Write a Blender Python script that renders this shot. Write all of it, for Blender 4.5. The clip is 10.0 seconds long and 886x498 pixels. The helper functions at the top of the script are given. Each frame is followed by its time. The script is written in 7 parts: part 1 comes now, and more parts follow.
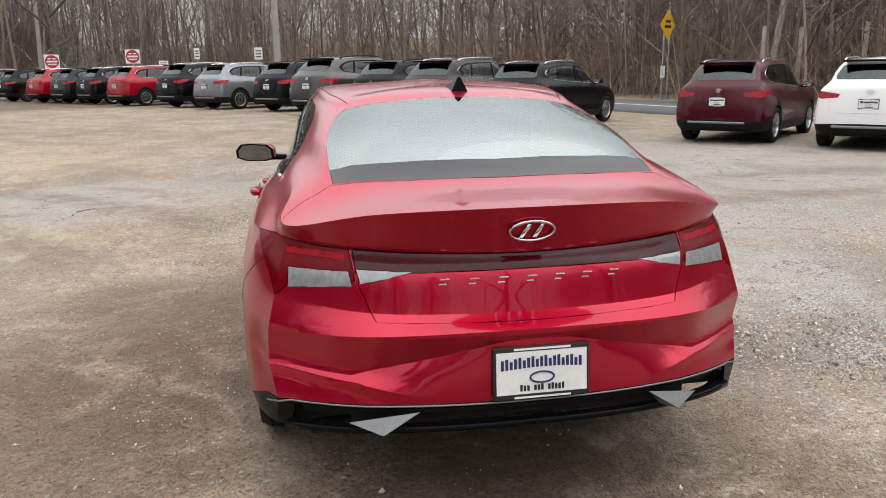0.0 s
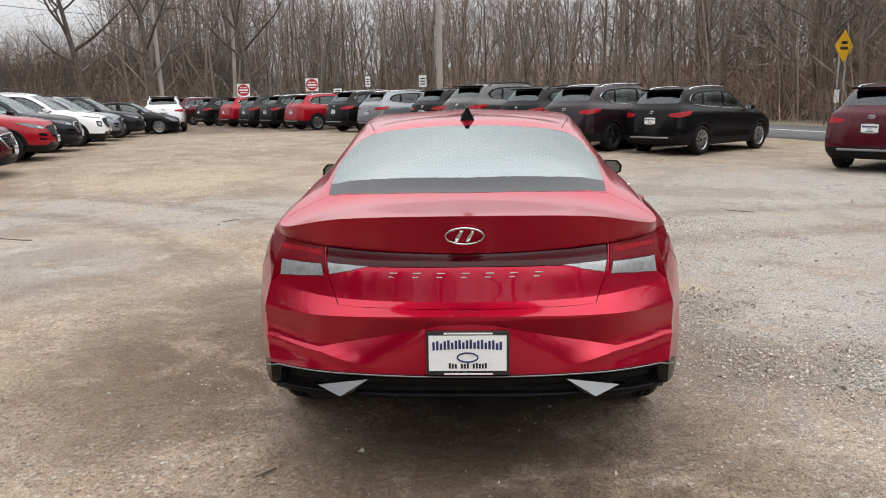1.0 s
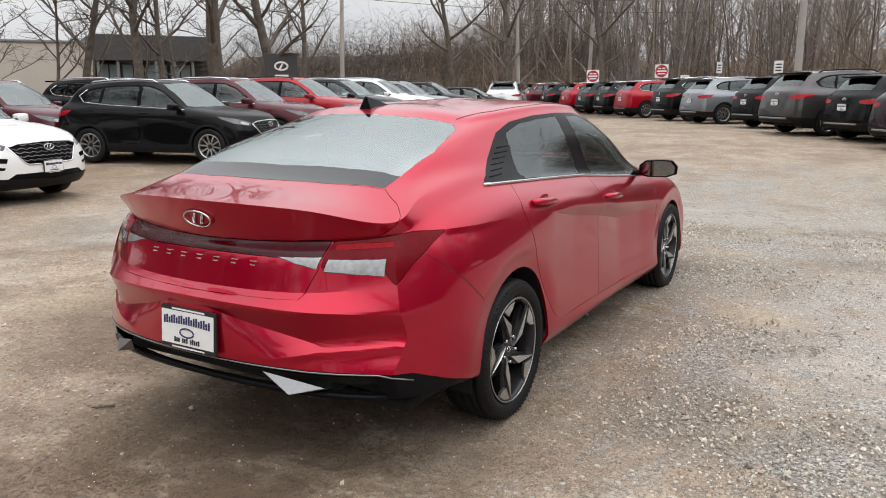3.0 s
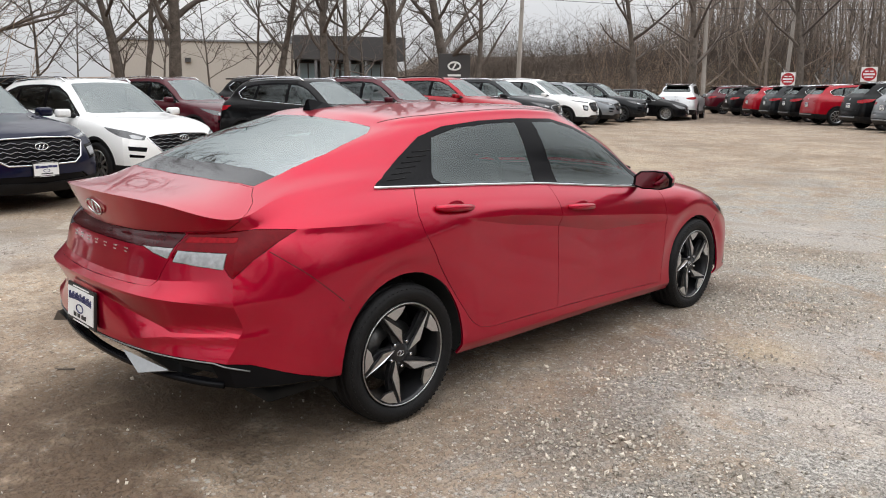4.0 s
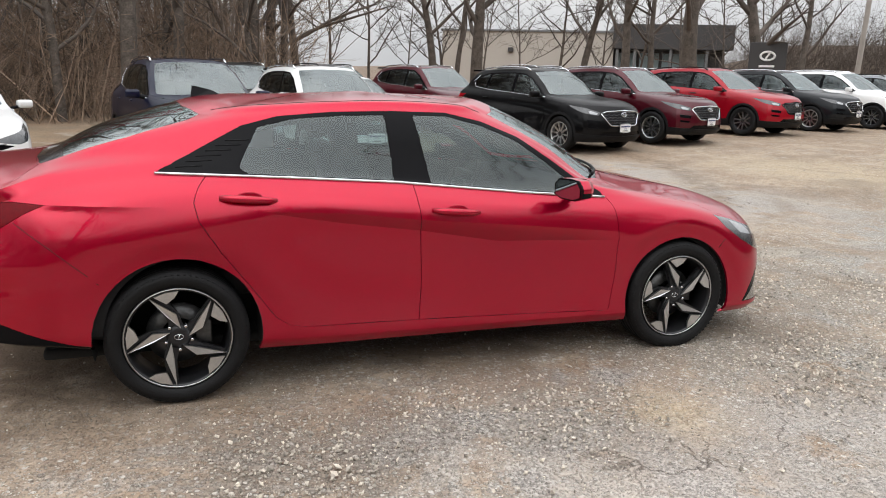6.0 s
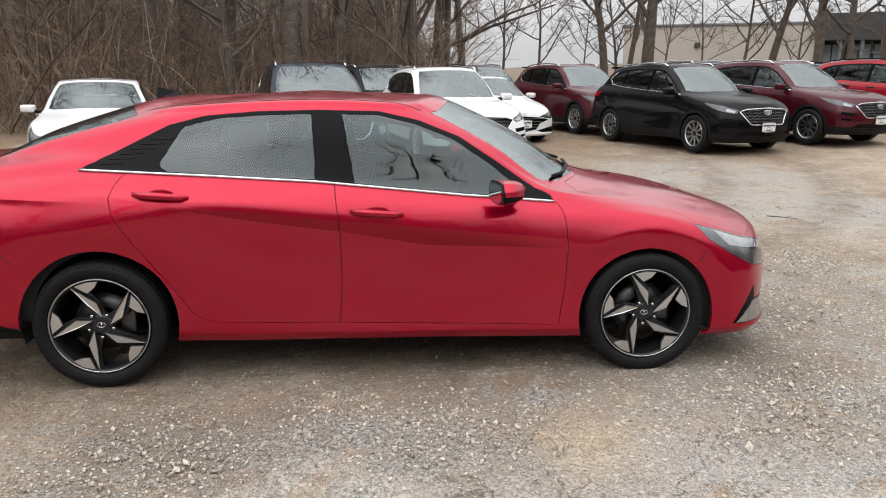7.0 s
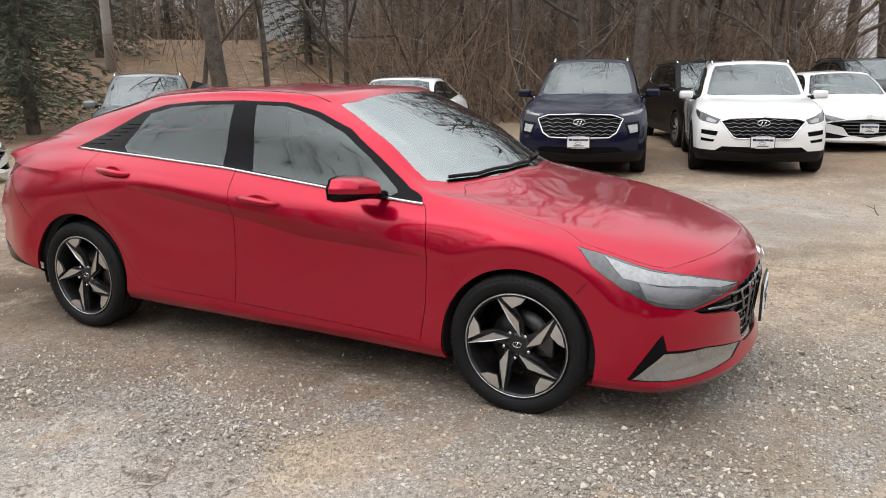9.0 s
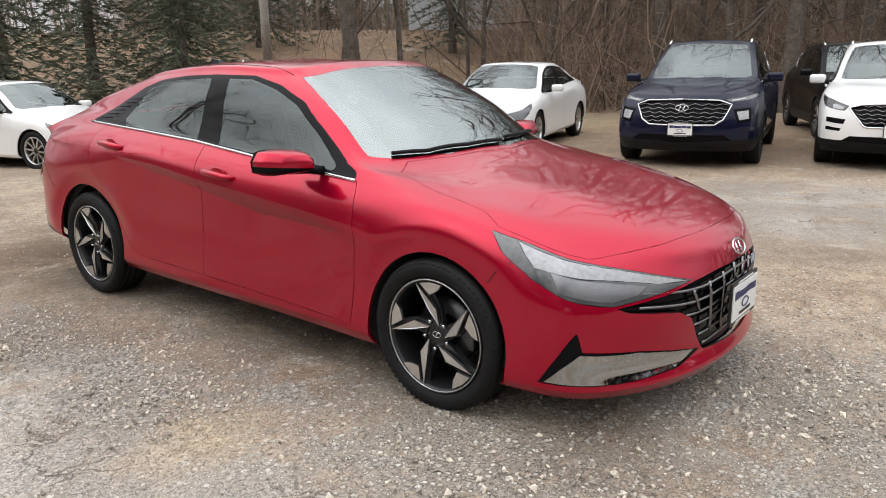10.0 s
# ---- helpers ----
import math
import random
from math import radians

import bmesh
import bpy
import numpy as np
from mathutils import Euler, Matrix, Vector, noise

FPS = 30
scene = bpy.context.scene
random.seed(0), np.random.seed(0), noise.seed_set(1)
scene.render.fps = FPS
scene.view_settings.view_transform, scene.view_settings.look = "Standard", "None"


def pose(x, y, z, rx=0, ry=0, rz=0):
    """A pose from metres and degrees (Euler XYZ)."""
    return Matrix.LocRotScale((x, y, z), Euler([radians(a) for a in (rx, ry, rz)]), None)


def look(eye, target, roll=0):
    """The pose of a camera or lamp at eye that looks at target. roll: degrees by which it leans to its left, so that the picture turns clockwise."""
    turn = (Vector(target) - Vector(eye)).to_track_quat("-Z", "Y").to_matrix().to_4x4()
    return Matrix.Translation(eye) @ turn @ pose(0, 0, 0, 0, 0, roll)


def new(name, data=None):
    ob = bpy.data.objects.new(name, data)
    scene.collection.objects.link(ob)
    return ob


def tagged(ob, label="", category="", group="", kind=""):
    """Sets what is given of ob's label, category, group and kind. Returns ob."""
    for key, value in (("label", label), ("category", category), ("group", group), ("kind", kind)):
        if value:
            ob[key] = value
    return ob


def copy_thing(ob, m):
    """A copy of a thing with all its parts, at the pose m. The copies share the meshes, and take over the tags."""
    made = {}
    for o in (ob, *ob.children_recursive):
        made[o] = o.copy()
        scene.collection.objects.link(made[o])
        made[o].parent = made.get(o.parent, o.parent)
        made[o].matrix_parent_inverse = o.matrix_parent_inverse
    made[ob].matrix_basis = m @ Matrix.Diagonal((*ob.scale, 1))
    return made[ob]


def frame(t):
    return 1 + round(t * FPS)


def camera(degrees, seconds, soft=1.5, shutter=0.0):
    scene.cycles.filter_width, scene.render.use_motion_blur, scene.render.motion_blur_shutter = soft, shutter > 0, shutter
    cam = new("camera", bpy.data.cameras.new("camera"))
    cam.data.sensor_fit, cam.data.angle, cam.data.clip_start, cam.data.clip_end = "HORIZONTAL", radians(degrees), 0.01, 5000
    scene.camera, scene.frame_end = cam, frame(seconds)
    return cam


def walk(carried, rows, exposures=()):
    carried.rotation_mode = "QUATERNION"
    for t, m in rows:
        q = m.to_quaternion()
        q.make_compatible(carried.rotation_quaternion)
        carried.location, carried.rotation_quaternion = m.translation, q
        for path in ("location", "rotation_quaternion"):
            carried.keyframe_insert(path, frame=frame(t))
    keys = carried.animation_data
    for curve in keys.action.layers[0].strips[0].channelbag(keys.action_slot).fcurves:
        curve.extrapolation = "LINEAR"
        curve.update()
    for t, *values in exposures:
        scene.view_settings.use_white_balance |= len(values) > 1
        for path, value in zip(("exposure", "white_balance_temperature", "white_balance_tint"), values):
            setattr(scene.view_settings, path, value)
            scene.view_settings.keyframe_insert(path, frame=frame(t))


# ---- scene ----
cam = camera(61.2, 10.0, soft=1.0)
PATH = [
    (0, (-0.634, -4.443, 1.452), (-0.292, -2.527, 0.993), -0.8),
    (0.5, (-0.374, -4.819, 1.474), (-0.243, -2.866, 1.066), -1.0),
    (1, (0.066, -5.006, 1.471), (-0.027, -3.046, 1.082), -1.1),
    (1.5, (0.596, -4.924, 1.45), (0.277, -2.988, 1.058), -1.2),
    (2, (1.184, -4.853, 1.46), (0.628, -2.975, 1.055), -1.0),
    (2.5, (1.713, -4.582, 1.456), (0.933, -2.787, 1.044), -0.7),
    (2.7, (1.932, -4.463, 1.454), (1.064, -2.709, 1.043), -0.6),
    (3.8, (3.095, -3.671, 1.468), (1.782, -2.221, 1.054), 0.4),
    (4, (3.276, -3.499, 1.474), (1.894, -2.113, 1.062), 0.5),
    (4.5, (3.628, -2.994, 1.472), (2.096, -1.781, 1.049), 0.6),
    (5, (3.984, -2.495, 1.486), (2.333, -1.454, 1.048), 0.9),
    (5.5, (4.198, -1.92, 1.464), (2.448, -1.057, 1.023), 0.9),
    (5.7, (4.264, -1.697, 1.497), (2.481, -0.908, 1.051), 1.2),
    (6.8, (4.476, -0.34, 1.528), (2.553, -0.036, 1.073), 0.5),
    (7, (4.486, -0.058, 1.515), (2.549, 0.137, 1.058), 0.2),
    (7.5, (4.39, 0.608, 1.491), (2.445, 0.524, 1.033), -0.2),
    (8, (4.262, 1.263, 1.499), (2.35, 0.895, 1.043), -0.5),
    (8.5, (4.064, 1.866, 1.48), (2.221, 1.235, 1.025), -0.5),
    (9, (3.799, 2.444, 1.464), (2.053, 1.582, 1.008), -0.5),
    (9.5, (3.47, 2.858, 1.413), (1.836, 1.804, 0.945), -0.5),
    (10, (3.103, 3.17, 1.366), (1.583, 1.959, 0.889), -0.8),
]
walk(cam, [(t, look(eye, target, roll)) for t, eye, target, roll in PATH])

# ---- world and sun: an overcast day ----
world = bpy.data.worlds.new("overcast")
scene.world = world
world.use_nodes = True
wn, wl = world.node_tree.nodes, world.node_tree.links
sky = wn.new("ShaderNodeTexSky")
sky.sky_type, sky.sun_disc = "NISHITA", False
sky.sun_elevation, sky.sun_rotation = radians(48), radians(120)
sky.dust_density, sky.air_density = 4.0, 1.2
grey = wn.new("ShaderNodeHueSaturation")
grey.inputs["Saturation"].default_value = 0.12
cloud = wn.new("ShaderNodeTexNoise")
cloud.inputs["Scale"].default_value, cloud.inputs["Detail"].default_value = 2.2, 5
ramp = wn.new("ShaderNodeValToRGB")
ramp.color_ramp.elements[0].position, ramp.color_ramp.elements[0].color = 0.30, (0.70, 0.72, 0.76, 1)
ramp.color_ramp.elements[1].position, ramp.color_ramp.elements[1].color = 0.72, (0.95, 0.95, 0.96, 1)
level = wn.new("ShaderNodeMixRGB")
level.inputs["Fac"].default_value = 0.86
back = wn["Background"]
tint = wn.new("ShaderNodeVectorMath")
tint.operation = "SCALE"
tint.inputs["Scale"].default_value = 0.09
wl.new(sky.outputs[0], tint.inputs[0])
wl.new(tint.outputs[0], grey.inputs["Color"])
wl.new(cloud.outputs["Fac"], ramp.inputs[0])
wl.new(grey.outputs[0], level.inputs["Color1"])
wl.new(ramp.outputs[0], level.inputs["Color2"])
# an overcast dome: about three times as bright overhead as at the horizon
way = wn.new("ShaderNodeTexCoord")
axes = wn.new("ShaderNodeSeparateXYZ")
dome = wn.new("ShaderNodeMapRange")
for key, value in zip(("From Min", "From Max", "To Min", "To Max"), (0.02, 0.95, 0.82, 2.9)):
    dome.inputs[key].default_value = value
lift = wn.new("ShaderNodeVectorMath")
lift.operation = "SCALE"
wl.new(way.outputs["Generated"], axes.inputs[0])
wl.new(axes.outputs["Z"], dome.inputs["Value"])
wl.new(level.outputs[0], lift.inputs[0])
wl.new(dome.outputs[0], lift.inputs["Scale"])
wl.new(lift.outputs[0], back.inputs["Color"])
back.inputs["Strength"].default_value = 1.0
sun = new("sun", bpy.data.lights.new("sun", "SUN"))
sun.data.energy, sun.data.angle, sun.data.color = 0.5, radians(100), (1.0, 0.97, 0.92)
sun.matrix_world = look((30, -14, 40), (0, 0, 0))


# ---- materials ----
def nodes_of(name):
    m = bpy.data.materials.new(name)
    m.use_nodes = True
    return m, m.node_tree.nodes, m.node_tree.links, m.node_tree.nodes["Principled BSDF"]


def surface(name, col, rough=0.6, metal=0.0, vary=0.15, scale=6.0, bump=0.0, coat=0.0, grain=60.0, spec=0.5, island=0.0):
    """A plain surface with broad stains, fine grain and a little relief; island: how far loose pieces differ in tone."""
    m, n, l, p = nodes_of(name)
    co = n.new("ShaderNodeTexCoord")
    a, b = n.new("ShaderNodeTexNoise"), n.new("ShaderNodeTexNoise")
    a.inputs["Scale"].default_value, a.inputs["Detail"].default_value = scale, 6
    b.inputs["Scale"].default_value, b.inputs["Detail"].default_value = grain, 4
    l.new(co.outputs["Object"], a.inputs["Vector"])
    l.new(co.outputs["Object"], b.inputs["Vector"])
    add = n.new("ShaderNodeMath")
    add.operation = "ADD"
    l.new(a.outputs["Fac"], add.inputs[0])
    l.new(b.outputs["Fac"], add.inputs[1])
    span = n.new("ShaderNodeMapRange")
    span.inputs["From Min"].default_value, span.inputs["From Max"].default_value = 0.6, 1.4
    span.inputs["To Min"].default_value, span.inputs["To Max"].default_value = 1 - vary, 1 + vary
    l.new(add.outputs[0], span.inputs["Value"])
    mul = n.new("ShaderNodeVectorMath")
    mul.operation = "SCALE"
    mul.inputs[0].default_value = col
    l.new(span.outputs[0], mul.inputs["Scale"])
    tone = mul.outputs[0]
    if island:
        piece, wide, tint_by = n.new("ShaderNodeNewGeometry"), n.new("ShaderNodeMapRange"), n.new("ShaderNodeVectorMath")
        wide.inputs["To Min"].default_value, wide.inputs["To Max"].default_value = 1 - island, 1 + island
        tint_by.operation = "SCALE"
        l.new(piece.outputs["Random Per Island"], wide.inputs["Value"])
        l.new(tone, tint_by.inputs[0])
        l.new(wide.outputs[0], tint_by.inputs["Scale"])
        tone = tint_by.outputs[0]
    l.new(tone, p.inputs["Base Color"])
    p.inputs["Roughness"].default_value, p.inputs["Metallic"].default_value = rough, metal
    p.inputs["Specular IOR Level"].default_value = spec
    p.inputs["Coat Weight"].default_value, p.inputs["Coat Roughness"].default_value = coat, 0.03
    if bump:
        bp = n.new("ShaderNodeBump")
        bp.inputs["Strength"].default_value, bp.inputs["Distance"].default_value = bump, 0.01
        l.new(b.outputs["Fac"], bp.inputs["Height"])
        l.new(bp.outputs[0], p.inputs["Normal"])
    return m


def paint(name, col, metal=0.25, rough=0.38, coat=1.0):
    """Car paint: flakes under a clear coat, and a little road dust low down in patches."""
    m, n, l, p = nodes_of(name)
    co = n.new("ShaderNodeTexCoord")
    f = n.new("ShaderNodeTexNoise")
    f.inputs["Scale"].default_value, f.inputs["Detail"].default_value = 900, 1
    d = n.new("ShaderNodeTexNoise")
    d.inputs["Scale"].default_value, d.inputs["Detail"].default_value = 3.0, 6
    l.new(co.outputs["Object"], f.inputs["Vector"])
    l.new(co.outputs["Object"], d.inputs["Vector"])
    span = n.new("ShaderNodeMapRange")
    span.inputs["To Min"].default_value, span.inputs["To Max"].default_value = 0.85, 1.15
    l.new(f.outputs["Fac"], span.inputs["Value"])
    mul = n.new("ShaderNodeVectorMath")
    mul.operation = "SCALE"
    mul.inputs[0].default_value = col
    l.new(span.outputs[0], mul.inputs["Scale"])
    l.new(mul.outputs[0], p.inputs["Base Color"])
    r = n.new("ShaderNodeMapRange")
    r.inputs["From Min"].default_value, r.inputs["From Max"].default_value = 0.35, 0.75
    r.inputs["To Min"].default_value, r.inputs["To Max"].default_value = 0.015, 0.06
    l.new(d.outputs["Fac"], r.inputs["Value"])
    l.new(r.outputs[0], p.inputs["Coat Roughness"])
    p.inputs["Metallic"].default_value, p.inputs["Roughness"].default_value = metal, rough
    p.inputs["Coat Weight"].default_value, p.inputs["Specular IOR Level"].default_value = coat, 0.05
    p.inputs["Coat IOR"].default_value = 1.5
    return m


def glass(name, tint, ior=1.5):
    m, n, l, p = nodes_of(name)
    n.remove(p)
    t, g, f, mix = n.new("ShaderNodeBsdfTransparent"), n.new("ShaderNodeBsdfGlossy"), n.new("ShaderNodeFresnel"), n.new("ShaderNodeMixShader")
    t.inputs[0].default_value = (*tint, 1)
    g.inputs["Roughness"].default_value = 0.01
    g.inputs["Color"].default_value = (0.90, 0.98, 0.98, 1)
    f.inputs["IOR"].default_value = ior
    l.new(f.outputs[0], mix.inputs[0])
    l.new(t.outputs[0], mix.inputs[1])
    l.new(g.outputs[0], mix.inputs[2])
    l.new(mix.outputs[0], n["Material Output"].inputs["Surface"])
    return m


RED = paint("red_paint", (0.435, 0.0011, 0.026), 0.70, 0.30, 0.80)
BLACK_PAINT = paint("black_paint", (0.0025, 0.0025, 0.003), 0.0, 0.4, 0.34)
WHITE_PAINT = paint("white_paint", (0.80, 0.80, 0.79), 0.0, 0.4)
MAROON_PAINT = paint("maroon_paint", (0.065, 0.004, 0.010), 0.3, 0.4, 0.7)
GREY_PAINT = paint("grey_paint", (0.05, 0.052, 0.056), 0.5, 0.35)
PALE_PAINT = paint("pale_grey_paint", (0.19, 0.205, 0.22), 0.6, 0.35)
SILVER_PAINT = paint("silver_paint", (0.62, 0.63, 0.64), 0.6, 0.32)
NAVY_PAINT = paint("navy_paint", (0.004, 0.006, 0.024), 0.2, 0.4, 0.6)
SLATE_PAINT = paint("slate_paint", (0.010, 0.012, 0.014), 0.3, 0.4, 0.5)
BROWN_PAINT = paint("purple_brown_paint", (0.016, 0.007, 0.010), 0.3, 0.4, 0.7)
BRIGHT_RED = paint("bright_red_paint", (0.30, 0.003, 0.012), 0.2, 0.36, 0.7)
TAUPE_PAINT = paint("taupe_grey_paint", (0.055, 0.050, 0.050), 0.5, 0.35)
TRIM = surface("black_trim", (0.012, 0.012, 0.013), 0.5, spec=0.12, vary=0.2, bump=0.1, grain=220)
GLOSS = surface("gloss_black", (0.005, 0.005, 0.006), 0.10, vary=0.1, spec=0.09)
UNDER = surface("underbody", (0.010, 0.010, 0.010), 0.9, vary=0.2)
RUBBER = surface("tyre_rubber", (0.008, 0.008, 0.0085), 0.6, spec=0.22, vary=0.35, scale=14, bump=0.25, grain=160)
CHROME = surface("chrome", (0.72, 0.73, 0.75), 0.12, 1.0, vary=0.05)
MACHINED = surface("machined_alloy", (0.62, 0.63, 0.64), 0.28, 1.0, vary=0.12, grain=120)
DARK_ALLOY = surface("dark_alloy", (0.020, 0.020, 0.022), 0.35, 0.3, vary=0.2)
MIRROR_GLASS = surface("mirror_glass", (0.20, 0.22, 0.225), 0.02, 1.0, vary=0.02)
DARK_CHROME = surface("dark_chrome", (0.24, 0.24, 0.25), 0.22, 0.95, vary=0.15)
FRIT = surface("printed_glass_edge", (0.022, 0.022, 0.024), 0.06, spec=0.5, vary=0.1)
SATIN = surface("satin_grey", (0.23, 0.235, 0.24), 0.35, 0.6, vary=0.12)
PLATE_METAL = surface("bright_plate", (0.42, 0.425, 0.43), 0.05, 1.0, vary=0.1, scale=5)
STEEL = surface("brake_steel", (0.10, 0.10, 0.10), 0.4, 0.9, vary=0.3, scale=20)
SEAT = surface("seat_cloth", (0.035, 0.036, 0.038), 0.85, vary=0.25, bump=0.2)
CABIN = surface("cabin_plastic", (0.022, 0.022, 0.024), 0.6, vary=0.15)
LAMP_RED = surface("red_lens", (0.135, 0.001, 0.005), 0.10, spec=0.06, vary=0.2, scale=26, coat=0.12)
TAIL_RED = surface("tail_lens", (0.30, 0.003, 0.010), 0.10, spec=0.1, vary=0.3, scale=22, coat=0.5)
LAMP_DARK = surface("dark_red_lens", (0.045, 0.001, 0.004), 0.12, spec=0.08, vary=0.3, scale=30, coat=0.35)
LAMP_CLEAR = surface("clear_lens", (0.31, 0.32, 0.33), 0.15, 0.25, vary=0.25, scale=40, coat=1.0)
LAMP_NIGHT = surface("dark_headlamp", (0.045, 0.047, 0.05), 0.06, 0.2, vary=0.4, scale=14, coat=1.0)
LAMP_GLOW = surface("bright_red_lens", (0.30, 0.002, 0.009), 0.15, spec=0.05, vary=0.3, scale=30, coat=0.08)
LENS_CORE = surface("lens_core", (0.36, 0.37, 0.38), 0.2, 0.4, vary=0.4, scale=60, coat=1.0)
LAMP_SMOKE = surface("headlamp_lens", (0.085, 0.088, 0.092), 0.07, 0.3, vary=0.35, scale=14, coat=1.0)
WHITE_SIGN = surface("white_enamel", (0.78, 0.78, 0.77), 0.45, vary=0.06)
NAVY_INK = surface("navy_ink", (0.015, 0.02, 0.10), 0.5, vary=0.05)
BLACK_INK = surface("black_ink", (0.012, 0.012, 0.012), 0.5, vary=0.05)
GLASS_SIDE = glass("side_glass", (0.50, 0.64, 0.64), 1.8)
GLASS_CLEAR = glass("windscreen_glass", (0.62, 0.72, 0.71), 3.4)
GLASS_REAR = glass("rear_glass", (0.62, 0.72, 0.71), 4.0)
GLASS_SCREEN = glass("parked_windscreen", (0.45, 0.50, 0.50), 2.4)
GLASS_DARK = glass("privacy_glass", (0.12, 0.13, 0.13), 1.7)


# ---- mesh helpers ----
def link(name, me, material=None, parent=None, label=""):
    if material is not None and not me.materials:
        me.materials.append(material)
    ob = new(name, me)
    if parent is not None:
        ob.parent = parent
    return tagged(ob, label)


def part(name, bm, material, parent=None, label="", smooth=True):
    """Links a bmesh as one mesh object under a thing or a part."""
    bmesh.ops.recalc_face_normals(bm, faces=bm.faces)
    me = bpy.data.meshes.new(name)
    bm.to_mesh(me)
    bm.free()
    me.polygons.foreach_set("use_smooth", [smooth] * len(me.polygons))
    return link(name, me, material, parent, label)


def box(bm, x0, x1, y0, y1, z0, z1, bevel=0.0, m=None):
    """A box from its bounds, bevelled, in the bmesh; m: a matrix laid on it."""
    got = bmesh.ops.create_cube(bm, size=1.0)["verts"]
    for v in got:
        v.co = Vector(((x0 + x1) / 2 + v.co.x * (x1 - x0), (y0 + y1) / 2 + v.co.y * (y1 - y0), (z0 + z1) / 2 + v.co.z * (z1 - z0)))
    if bevel:
        edges = {e for v in got for e in v.link_edges}
        got = [v for f in bmesh.ops.bevel(bm, geom=list(edges), offset=bevel, segments=2, affect="EDGES", profile=0.6)["faces"] for v in f.verts] + [v for v in got if v.is_valid]
        got = list({v for v in got if v.is_valid} | {w for v in got if v.is_valid for f in v.link_faces for w in f.verts})
    if m is not None:
        for v in got:
            v.co = m @ v.co
    return bm


def block(*bounds, bevel=0.0, m=None):
    return box(bmesh.new(), *bounds, bevel=bevel, m=m)


def lathe(profile, steps, axis="x"):
    """A solid of revolution from (radius, along) pairs round the x or z axis; closed when the profile's ends meet."""
    bm = bmesh.new()
    rings = []
    for k in range(steps):
        a = 2 * math.pi * k / steps
        ca, sa = math.cos(a), math.sin(a)
        rings.append([bm.verts.new((h, r * ca, r * sa) if axis == "x" else (r * ca, r * sa, h)) for r, h in profile])
    for k in range(steps):
        p, q = rings[k], rings[(k + 1) % steps]
        for i in range(len(profile) - 1):
            bm.faces.new((p[i], p[i + 1], q[i + 1], q[i]))
    bmesh.ops.remove_doubles(bm, verts=bm.verts, dist=1e-6)
    return bm


def tube(bm, pts, radii, sides=8, cap=True):
    """A tapered tube along a line of points."""
    pts = [Vector(p) for p in pts]
    if not isinstance(radii, (list, tuple)):
        radii = [radii] * len(pts)
    rings, side = [], None
    for i, p in enumerate(pts):
        d = (pts[min(i + 1, len(pts) - 1)] - pts[max(i - 1, 0)]).normalized()
        if side is None:
            side = d.orthogonal().normalized()
        side = (side - d * side.dot(d)).normalized()
        up = d.cross(side)
        rings.append([bm.verts.new(p + radii[i] * (math.cos(2 * math.pi * k / sides) * side + math.sin(2 * math.pi * k / sides) * up)) for k in range(sides)])
    for a, b in zip(rings, rings[1:]):
        for k in range(sides):
            bm.faces.new((a[k], a[(k + 1) % sides], b[(k + 1) % sides], b[k]))
    if cap:
        bm.faces.new(rings[0][::-1])
        bm.faces.new(rings[-1])
    return bm


def prism(bm, outline, depth, m=None):
    """A flat outline in x, z drawn out along y by depth; m: a matrix laid on it."""
    front = [bm.verts.new((x, 0, z)) for x, z in outline]
    rear = [bm.verts.new((x, depth, z)) for x, z in outline]
    bm.faces.new(front)
    bm.faces.new(rear[::-1])
    for i in range(len(outline)):
        j = (i + 1) % len(outline)
        bm.faces.new((front[i], rear[i], rear[j], front[j]))
    if m is not None:
        for v in front + rear:
            v.co = m @ v.co
    return bm


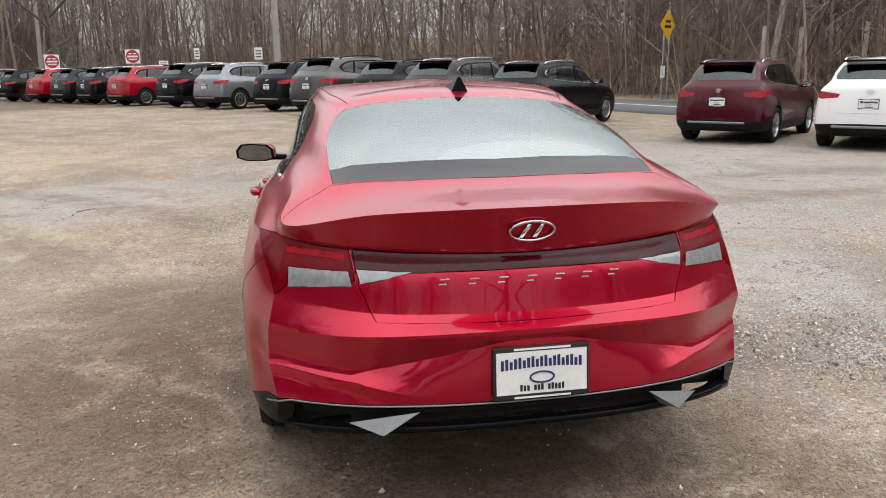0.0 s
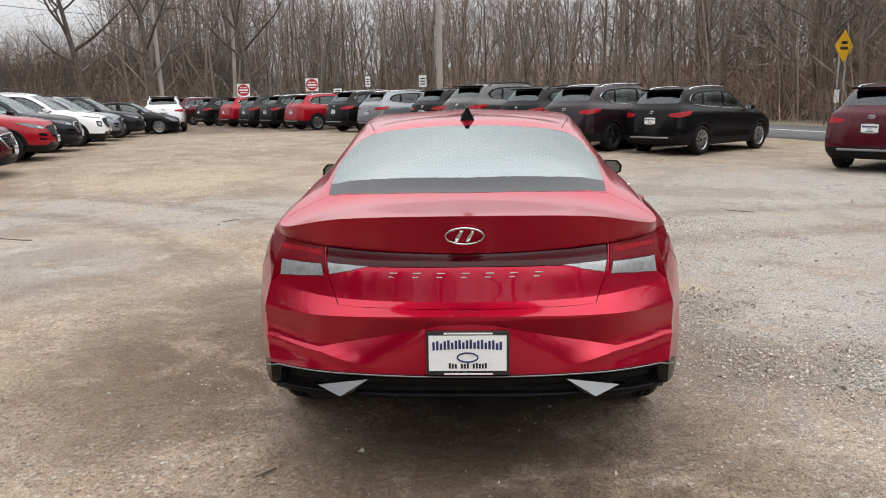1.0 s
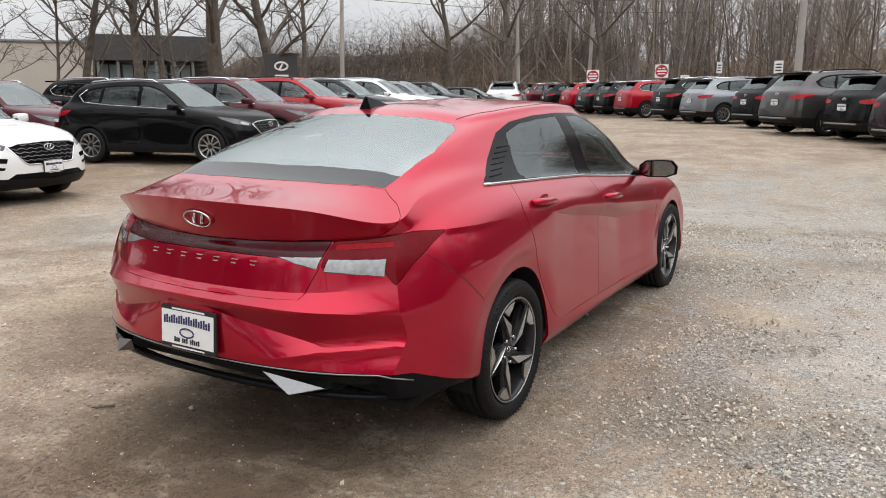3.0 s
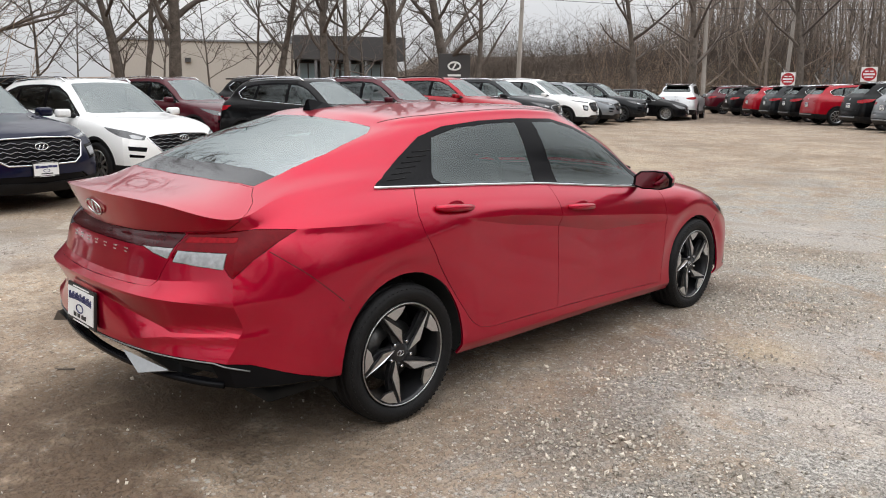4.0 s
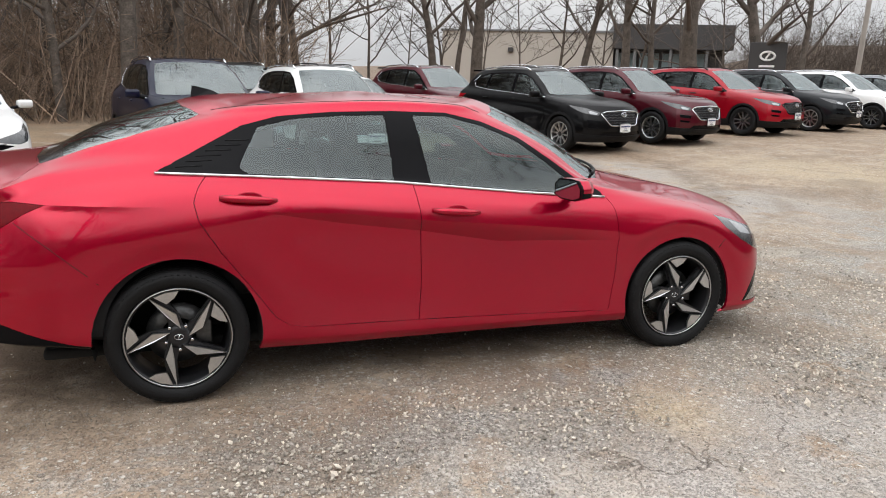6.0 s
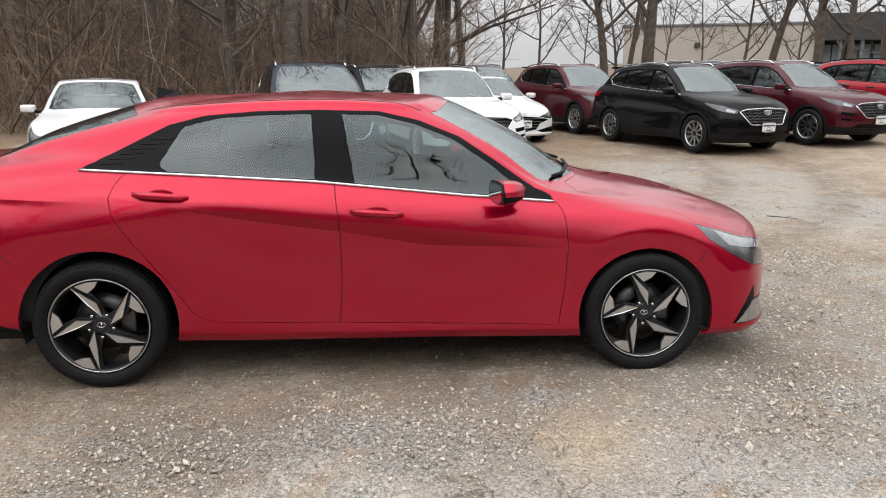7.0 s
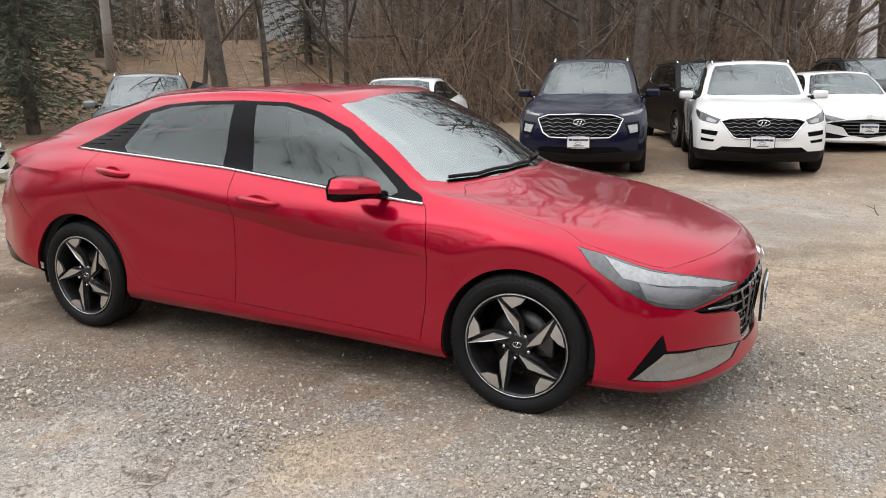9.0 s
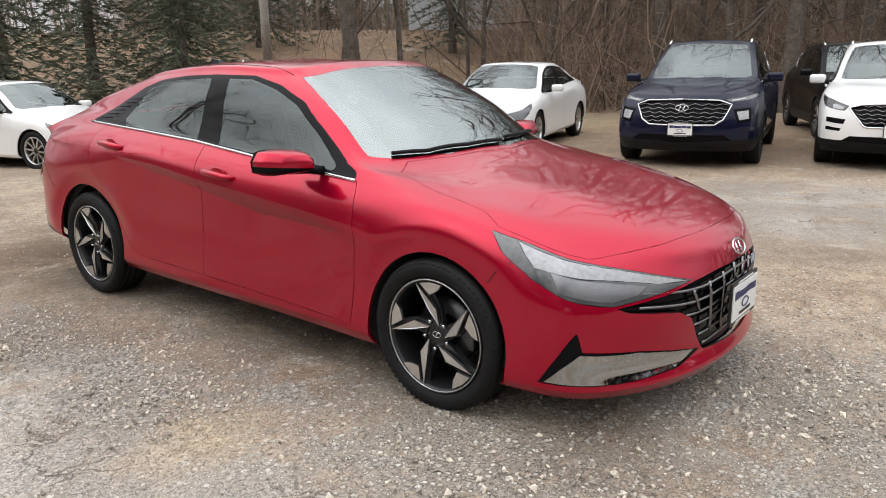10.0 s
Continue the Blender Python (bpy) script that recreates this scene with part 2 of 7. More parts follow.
# ---- car bodies: a net of rows (upwards) and stations (from the nose's middle round one flank to the tail's middle) ----
class Shell:
    """Half of a car's skin as a smooth net, cut into panels by outlines drawn from the side (y, z), front or rear (x, z) or top (x, y)."""

    def __init__(self, rows, nu=8, nv=7, shape=None, creases=None, corners=None):
        self.shape, self.lines = shape, []
        net = np.array(rows, float)
        sharp = np.zeros(net.shape[:2])
        for row, weights in (creases or {}).items():
            sharp[row] = weights
        mirror = net * (-1, 1, 1)
        net = np.concatenate([mirror[:, 1:2], net, mirror[:, -2:-1]], axis=1)
        sharp = np.concatenate([sharp[:, 1:2], sharp, sharp[:, -2:-1]], axis=1)[:, :, None]
        net = np.concatenate([2 * net[:1] - net[1:2], net, 2 * net[-1:] - net[-2:-1]], axis=0)
        # four control rows for each span; at a crease the row beyond is carried straight on
        below, low, high, above = net[:-3], net[1:-2], net[2:-1], net[3:]
        below = below + sharp[:-1] * (2 * low - high - below)
        above = above + sharp[1:] * (2 * high - low - above)
        # the same across the stations, for upright edges
        edge = np.zeros((len(rows), len(rows[0]), 1))
        for col, weights in (corners or {}).items():
            edge[:, col, 0] = weights
        self.spans = []
        for r, w in ((below, np.concatenate([edge[:1], edge[:-2]])), (low, edge[:-1]), (high, edge[1:]), (above, np.concatenate([edge[2:], edge[-1:]]))):
            c0, c1, c2, c3 = r[:, :-3], r[:, 1:-2], r[:, 2:-1], r[:, 3:]
            self.spans.append((c0 + w[:, :-1] * (2 * c1 - c2 - c0), c1, c2, c3 + w[:, 1:] * (2 * c2 - c1 - c3)))
        self.rows, self.cols = len(rows), len(rows[0])
        self.nu, self.nv = nu, nv
        gu, gv = np.meshgrid(np.linspace(0, self.cols - 1, 14 * (self.cols - 1) + 1), np.linspace(0, self.rows - 1, 14 * (self.rows - 1) + 1))
        self.gu, self.gv = gu.ravel(), gv.ravel()
        self.gp = self.at(self.gu, self.gv)
        d = 1e-3
        n = np.cross(self.at(self.gu + d, self.gv) - self.gp, self.at(self.gu, self.gv + d) - self.gp)
        self.gn = n / np.maximum(np.linalg.norm(n, axis=1, keepdims=True), 1e-12)
        if np.mean(self.gn[:, 0]) < 0:
            self.gn = -self.gn
        self.regions = []

    @staticmethod
    def weights(f, top):
        i = np.clip(np.floor(f).astype(int), 0, top - 2)
        t = f - i
        return i, np.stack([(-t + 2 * t**2 - t**3) / 2, (2 - 5 * t**2 + 3 * t**3) / 2, (t + 4 * t**2 - 3 * t**3) / 2, (-t**2 + t**3) / 2])

    def at(self, u, v):
        u, v = np.atleast_1d(u).astype(float), np.atleast_1d(v).astype(float)
        iu, wu = self.weights(u, self.cols)
        iv, wv = self.weights(v, self.rows)
        out = np.zeros((len(u), 3))
        for a in range(4):
            for b in range(4):
                out += (wv[a] * wu[b])[:, None] * self.spans[a][b][iv, iu]
        return out if self.shape is None else self.shape(out)

    def normal(self, u, v):
        d = 1e-3
        n = np.cross(self.at(u + d, v) - self.at(u - d, v), self.at(u, v + d) - self.at(u, v - d))[0]
        n = Vector(n).normalized()
        return n

    AXES = {"S": (1, 2, 0, 1), "R": (0, 2, 1, -1), "F": (0, 2, 1, 1), "T": (0, 1, 2, 1)}

    def find(self, view, a, b):
        """The net's place of the point that shows at a, b in that view."""
        ia, ib, axis, sign = self.AXES[view]
        facing = self.gn[:, axis] * sign > (0.12 if view != "T" else 0.2)
        if view in "FR":
            facing = facing & (self.gp[:, 1] * sign > 1.2)
        dist = (self.gp[:, ia] - a) ** 2 + (self.gp[:, ib] - b) ** 2 + np.where(facing, 0, 9.0)
        k = int(np.argmin(dist))
        u, v = self.gu[k], self.gv[k]
        for _ in range(4):
            p, d = self.at(u, v)[0], 1e-3
            pu, pv = (self.at(u + d, v)[0] - p) / d, (self.at(u, v + d)[0] - p) / d
            J = np.array([[pu[ia], pv[ia]], [pu[ib], pv[ib]]])
            if abs(np.linalg.det(J)) < 1e-7:
                break
            step = np.linalg.solve(J, [a - p[ia], b - p[ib]])
            step = np.clip(step, -0.2, 0.2)
            u, v = np.clip(u + step[0], 0, self.cols - 1), np.clip(v + step[1], 0, self.rows - 1)
        return u, v

    def trace(self, spec, step=0.06, closed=True):
        """An outline on the net from a text such as 'S1.2,.8 S1.4,.7 R.5,.9'."""
        pts = [(w[0], *map(float, w[1:].split(","))) for w in spec.split()]
        out = []
        for i in range(len(pts) if closed else len(pts) - 1):
            (va, a0, b0), (vb, a1, b1) = pts[i], pts[(i + 1) % len(pts)]
            n = max(1, int(math.hypot(a1 - a0, b1 - b0) / step)) if va == vb else 1
            if va == vb:
                out += [self.find(va, a0 + (a1 - a0) * k / n, b0 + (b1 - b0) * k / n) for k in range(n)]
            else:
                p, q = self.find(va, a0, b0), self.find(vb, a1, b1)
                out += [(p[0] + (q[0] - p[0]) * k / 3, p[1] + (q[1] - p[1]) * k / 3) for k in range(3)]
        if not closed:
            out.append(self.find(*pts[-1]))
        return out

    def region(self, name, spec, step=0.06):
        """Cuts a panel out of the skin; a later one lies over an earlier one."""
        self.regions.append((name, self.trace(spec, step)))

    def circle(self, name, y, z, r, stretch=1.0):
        pts = [self.find("S", y + r * stretch * math.cos(2 * math.pi * k / 40), max(z + r * math.sin(2 * math.pi * k / 40), 0.0)) for k in range(40)]
        self.regions.append((name, pts))

    def cut(self):
        """Splits the flat net along all outlines and sorts its faces into panels."""
        bm = bmesh.new()
        U, V = (self.cols - 1) * self.nu, (self.rows - 1) * self.nv
        grid = [[bm.verts.new((i / self.nu, j / self.nv, 0)) for i in range(U + 1)] for j in range(V + 1)]
        for j in range(V):
            for i in range(U):
                bm.faces.new((grid[j][i], grid[j][i + 1], grid[j + 1][i + 1], grid[j + 1][i]))
        for name, poly in self.regions + [("", p) for p in self.lines]:
            lo = [min(p[k] for p in poly) - 0.3 for k in (0, 1)]
            hi = [max(p[k] for p in poly) + 0.3 for k in (0, 1)]
            near = []
            for f in bm.faces:
                c = f.verts[0].co
                if lo[0] < c.x < hi[0] and lo[1] < c.y < hi[1]:
                    near.append(f)
            for i in range(len(poly) if name else len(poly) - 1):
                (ax, ay), (bx, by) = poly[i], poly[(i + 1) % len(poly)]
                if math.hypot(bx - ax, by - ay) < 1e-5:
                    continue
                x0, x1, y0, y1 = min(ax, bx) - 0.01, max(ax, bx) + 0.01, min(ay, by) - 0.01, max(ay, by) + 0.01
                pick, rest = [], []
                for f in near:
                    xs, ys = [v.co.x for v in f.verts], [v.co.y for v in f.verts]
                    (pick if max(xs) > x0 and min(xs) < x1 and max(ys) > y0 and min(ys) < y1 else rest).append(f)
                if not pick:
                    continue
                geom = set(pick)
                for f in pick:
                    geom.update(f.edges)
                    geom.update(f.verts)
                got = bmesh.ops.bisect_plane(bm, geom=list(geom), plane_co=(ax, ay, 0), plane_no=(-(by - ay), bx - ax, 0), dist=1e-4)
                near = rest + [f for f in got["geom"] if isinstance(f, bmesh.types.BMFace)]
        self.flat = bm
        self.sorted = {}
        polys = [(n, np.array(p)) for n, p in self.regions]
        boxes = [(p.min(0), p.max(0)) for _, p in polys]
        for f in bm.faces:
            c = f.calc_center_median()
            owner = "skin"
            for (n, p), (lo, hi) in zip(polys, boxes):
                if lo[0] <= c.x <= hi[0] and lo[1] <= c.y <= hi[1]:
                    x0, y0 = p[:, 0], p[:, 1]
                    x1, y1 = np.roll(x0, -1), np.roll(y0, -1)
                    cross = ((y0 > c.y) != (y1 > c.y)) & (c.x < (x1 - x0) * (c.y - y0) / np.where(y1 == y0, 1e-9, y1 - y0) + x0)
                    if cross.sum() % 2:
                        owner = n
            self.sorted.setdefault(owner, []).append(f)

    def panel(self, names, side="both", gap=0.0018, lip=0.012, offset=0.0, shrink=False):
        """A bmesh of one panel (or several joined): side both (across the middle), right or left."""
        faces = [f for n in names.split() for f in self.sorted.get(n, [])]
        bm = bmesh.new()
        seen = {v for f in faces for v in f.verts}
        seen = list(seen)
        u, v = np.array([w.co.x for w in seen]), np.array([w.co.y for w in seen])
        pts = self.at(u, v)
        if shrink:
            pts = pts * (.945, .972, .93) + (0, 0, .042)
            pts[:, 0] = np.maximum(pts[:, 0], 0)
        if offset:
            d = 2e-3
            n = np.cross(self.at(np.clip(u + d, 0, self.cols - 1), v) - self.at(np.clip(u - d, 0, self.cols - 1), v), self.at(u, np.clip(v + d, 0, self.rows - 1)) - self.at(u, np.clip(v - d, 0, self.rows - 1)))
            n /= np.maximum(np.linalg.norm(n, axis=1, keepdims=True), 1e-12)
            out = np.sign(np.sum(n * (pts - (0, 0, 0.6)), axis=1, keepdims=True))
            pts = pts + n * out * offset
            pts[:, 0] = np.maximum(pts[:, 0], 0)
        for flip in ((1,) if side == "right" else (-1,) if side == "left" else (1, -1)):
            vs = {w: bm.verts.new((p[0] * flip, p[1], p[2])) for w, p in zip(seen, pts)}
            for f in faces:
                try:
                    bm.faces.new([vs[w] for w in (f.verts if flip > 0 else reversed(f.verts))])
                except ValueError:
                    pass
        bmesh.ops.remove_doubles(bm, verts=bm.verts, dist=4e-4)
        bmesh.ops.dissolve_degenerate(bm, edges=bm.edges, dist=2e-4)
        bm.normal_update()
        if not bm.faces:
            return bm
        out = sum(f.normal.dot(f.calc_center_median() - Vector((0, 0, 0.6))) * f.calc_area() for f in bm.faces)
        if out < 0:
            bmesh.ops.reverse_faces(bm, faces=bm.faces)
            bm.normal_update()
        for e in bm.edges:
            if len(e.link_faces) == 2 and e.calc_face_angle(0) > .22:
                e.smooth = False
        for f in bm.faces:
            f.smooth = True
        if lip:
            rim = [e for e in bm.edges if e.is_boundary]
            moved = {}
            for e in rim:
                for w in e.verts:
                    if w not in moved:
                        c = sum((f.calc_center_median() for f in w.link_faces), Vector()) / len(w.link_faces) - w.co
                        c -= w.normal * c.dot(w.normal)
                        moved[w] = (c.normalized() * gap if c.length > 1e-9 else Vector(), w.normal.copy())
            for w, (c, n) in moved.items():
                w.co += c
            got = bmesh.ops.extrude_edge_only(bm, edges=rim)["geom"]
            fresh = [g for g in got if isinstance(g, bmesh.types.BMVert)]
            for g in got:
                if isinstance(g, bmesh.types.BMFace):
                    g.smooth = False
            back = {}
            for w, (c, n) in moved.items():
                back[(round(w.co.x, 5), round(w.co.y, 5), round(w.co.z, 5))] = n
            for w in fresh:
                w.co -= back.get((round(w.co.x, 5), round(w.co.y, 5), round(w.co.z, 5)), Vector()) * lip
            for e in rim:
                if e.is_valid:
                    e.smooth = False
        return bm

    def line(self, spec, step=0.05, lift=0.0):
        """Points in space along an open line on the skin."""
        out = []
        for u, v in self.trace(spec, step, closed=False):
            p = Vector(self.at(u, v)[0])
            n = self.normal(u, v)
            if n.dot(p - Vector((0, 0, 0.6))) < 0:
                n = -n
            out.append(p + n * lift)
        return out


def raw_part(name, bm, material, parent, label=""):
    """Like part(), for panels whose normals already point out; shading turns sharp at creases and panel edges."""
    bm.normal_update()
    area = {f: f.calc_area() for f in bm.faces}
    turned = []
    for f in bm.faces:
        for v in f.verts:
            n = f.normal * area[f]
            if f.smooth:
                for g in v.link_faces:
                    if g is not f and g.smooth and g.normal.dot(f.normal) > .972:
                        n = n + g.normal * area[g]
            turned.append(n.normalized() if n.length > 1e-14 else f.normal.copy())
    me = bpy.data.meshes.new(name)
    bm.to_mesh(me)
    bm.free()
    me.normals_split_custom_set(turned)
    return link(name, me, material, parent, label)


def ring(bm, rx, rz, thick, m, steps=32):
    """An oval ring standing in x, z."""
    pts = [Vector((rx * math.cos(2 * math.pi * k / steps), 0, rz * math.sin(2 * math.pi * k / steps))) for k in range(steps + 1)]
    tube(bm, [m @ p for p in pts], thick, 6, cap=False)
    return bm


def emblem(parent, m, w, material=CHROME):
    """A plain oval badge with two slanting bars."""
    bm = bmesh.new()
    ring(bm, w / 2, w / 4, w * 0.035, m)
    for x in (-.15, .15):
        prism(bm, [((x - .13) * w, -0.17 * w), ((x - .04) * w, -0.17 * w), ((x + .13) * w, 0.17 * w), ((x + .04) * w, 0.17 * w)], 0.006, m)
    return part("emblem", bm, material, parent, "chrome oval emblem")


def plate(parent, m, w=0.305, h=0.155, label="white dealer plate in a black frame", fine=False):
    """A plate in a dark frame with rows of bars for its writing; it faces -y before m. fine: a bar for each character."""
    bm = block(-w / 2 - 0.008, w / 2 + 0.008, 0, 0.012, -h / 2 - 0.012, h / 2 + 0.012, bevel=0.004, m=m)
    p = part("license_plate", bm, BLACK_INK, parent, label, smooth=False)
    part("plate_face", block(-w / 2 + 0.002, w / 2 - 0.002, -0.004, 0.002, -h / 2 + 0.006, h / 2 - 0.004, m=m), WHITE_SIGN, p, "white plate face", smooth=False)
    def bar(name, x0, x1, z0, z1, material, label):
        part(name, block(x0 * w, x1 * w, -0.0055, -0.003, z0 * h, z1 * h, m=m), material, p, label, smooth=False)

    if fine:
        for k in range(19):
            x = -.445 + .0472 * k
            arch = .05 * math.cos(x * 3.2)
            bar("writing", x, x + .031, .08 + arch, (.30, .25, .32)[(k * 5) % 3] + arch, NAVY_INK, "navy printed bar")
        for k in range(13):
            if k not in (3, 7):
                x = -.24 + .038 * k
                bar("small_writing", x, x + .026, -.39, -.27 if k % 3 else -.25, BLACK_INK, "black printed bar")
    else:
        for x0, x1, z0, z1 in ((-0.43, -0.27, 0.10, 0.32), (-0.25, 0.06, 0.10, 0.28), (0.08, 0.25, 0.12, 0.30), (0.27, 0.44, 0.10, 0.28)):
            bar("writing", x0, x1, z0, z1, NAVY_INK, "navy printed bar")
        bar("small_writing", -.22, .25, -.37, -.29, BLACK_INK, "black printed bar")
    bm = bmesh.new()
    ring(bm, 0.13 * w, 0.12 * h, 0.003, m @ pose(0, -0.005, -0.10 * h))
    part("plate_emblem", bm, NAVY_INK, p, "navy oval", smooth=False)
    for z in (h / 2 + 0.0035, -h / 2 - 0.006):
        part("frame_writing", block(-0.30 * w, 0.32 * w, -0.0015, 0.001, z - 0.003, z + 0.003, m=m), WHITE_SIGN, p, "pale bar on the frame", smooth=False)
    return p


# ---- wheels ----
def tyre_bm(r, w, rim, steps=72):
    """A tyre with rounded shoulders, four grooves and cross cuts at the shoulders; its outer face looks to +x."""
    h = w / 2
    prof = [(rim - 0.004, h * 0.72), (rim + 0.012, h * 0.90), ((r + rim) / 2, h), (r - 0.022, h * 0.95), (r - 0.006, h * 0.80), (r - 0.001, h * 0.66)]
    for g in (0.52, 0.18, -0.18, -0.52) if steps > 40 else ():
        prof += [(r, h * (g + 0.05)), (r - 0.008, h * (g + 0.04)), (r - 0.008, h * (g - 0.04)), (r, h * (g - 0.05))]
    prof += [(r - 0.001, -h * 0.66), (r - 0.006, -h * 0.80), (r - 0.022, -h * 0.95), ((r + rim) / 2, -h), (rim - 0.004, -h * 0.72), (rim - 0.004, h * 0.72)]
    bm = lathe(prof, steps)
    for k in range(steps if steps > 40 else 0):
        a = 2 * math.pi * (k + 0.5) / steps
        for s in (1, -1):
            m = Matrix.Rotation(a, 4, "X") @ Matrix.Translation((s * h * 0.86, 0, r - 0.015))
            box(bm, -h * 0.10, h * 0.10, -0.006, 0.006, -0.004, -0.0012, m=m)
    return bm


def wheel(parent, place, r, w, rim, side, kind, low=False, turn=0.0):
    """A wheel with its tyre, rim, spokes and brake; side +1 faces to +x."""
    hub = part("wheel", lathe([(0.001, w * 0.30), (0.03, w * 0.32), (0.055, w * 0.30), (0.055, w * 0.10), (0.001, w * 0.10)], 24), DARK_ALLOY, parent)
    hub.matrix_basis = Matrix.Translation(place) @ (Matrix.Identity(4) if side > 0 else Matrix.Rotation(math.pi, 4, "Z"))
    part("tyre", tyre_bm(r, w, rim, 28 if low else 72), RUBBER, hub, "black rubber tyre")
    prof = [(rim, w * 0.40), (rim + 0.004, w * 0.43), (rim - 0.008, w * 0.43), (rim - 0.016, w * 0.36), (rim - 0.022, w * 0.10), (rim - 0.022, -w * 0.40), (rim, -w * 0.42), (rim, w * 0.40)]
    part("rim", lathe(prof, 28 if low else 64), DARK_ALLOY if kind in ("split", "five") else MACHINED, hub, "alloy wheel rim")
    if not low:
        edge = [(rim - 0.004, w * 0.432), (rim + 0.001, w * 0.440), (rim - 0.005, w * 0.440), (rim - 0.007, w * 0.42), (rim - 0.004, w * 0.432)]
        part("rim_edge", lathe(edge, 64), MACHINED, hub, "bright machined rim edge")
    part("brake_disc", lathe([(0.07, w * 0.02), (rim * 0.60, w * 0.02), (rim * 0.60, -w * 0.06), (0.07, -w * 0.06)], 32), STEEL, hub, "steel brake disc")
    if kind == "five":
        R, n, grow = rim - 0.010, 5, rim / .226
        for k in range(n):
            a = 2 * math.pi * k / n + turn
            m = Matrix.Rotation(a, 4, "X")
            bm = bmesh.new()
            # dark arm behind, drawn from the hub to the rim
            face = [(0.020, -0.020), (0.105, -0.040), (R, -0.104), (R, -0.055), (0.12, 0.016), (0.020, 0.034)]
            prism(bm, [(y, z) for z, y in face], w * 0.10, m @ Matrix.Translation((w * 0.18, 0, 0)) @ Matrix(((0, 1, 0, 0), (1, 0, 0, 0), (0, 0, 1, 0), (0, 0, 0, 1))))
            part("spoke", bm, DARK_ALLOY, hub, "black painted spoke", smooth=False)
            # bright blade and insert, cut as flat facets
            for nm, flat, lab in (("spoke_blade", ((-.082, .199, .432), (-.030, .106, .405), (.016, .038, .345), (.010, .108, .395)), "bright machined spoke blade"), ("rim_insert", ((-.064, .203, .432), (-.018, .162, .412), (.020, .183, .418), (.040, .209, .432), (-.012, .214, .436)), "bright machined insert")):
                bm = bmesh.new()
                vs = [bm.verts.new(m @ Vector((w * d, y * grow, z * grow))) for y, z, d in flat]
                bs = [bm.verts.new(m @ Vector((w * d - 0.014, y * grow, z * grow))) for y, z, d in flat]
                bm.faces.new(vs)
                for i in range(len(flat)):
                    j = (i + 1) % len(flat)
                    bm.faces.new((vs[i], bs[i], bs[j], vs[j]))
                part(nm, bm, MACHINED, hub, lab, smooth=False)
            bm = lathe([(0.001, w * 0.37), (0.006, w * 0.37), (0.008, w * 0.355), (0.008, w * 0.25)], 8)
            for v in bm.verts:
                v.co = m @ (v.co + Vector((0, 0.040, 0.045)))
            part("lug_nut", bm, CHROME, hub, "chrome lug nut")
        emblem_m = Matrix.Translation((w * 0.325, 0, 0)) @ Matrix.Rotation(radians(90), 4, "Z")
        bm = bmesh.new()
        ring(bm, 0.020, 0.012, 0.0016, emblem_m, 20)
        prism(bm, [(-0.006, -0.008), (-0.002, -0.008), (0.006, 0.008), (0.002, 0.008)], -0.002, emblem_m)
        part("cap_emblem", bm, CHROME, hub, "chrome badge on the hub cap")
        part("brake_caliper", block(-w * 0.05, w * 0.10, 0.07, 0.15, -0.06, 0.06, bevel=0.01), STEEL, hub, "grey brake caliper")
    else:
        n = {"split": 5, "ten": 10, "six": 6}[kind]
        R = rim - 0.012
        for k in range(n):
            m = Matrix.Rotation(2 * math.pi * (k + 0.3) / n, 4, "X")
            bm = bmesh.new()
            for s in ((-1, 1) if kind == "split" else (0,)):
                t = 0.013 if kind != "six" else 0.026
                pts = [(w * 0.30, s * 0.018 - t, 0.03), (w * 0.30, s * 0.018 + t, 0.03), (w * 0.38, s * 0.055 + t, R), (w * 0.38, s * 0.055 - t, R)]
                vs = [bm.verts.new(m @ Vector(p)) for p in pts]
                bs = [bm.verts.new(m @ Vector((p[0] - 0.025, p[1] * 1.1, p[2]))) for p in pts]
                bm.faces.new(vs)
                for i in range(4):
                    j = (i + 1) % 4
                    bm.faces.new((vs[i], bs[i], bs[j], vs[j]))
            part("spoke", bm, MACHINED, hub, smooth=False)
        part("dish", lathe([(0.05, w * 0.05), (R, w * 0.02), (R, w * 0.0), (0.05, w * 0.0)], 32), DARK_ALLOY, hub, "dark inner dish")
    return hub


def arch_liner(parent, y, z, r, x0=0.52, x1=0.865):
    """Dark half drums inside the wheel openings, one on each side."""
    for s in (1, -1):
        bm = bmesh.new()
        n = 20
        a = [[bm.verts.new((s * x, y + r * math.cos(math.pi * (k / n * 1.16 - 0.08)), z + r * math.sin(math.pi * (k / n * 1.16 - 0.08)))) for k in range(n + 1)] for x in (x0, x1)]
        for k in range(n):
            bm.faces.new((a[0][k], a[0][k + 1], a[1][k + 1], a[1][k]))
        bm.faces.new(a[0])
        part("wheel_arch_liner", bm, UNDER, parent, "black wheel arch liner")


def seat(parent, x, y, z, w=0.50, bench=False):
    s = part("seat", block(x - w / 2, x + w / 2, y - 0.25, y + 0.27, z, z + 0.15, bevel=0.04), SEAT, parent, "dark cloth seat")
    m = Matrix.Translation((x, y - 0.24, z + 0.10)) @ Matrix.Rotation(radians(17), 4, "X")
    part("backrest", block(-w / 2 + 0.01, w / 2 - 0.01, -0.06, 0.06, 0, 0.60, bevel=0.045, m=m), SEAT, s)
    for hx in ((-w / 3, 0, w / 3) if bench else (0,)):
        part("headrest", block(hx - 0.13, hx + 0.13, -0.05, 0.05, 0.635, 0.80 if not bench else 0.75, bevel=0.04, m=m), SEAT, s, "padded headrest")
    return s


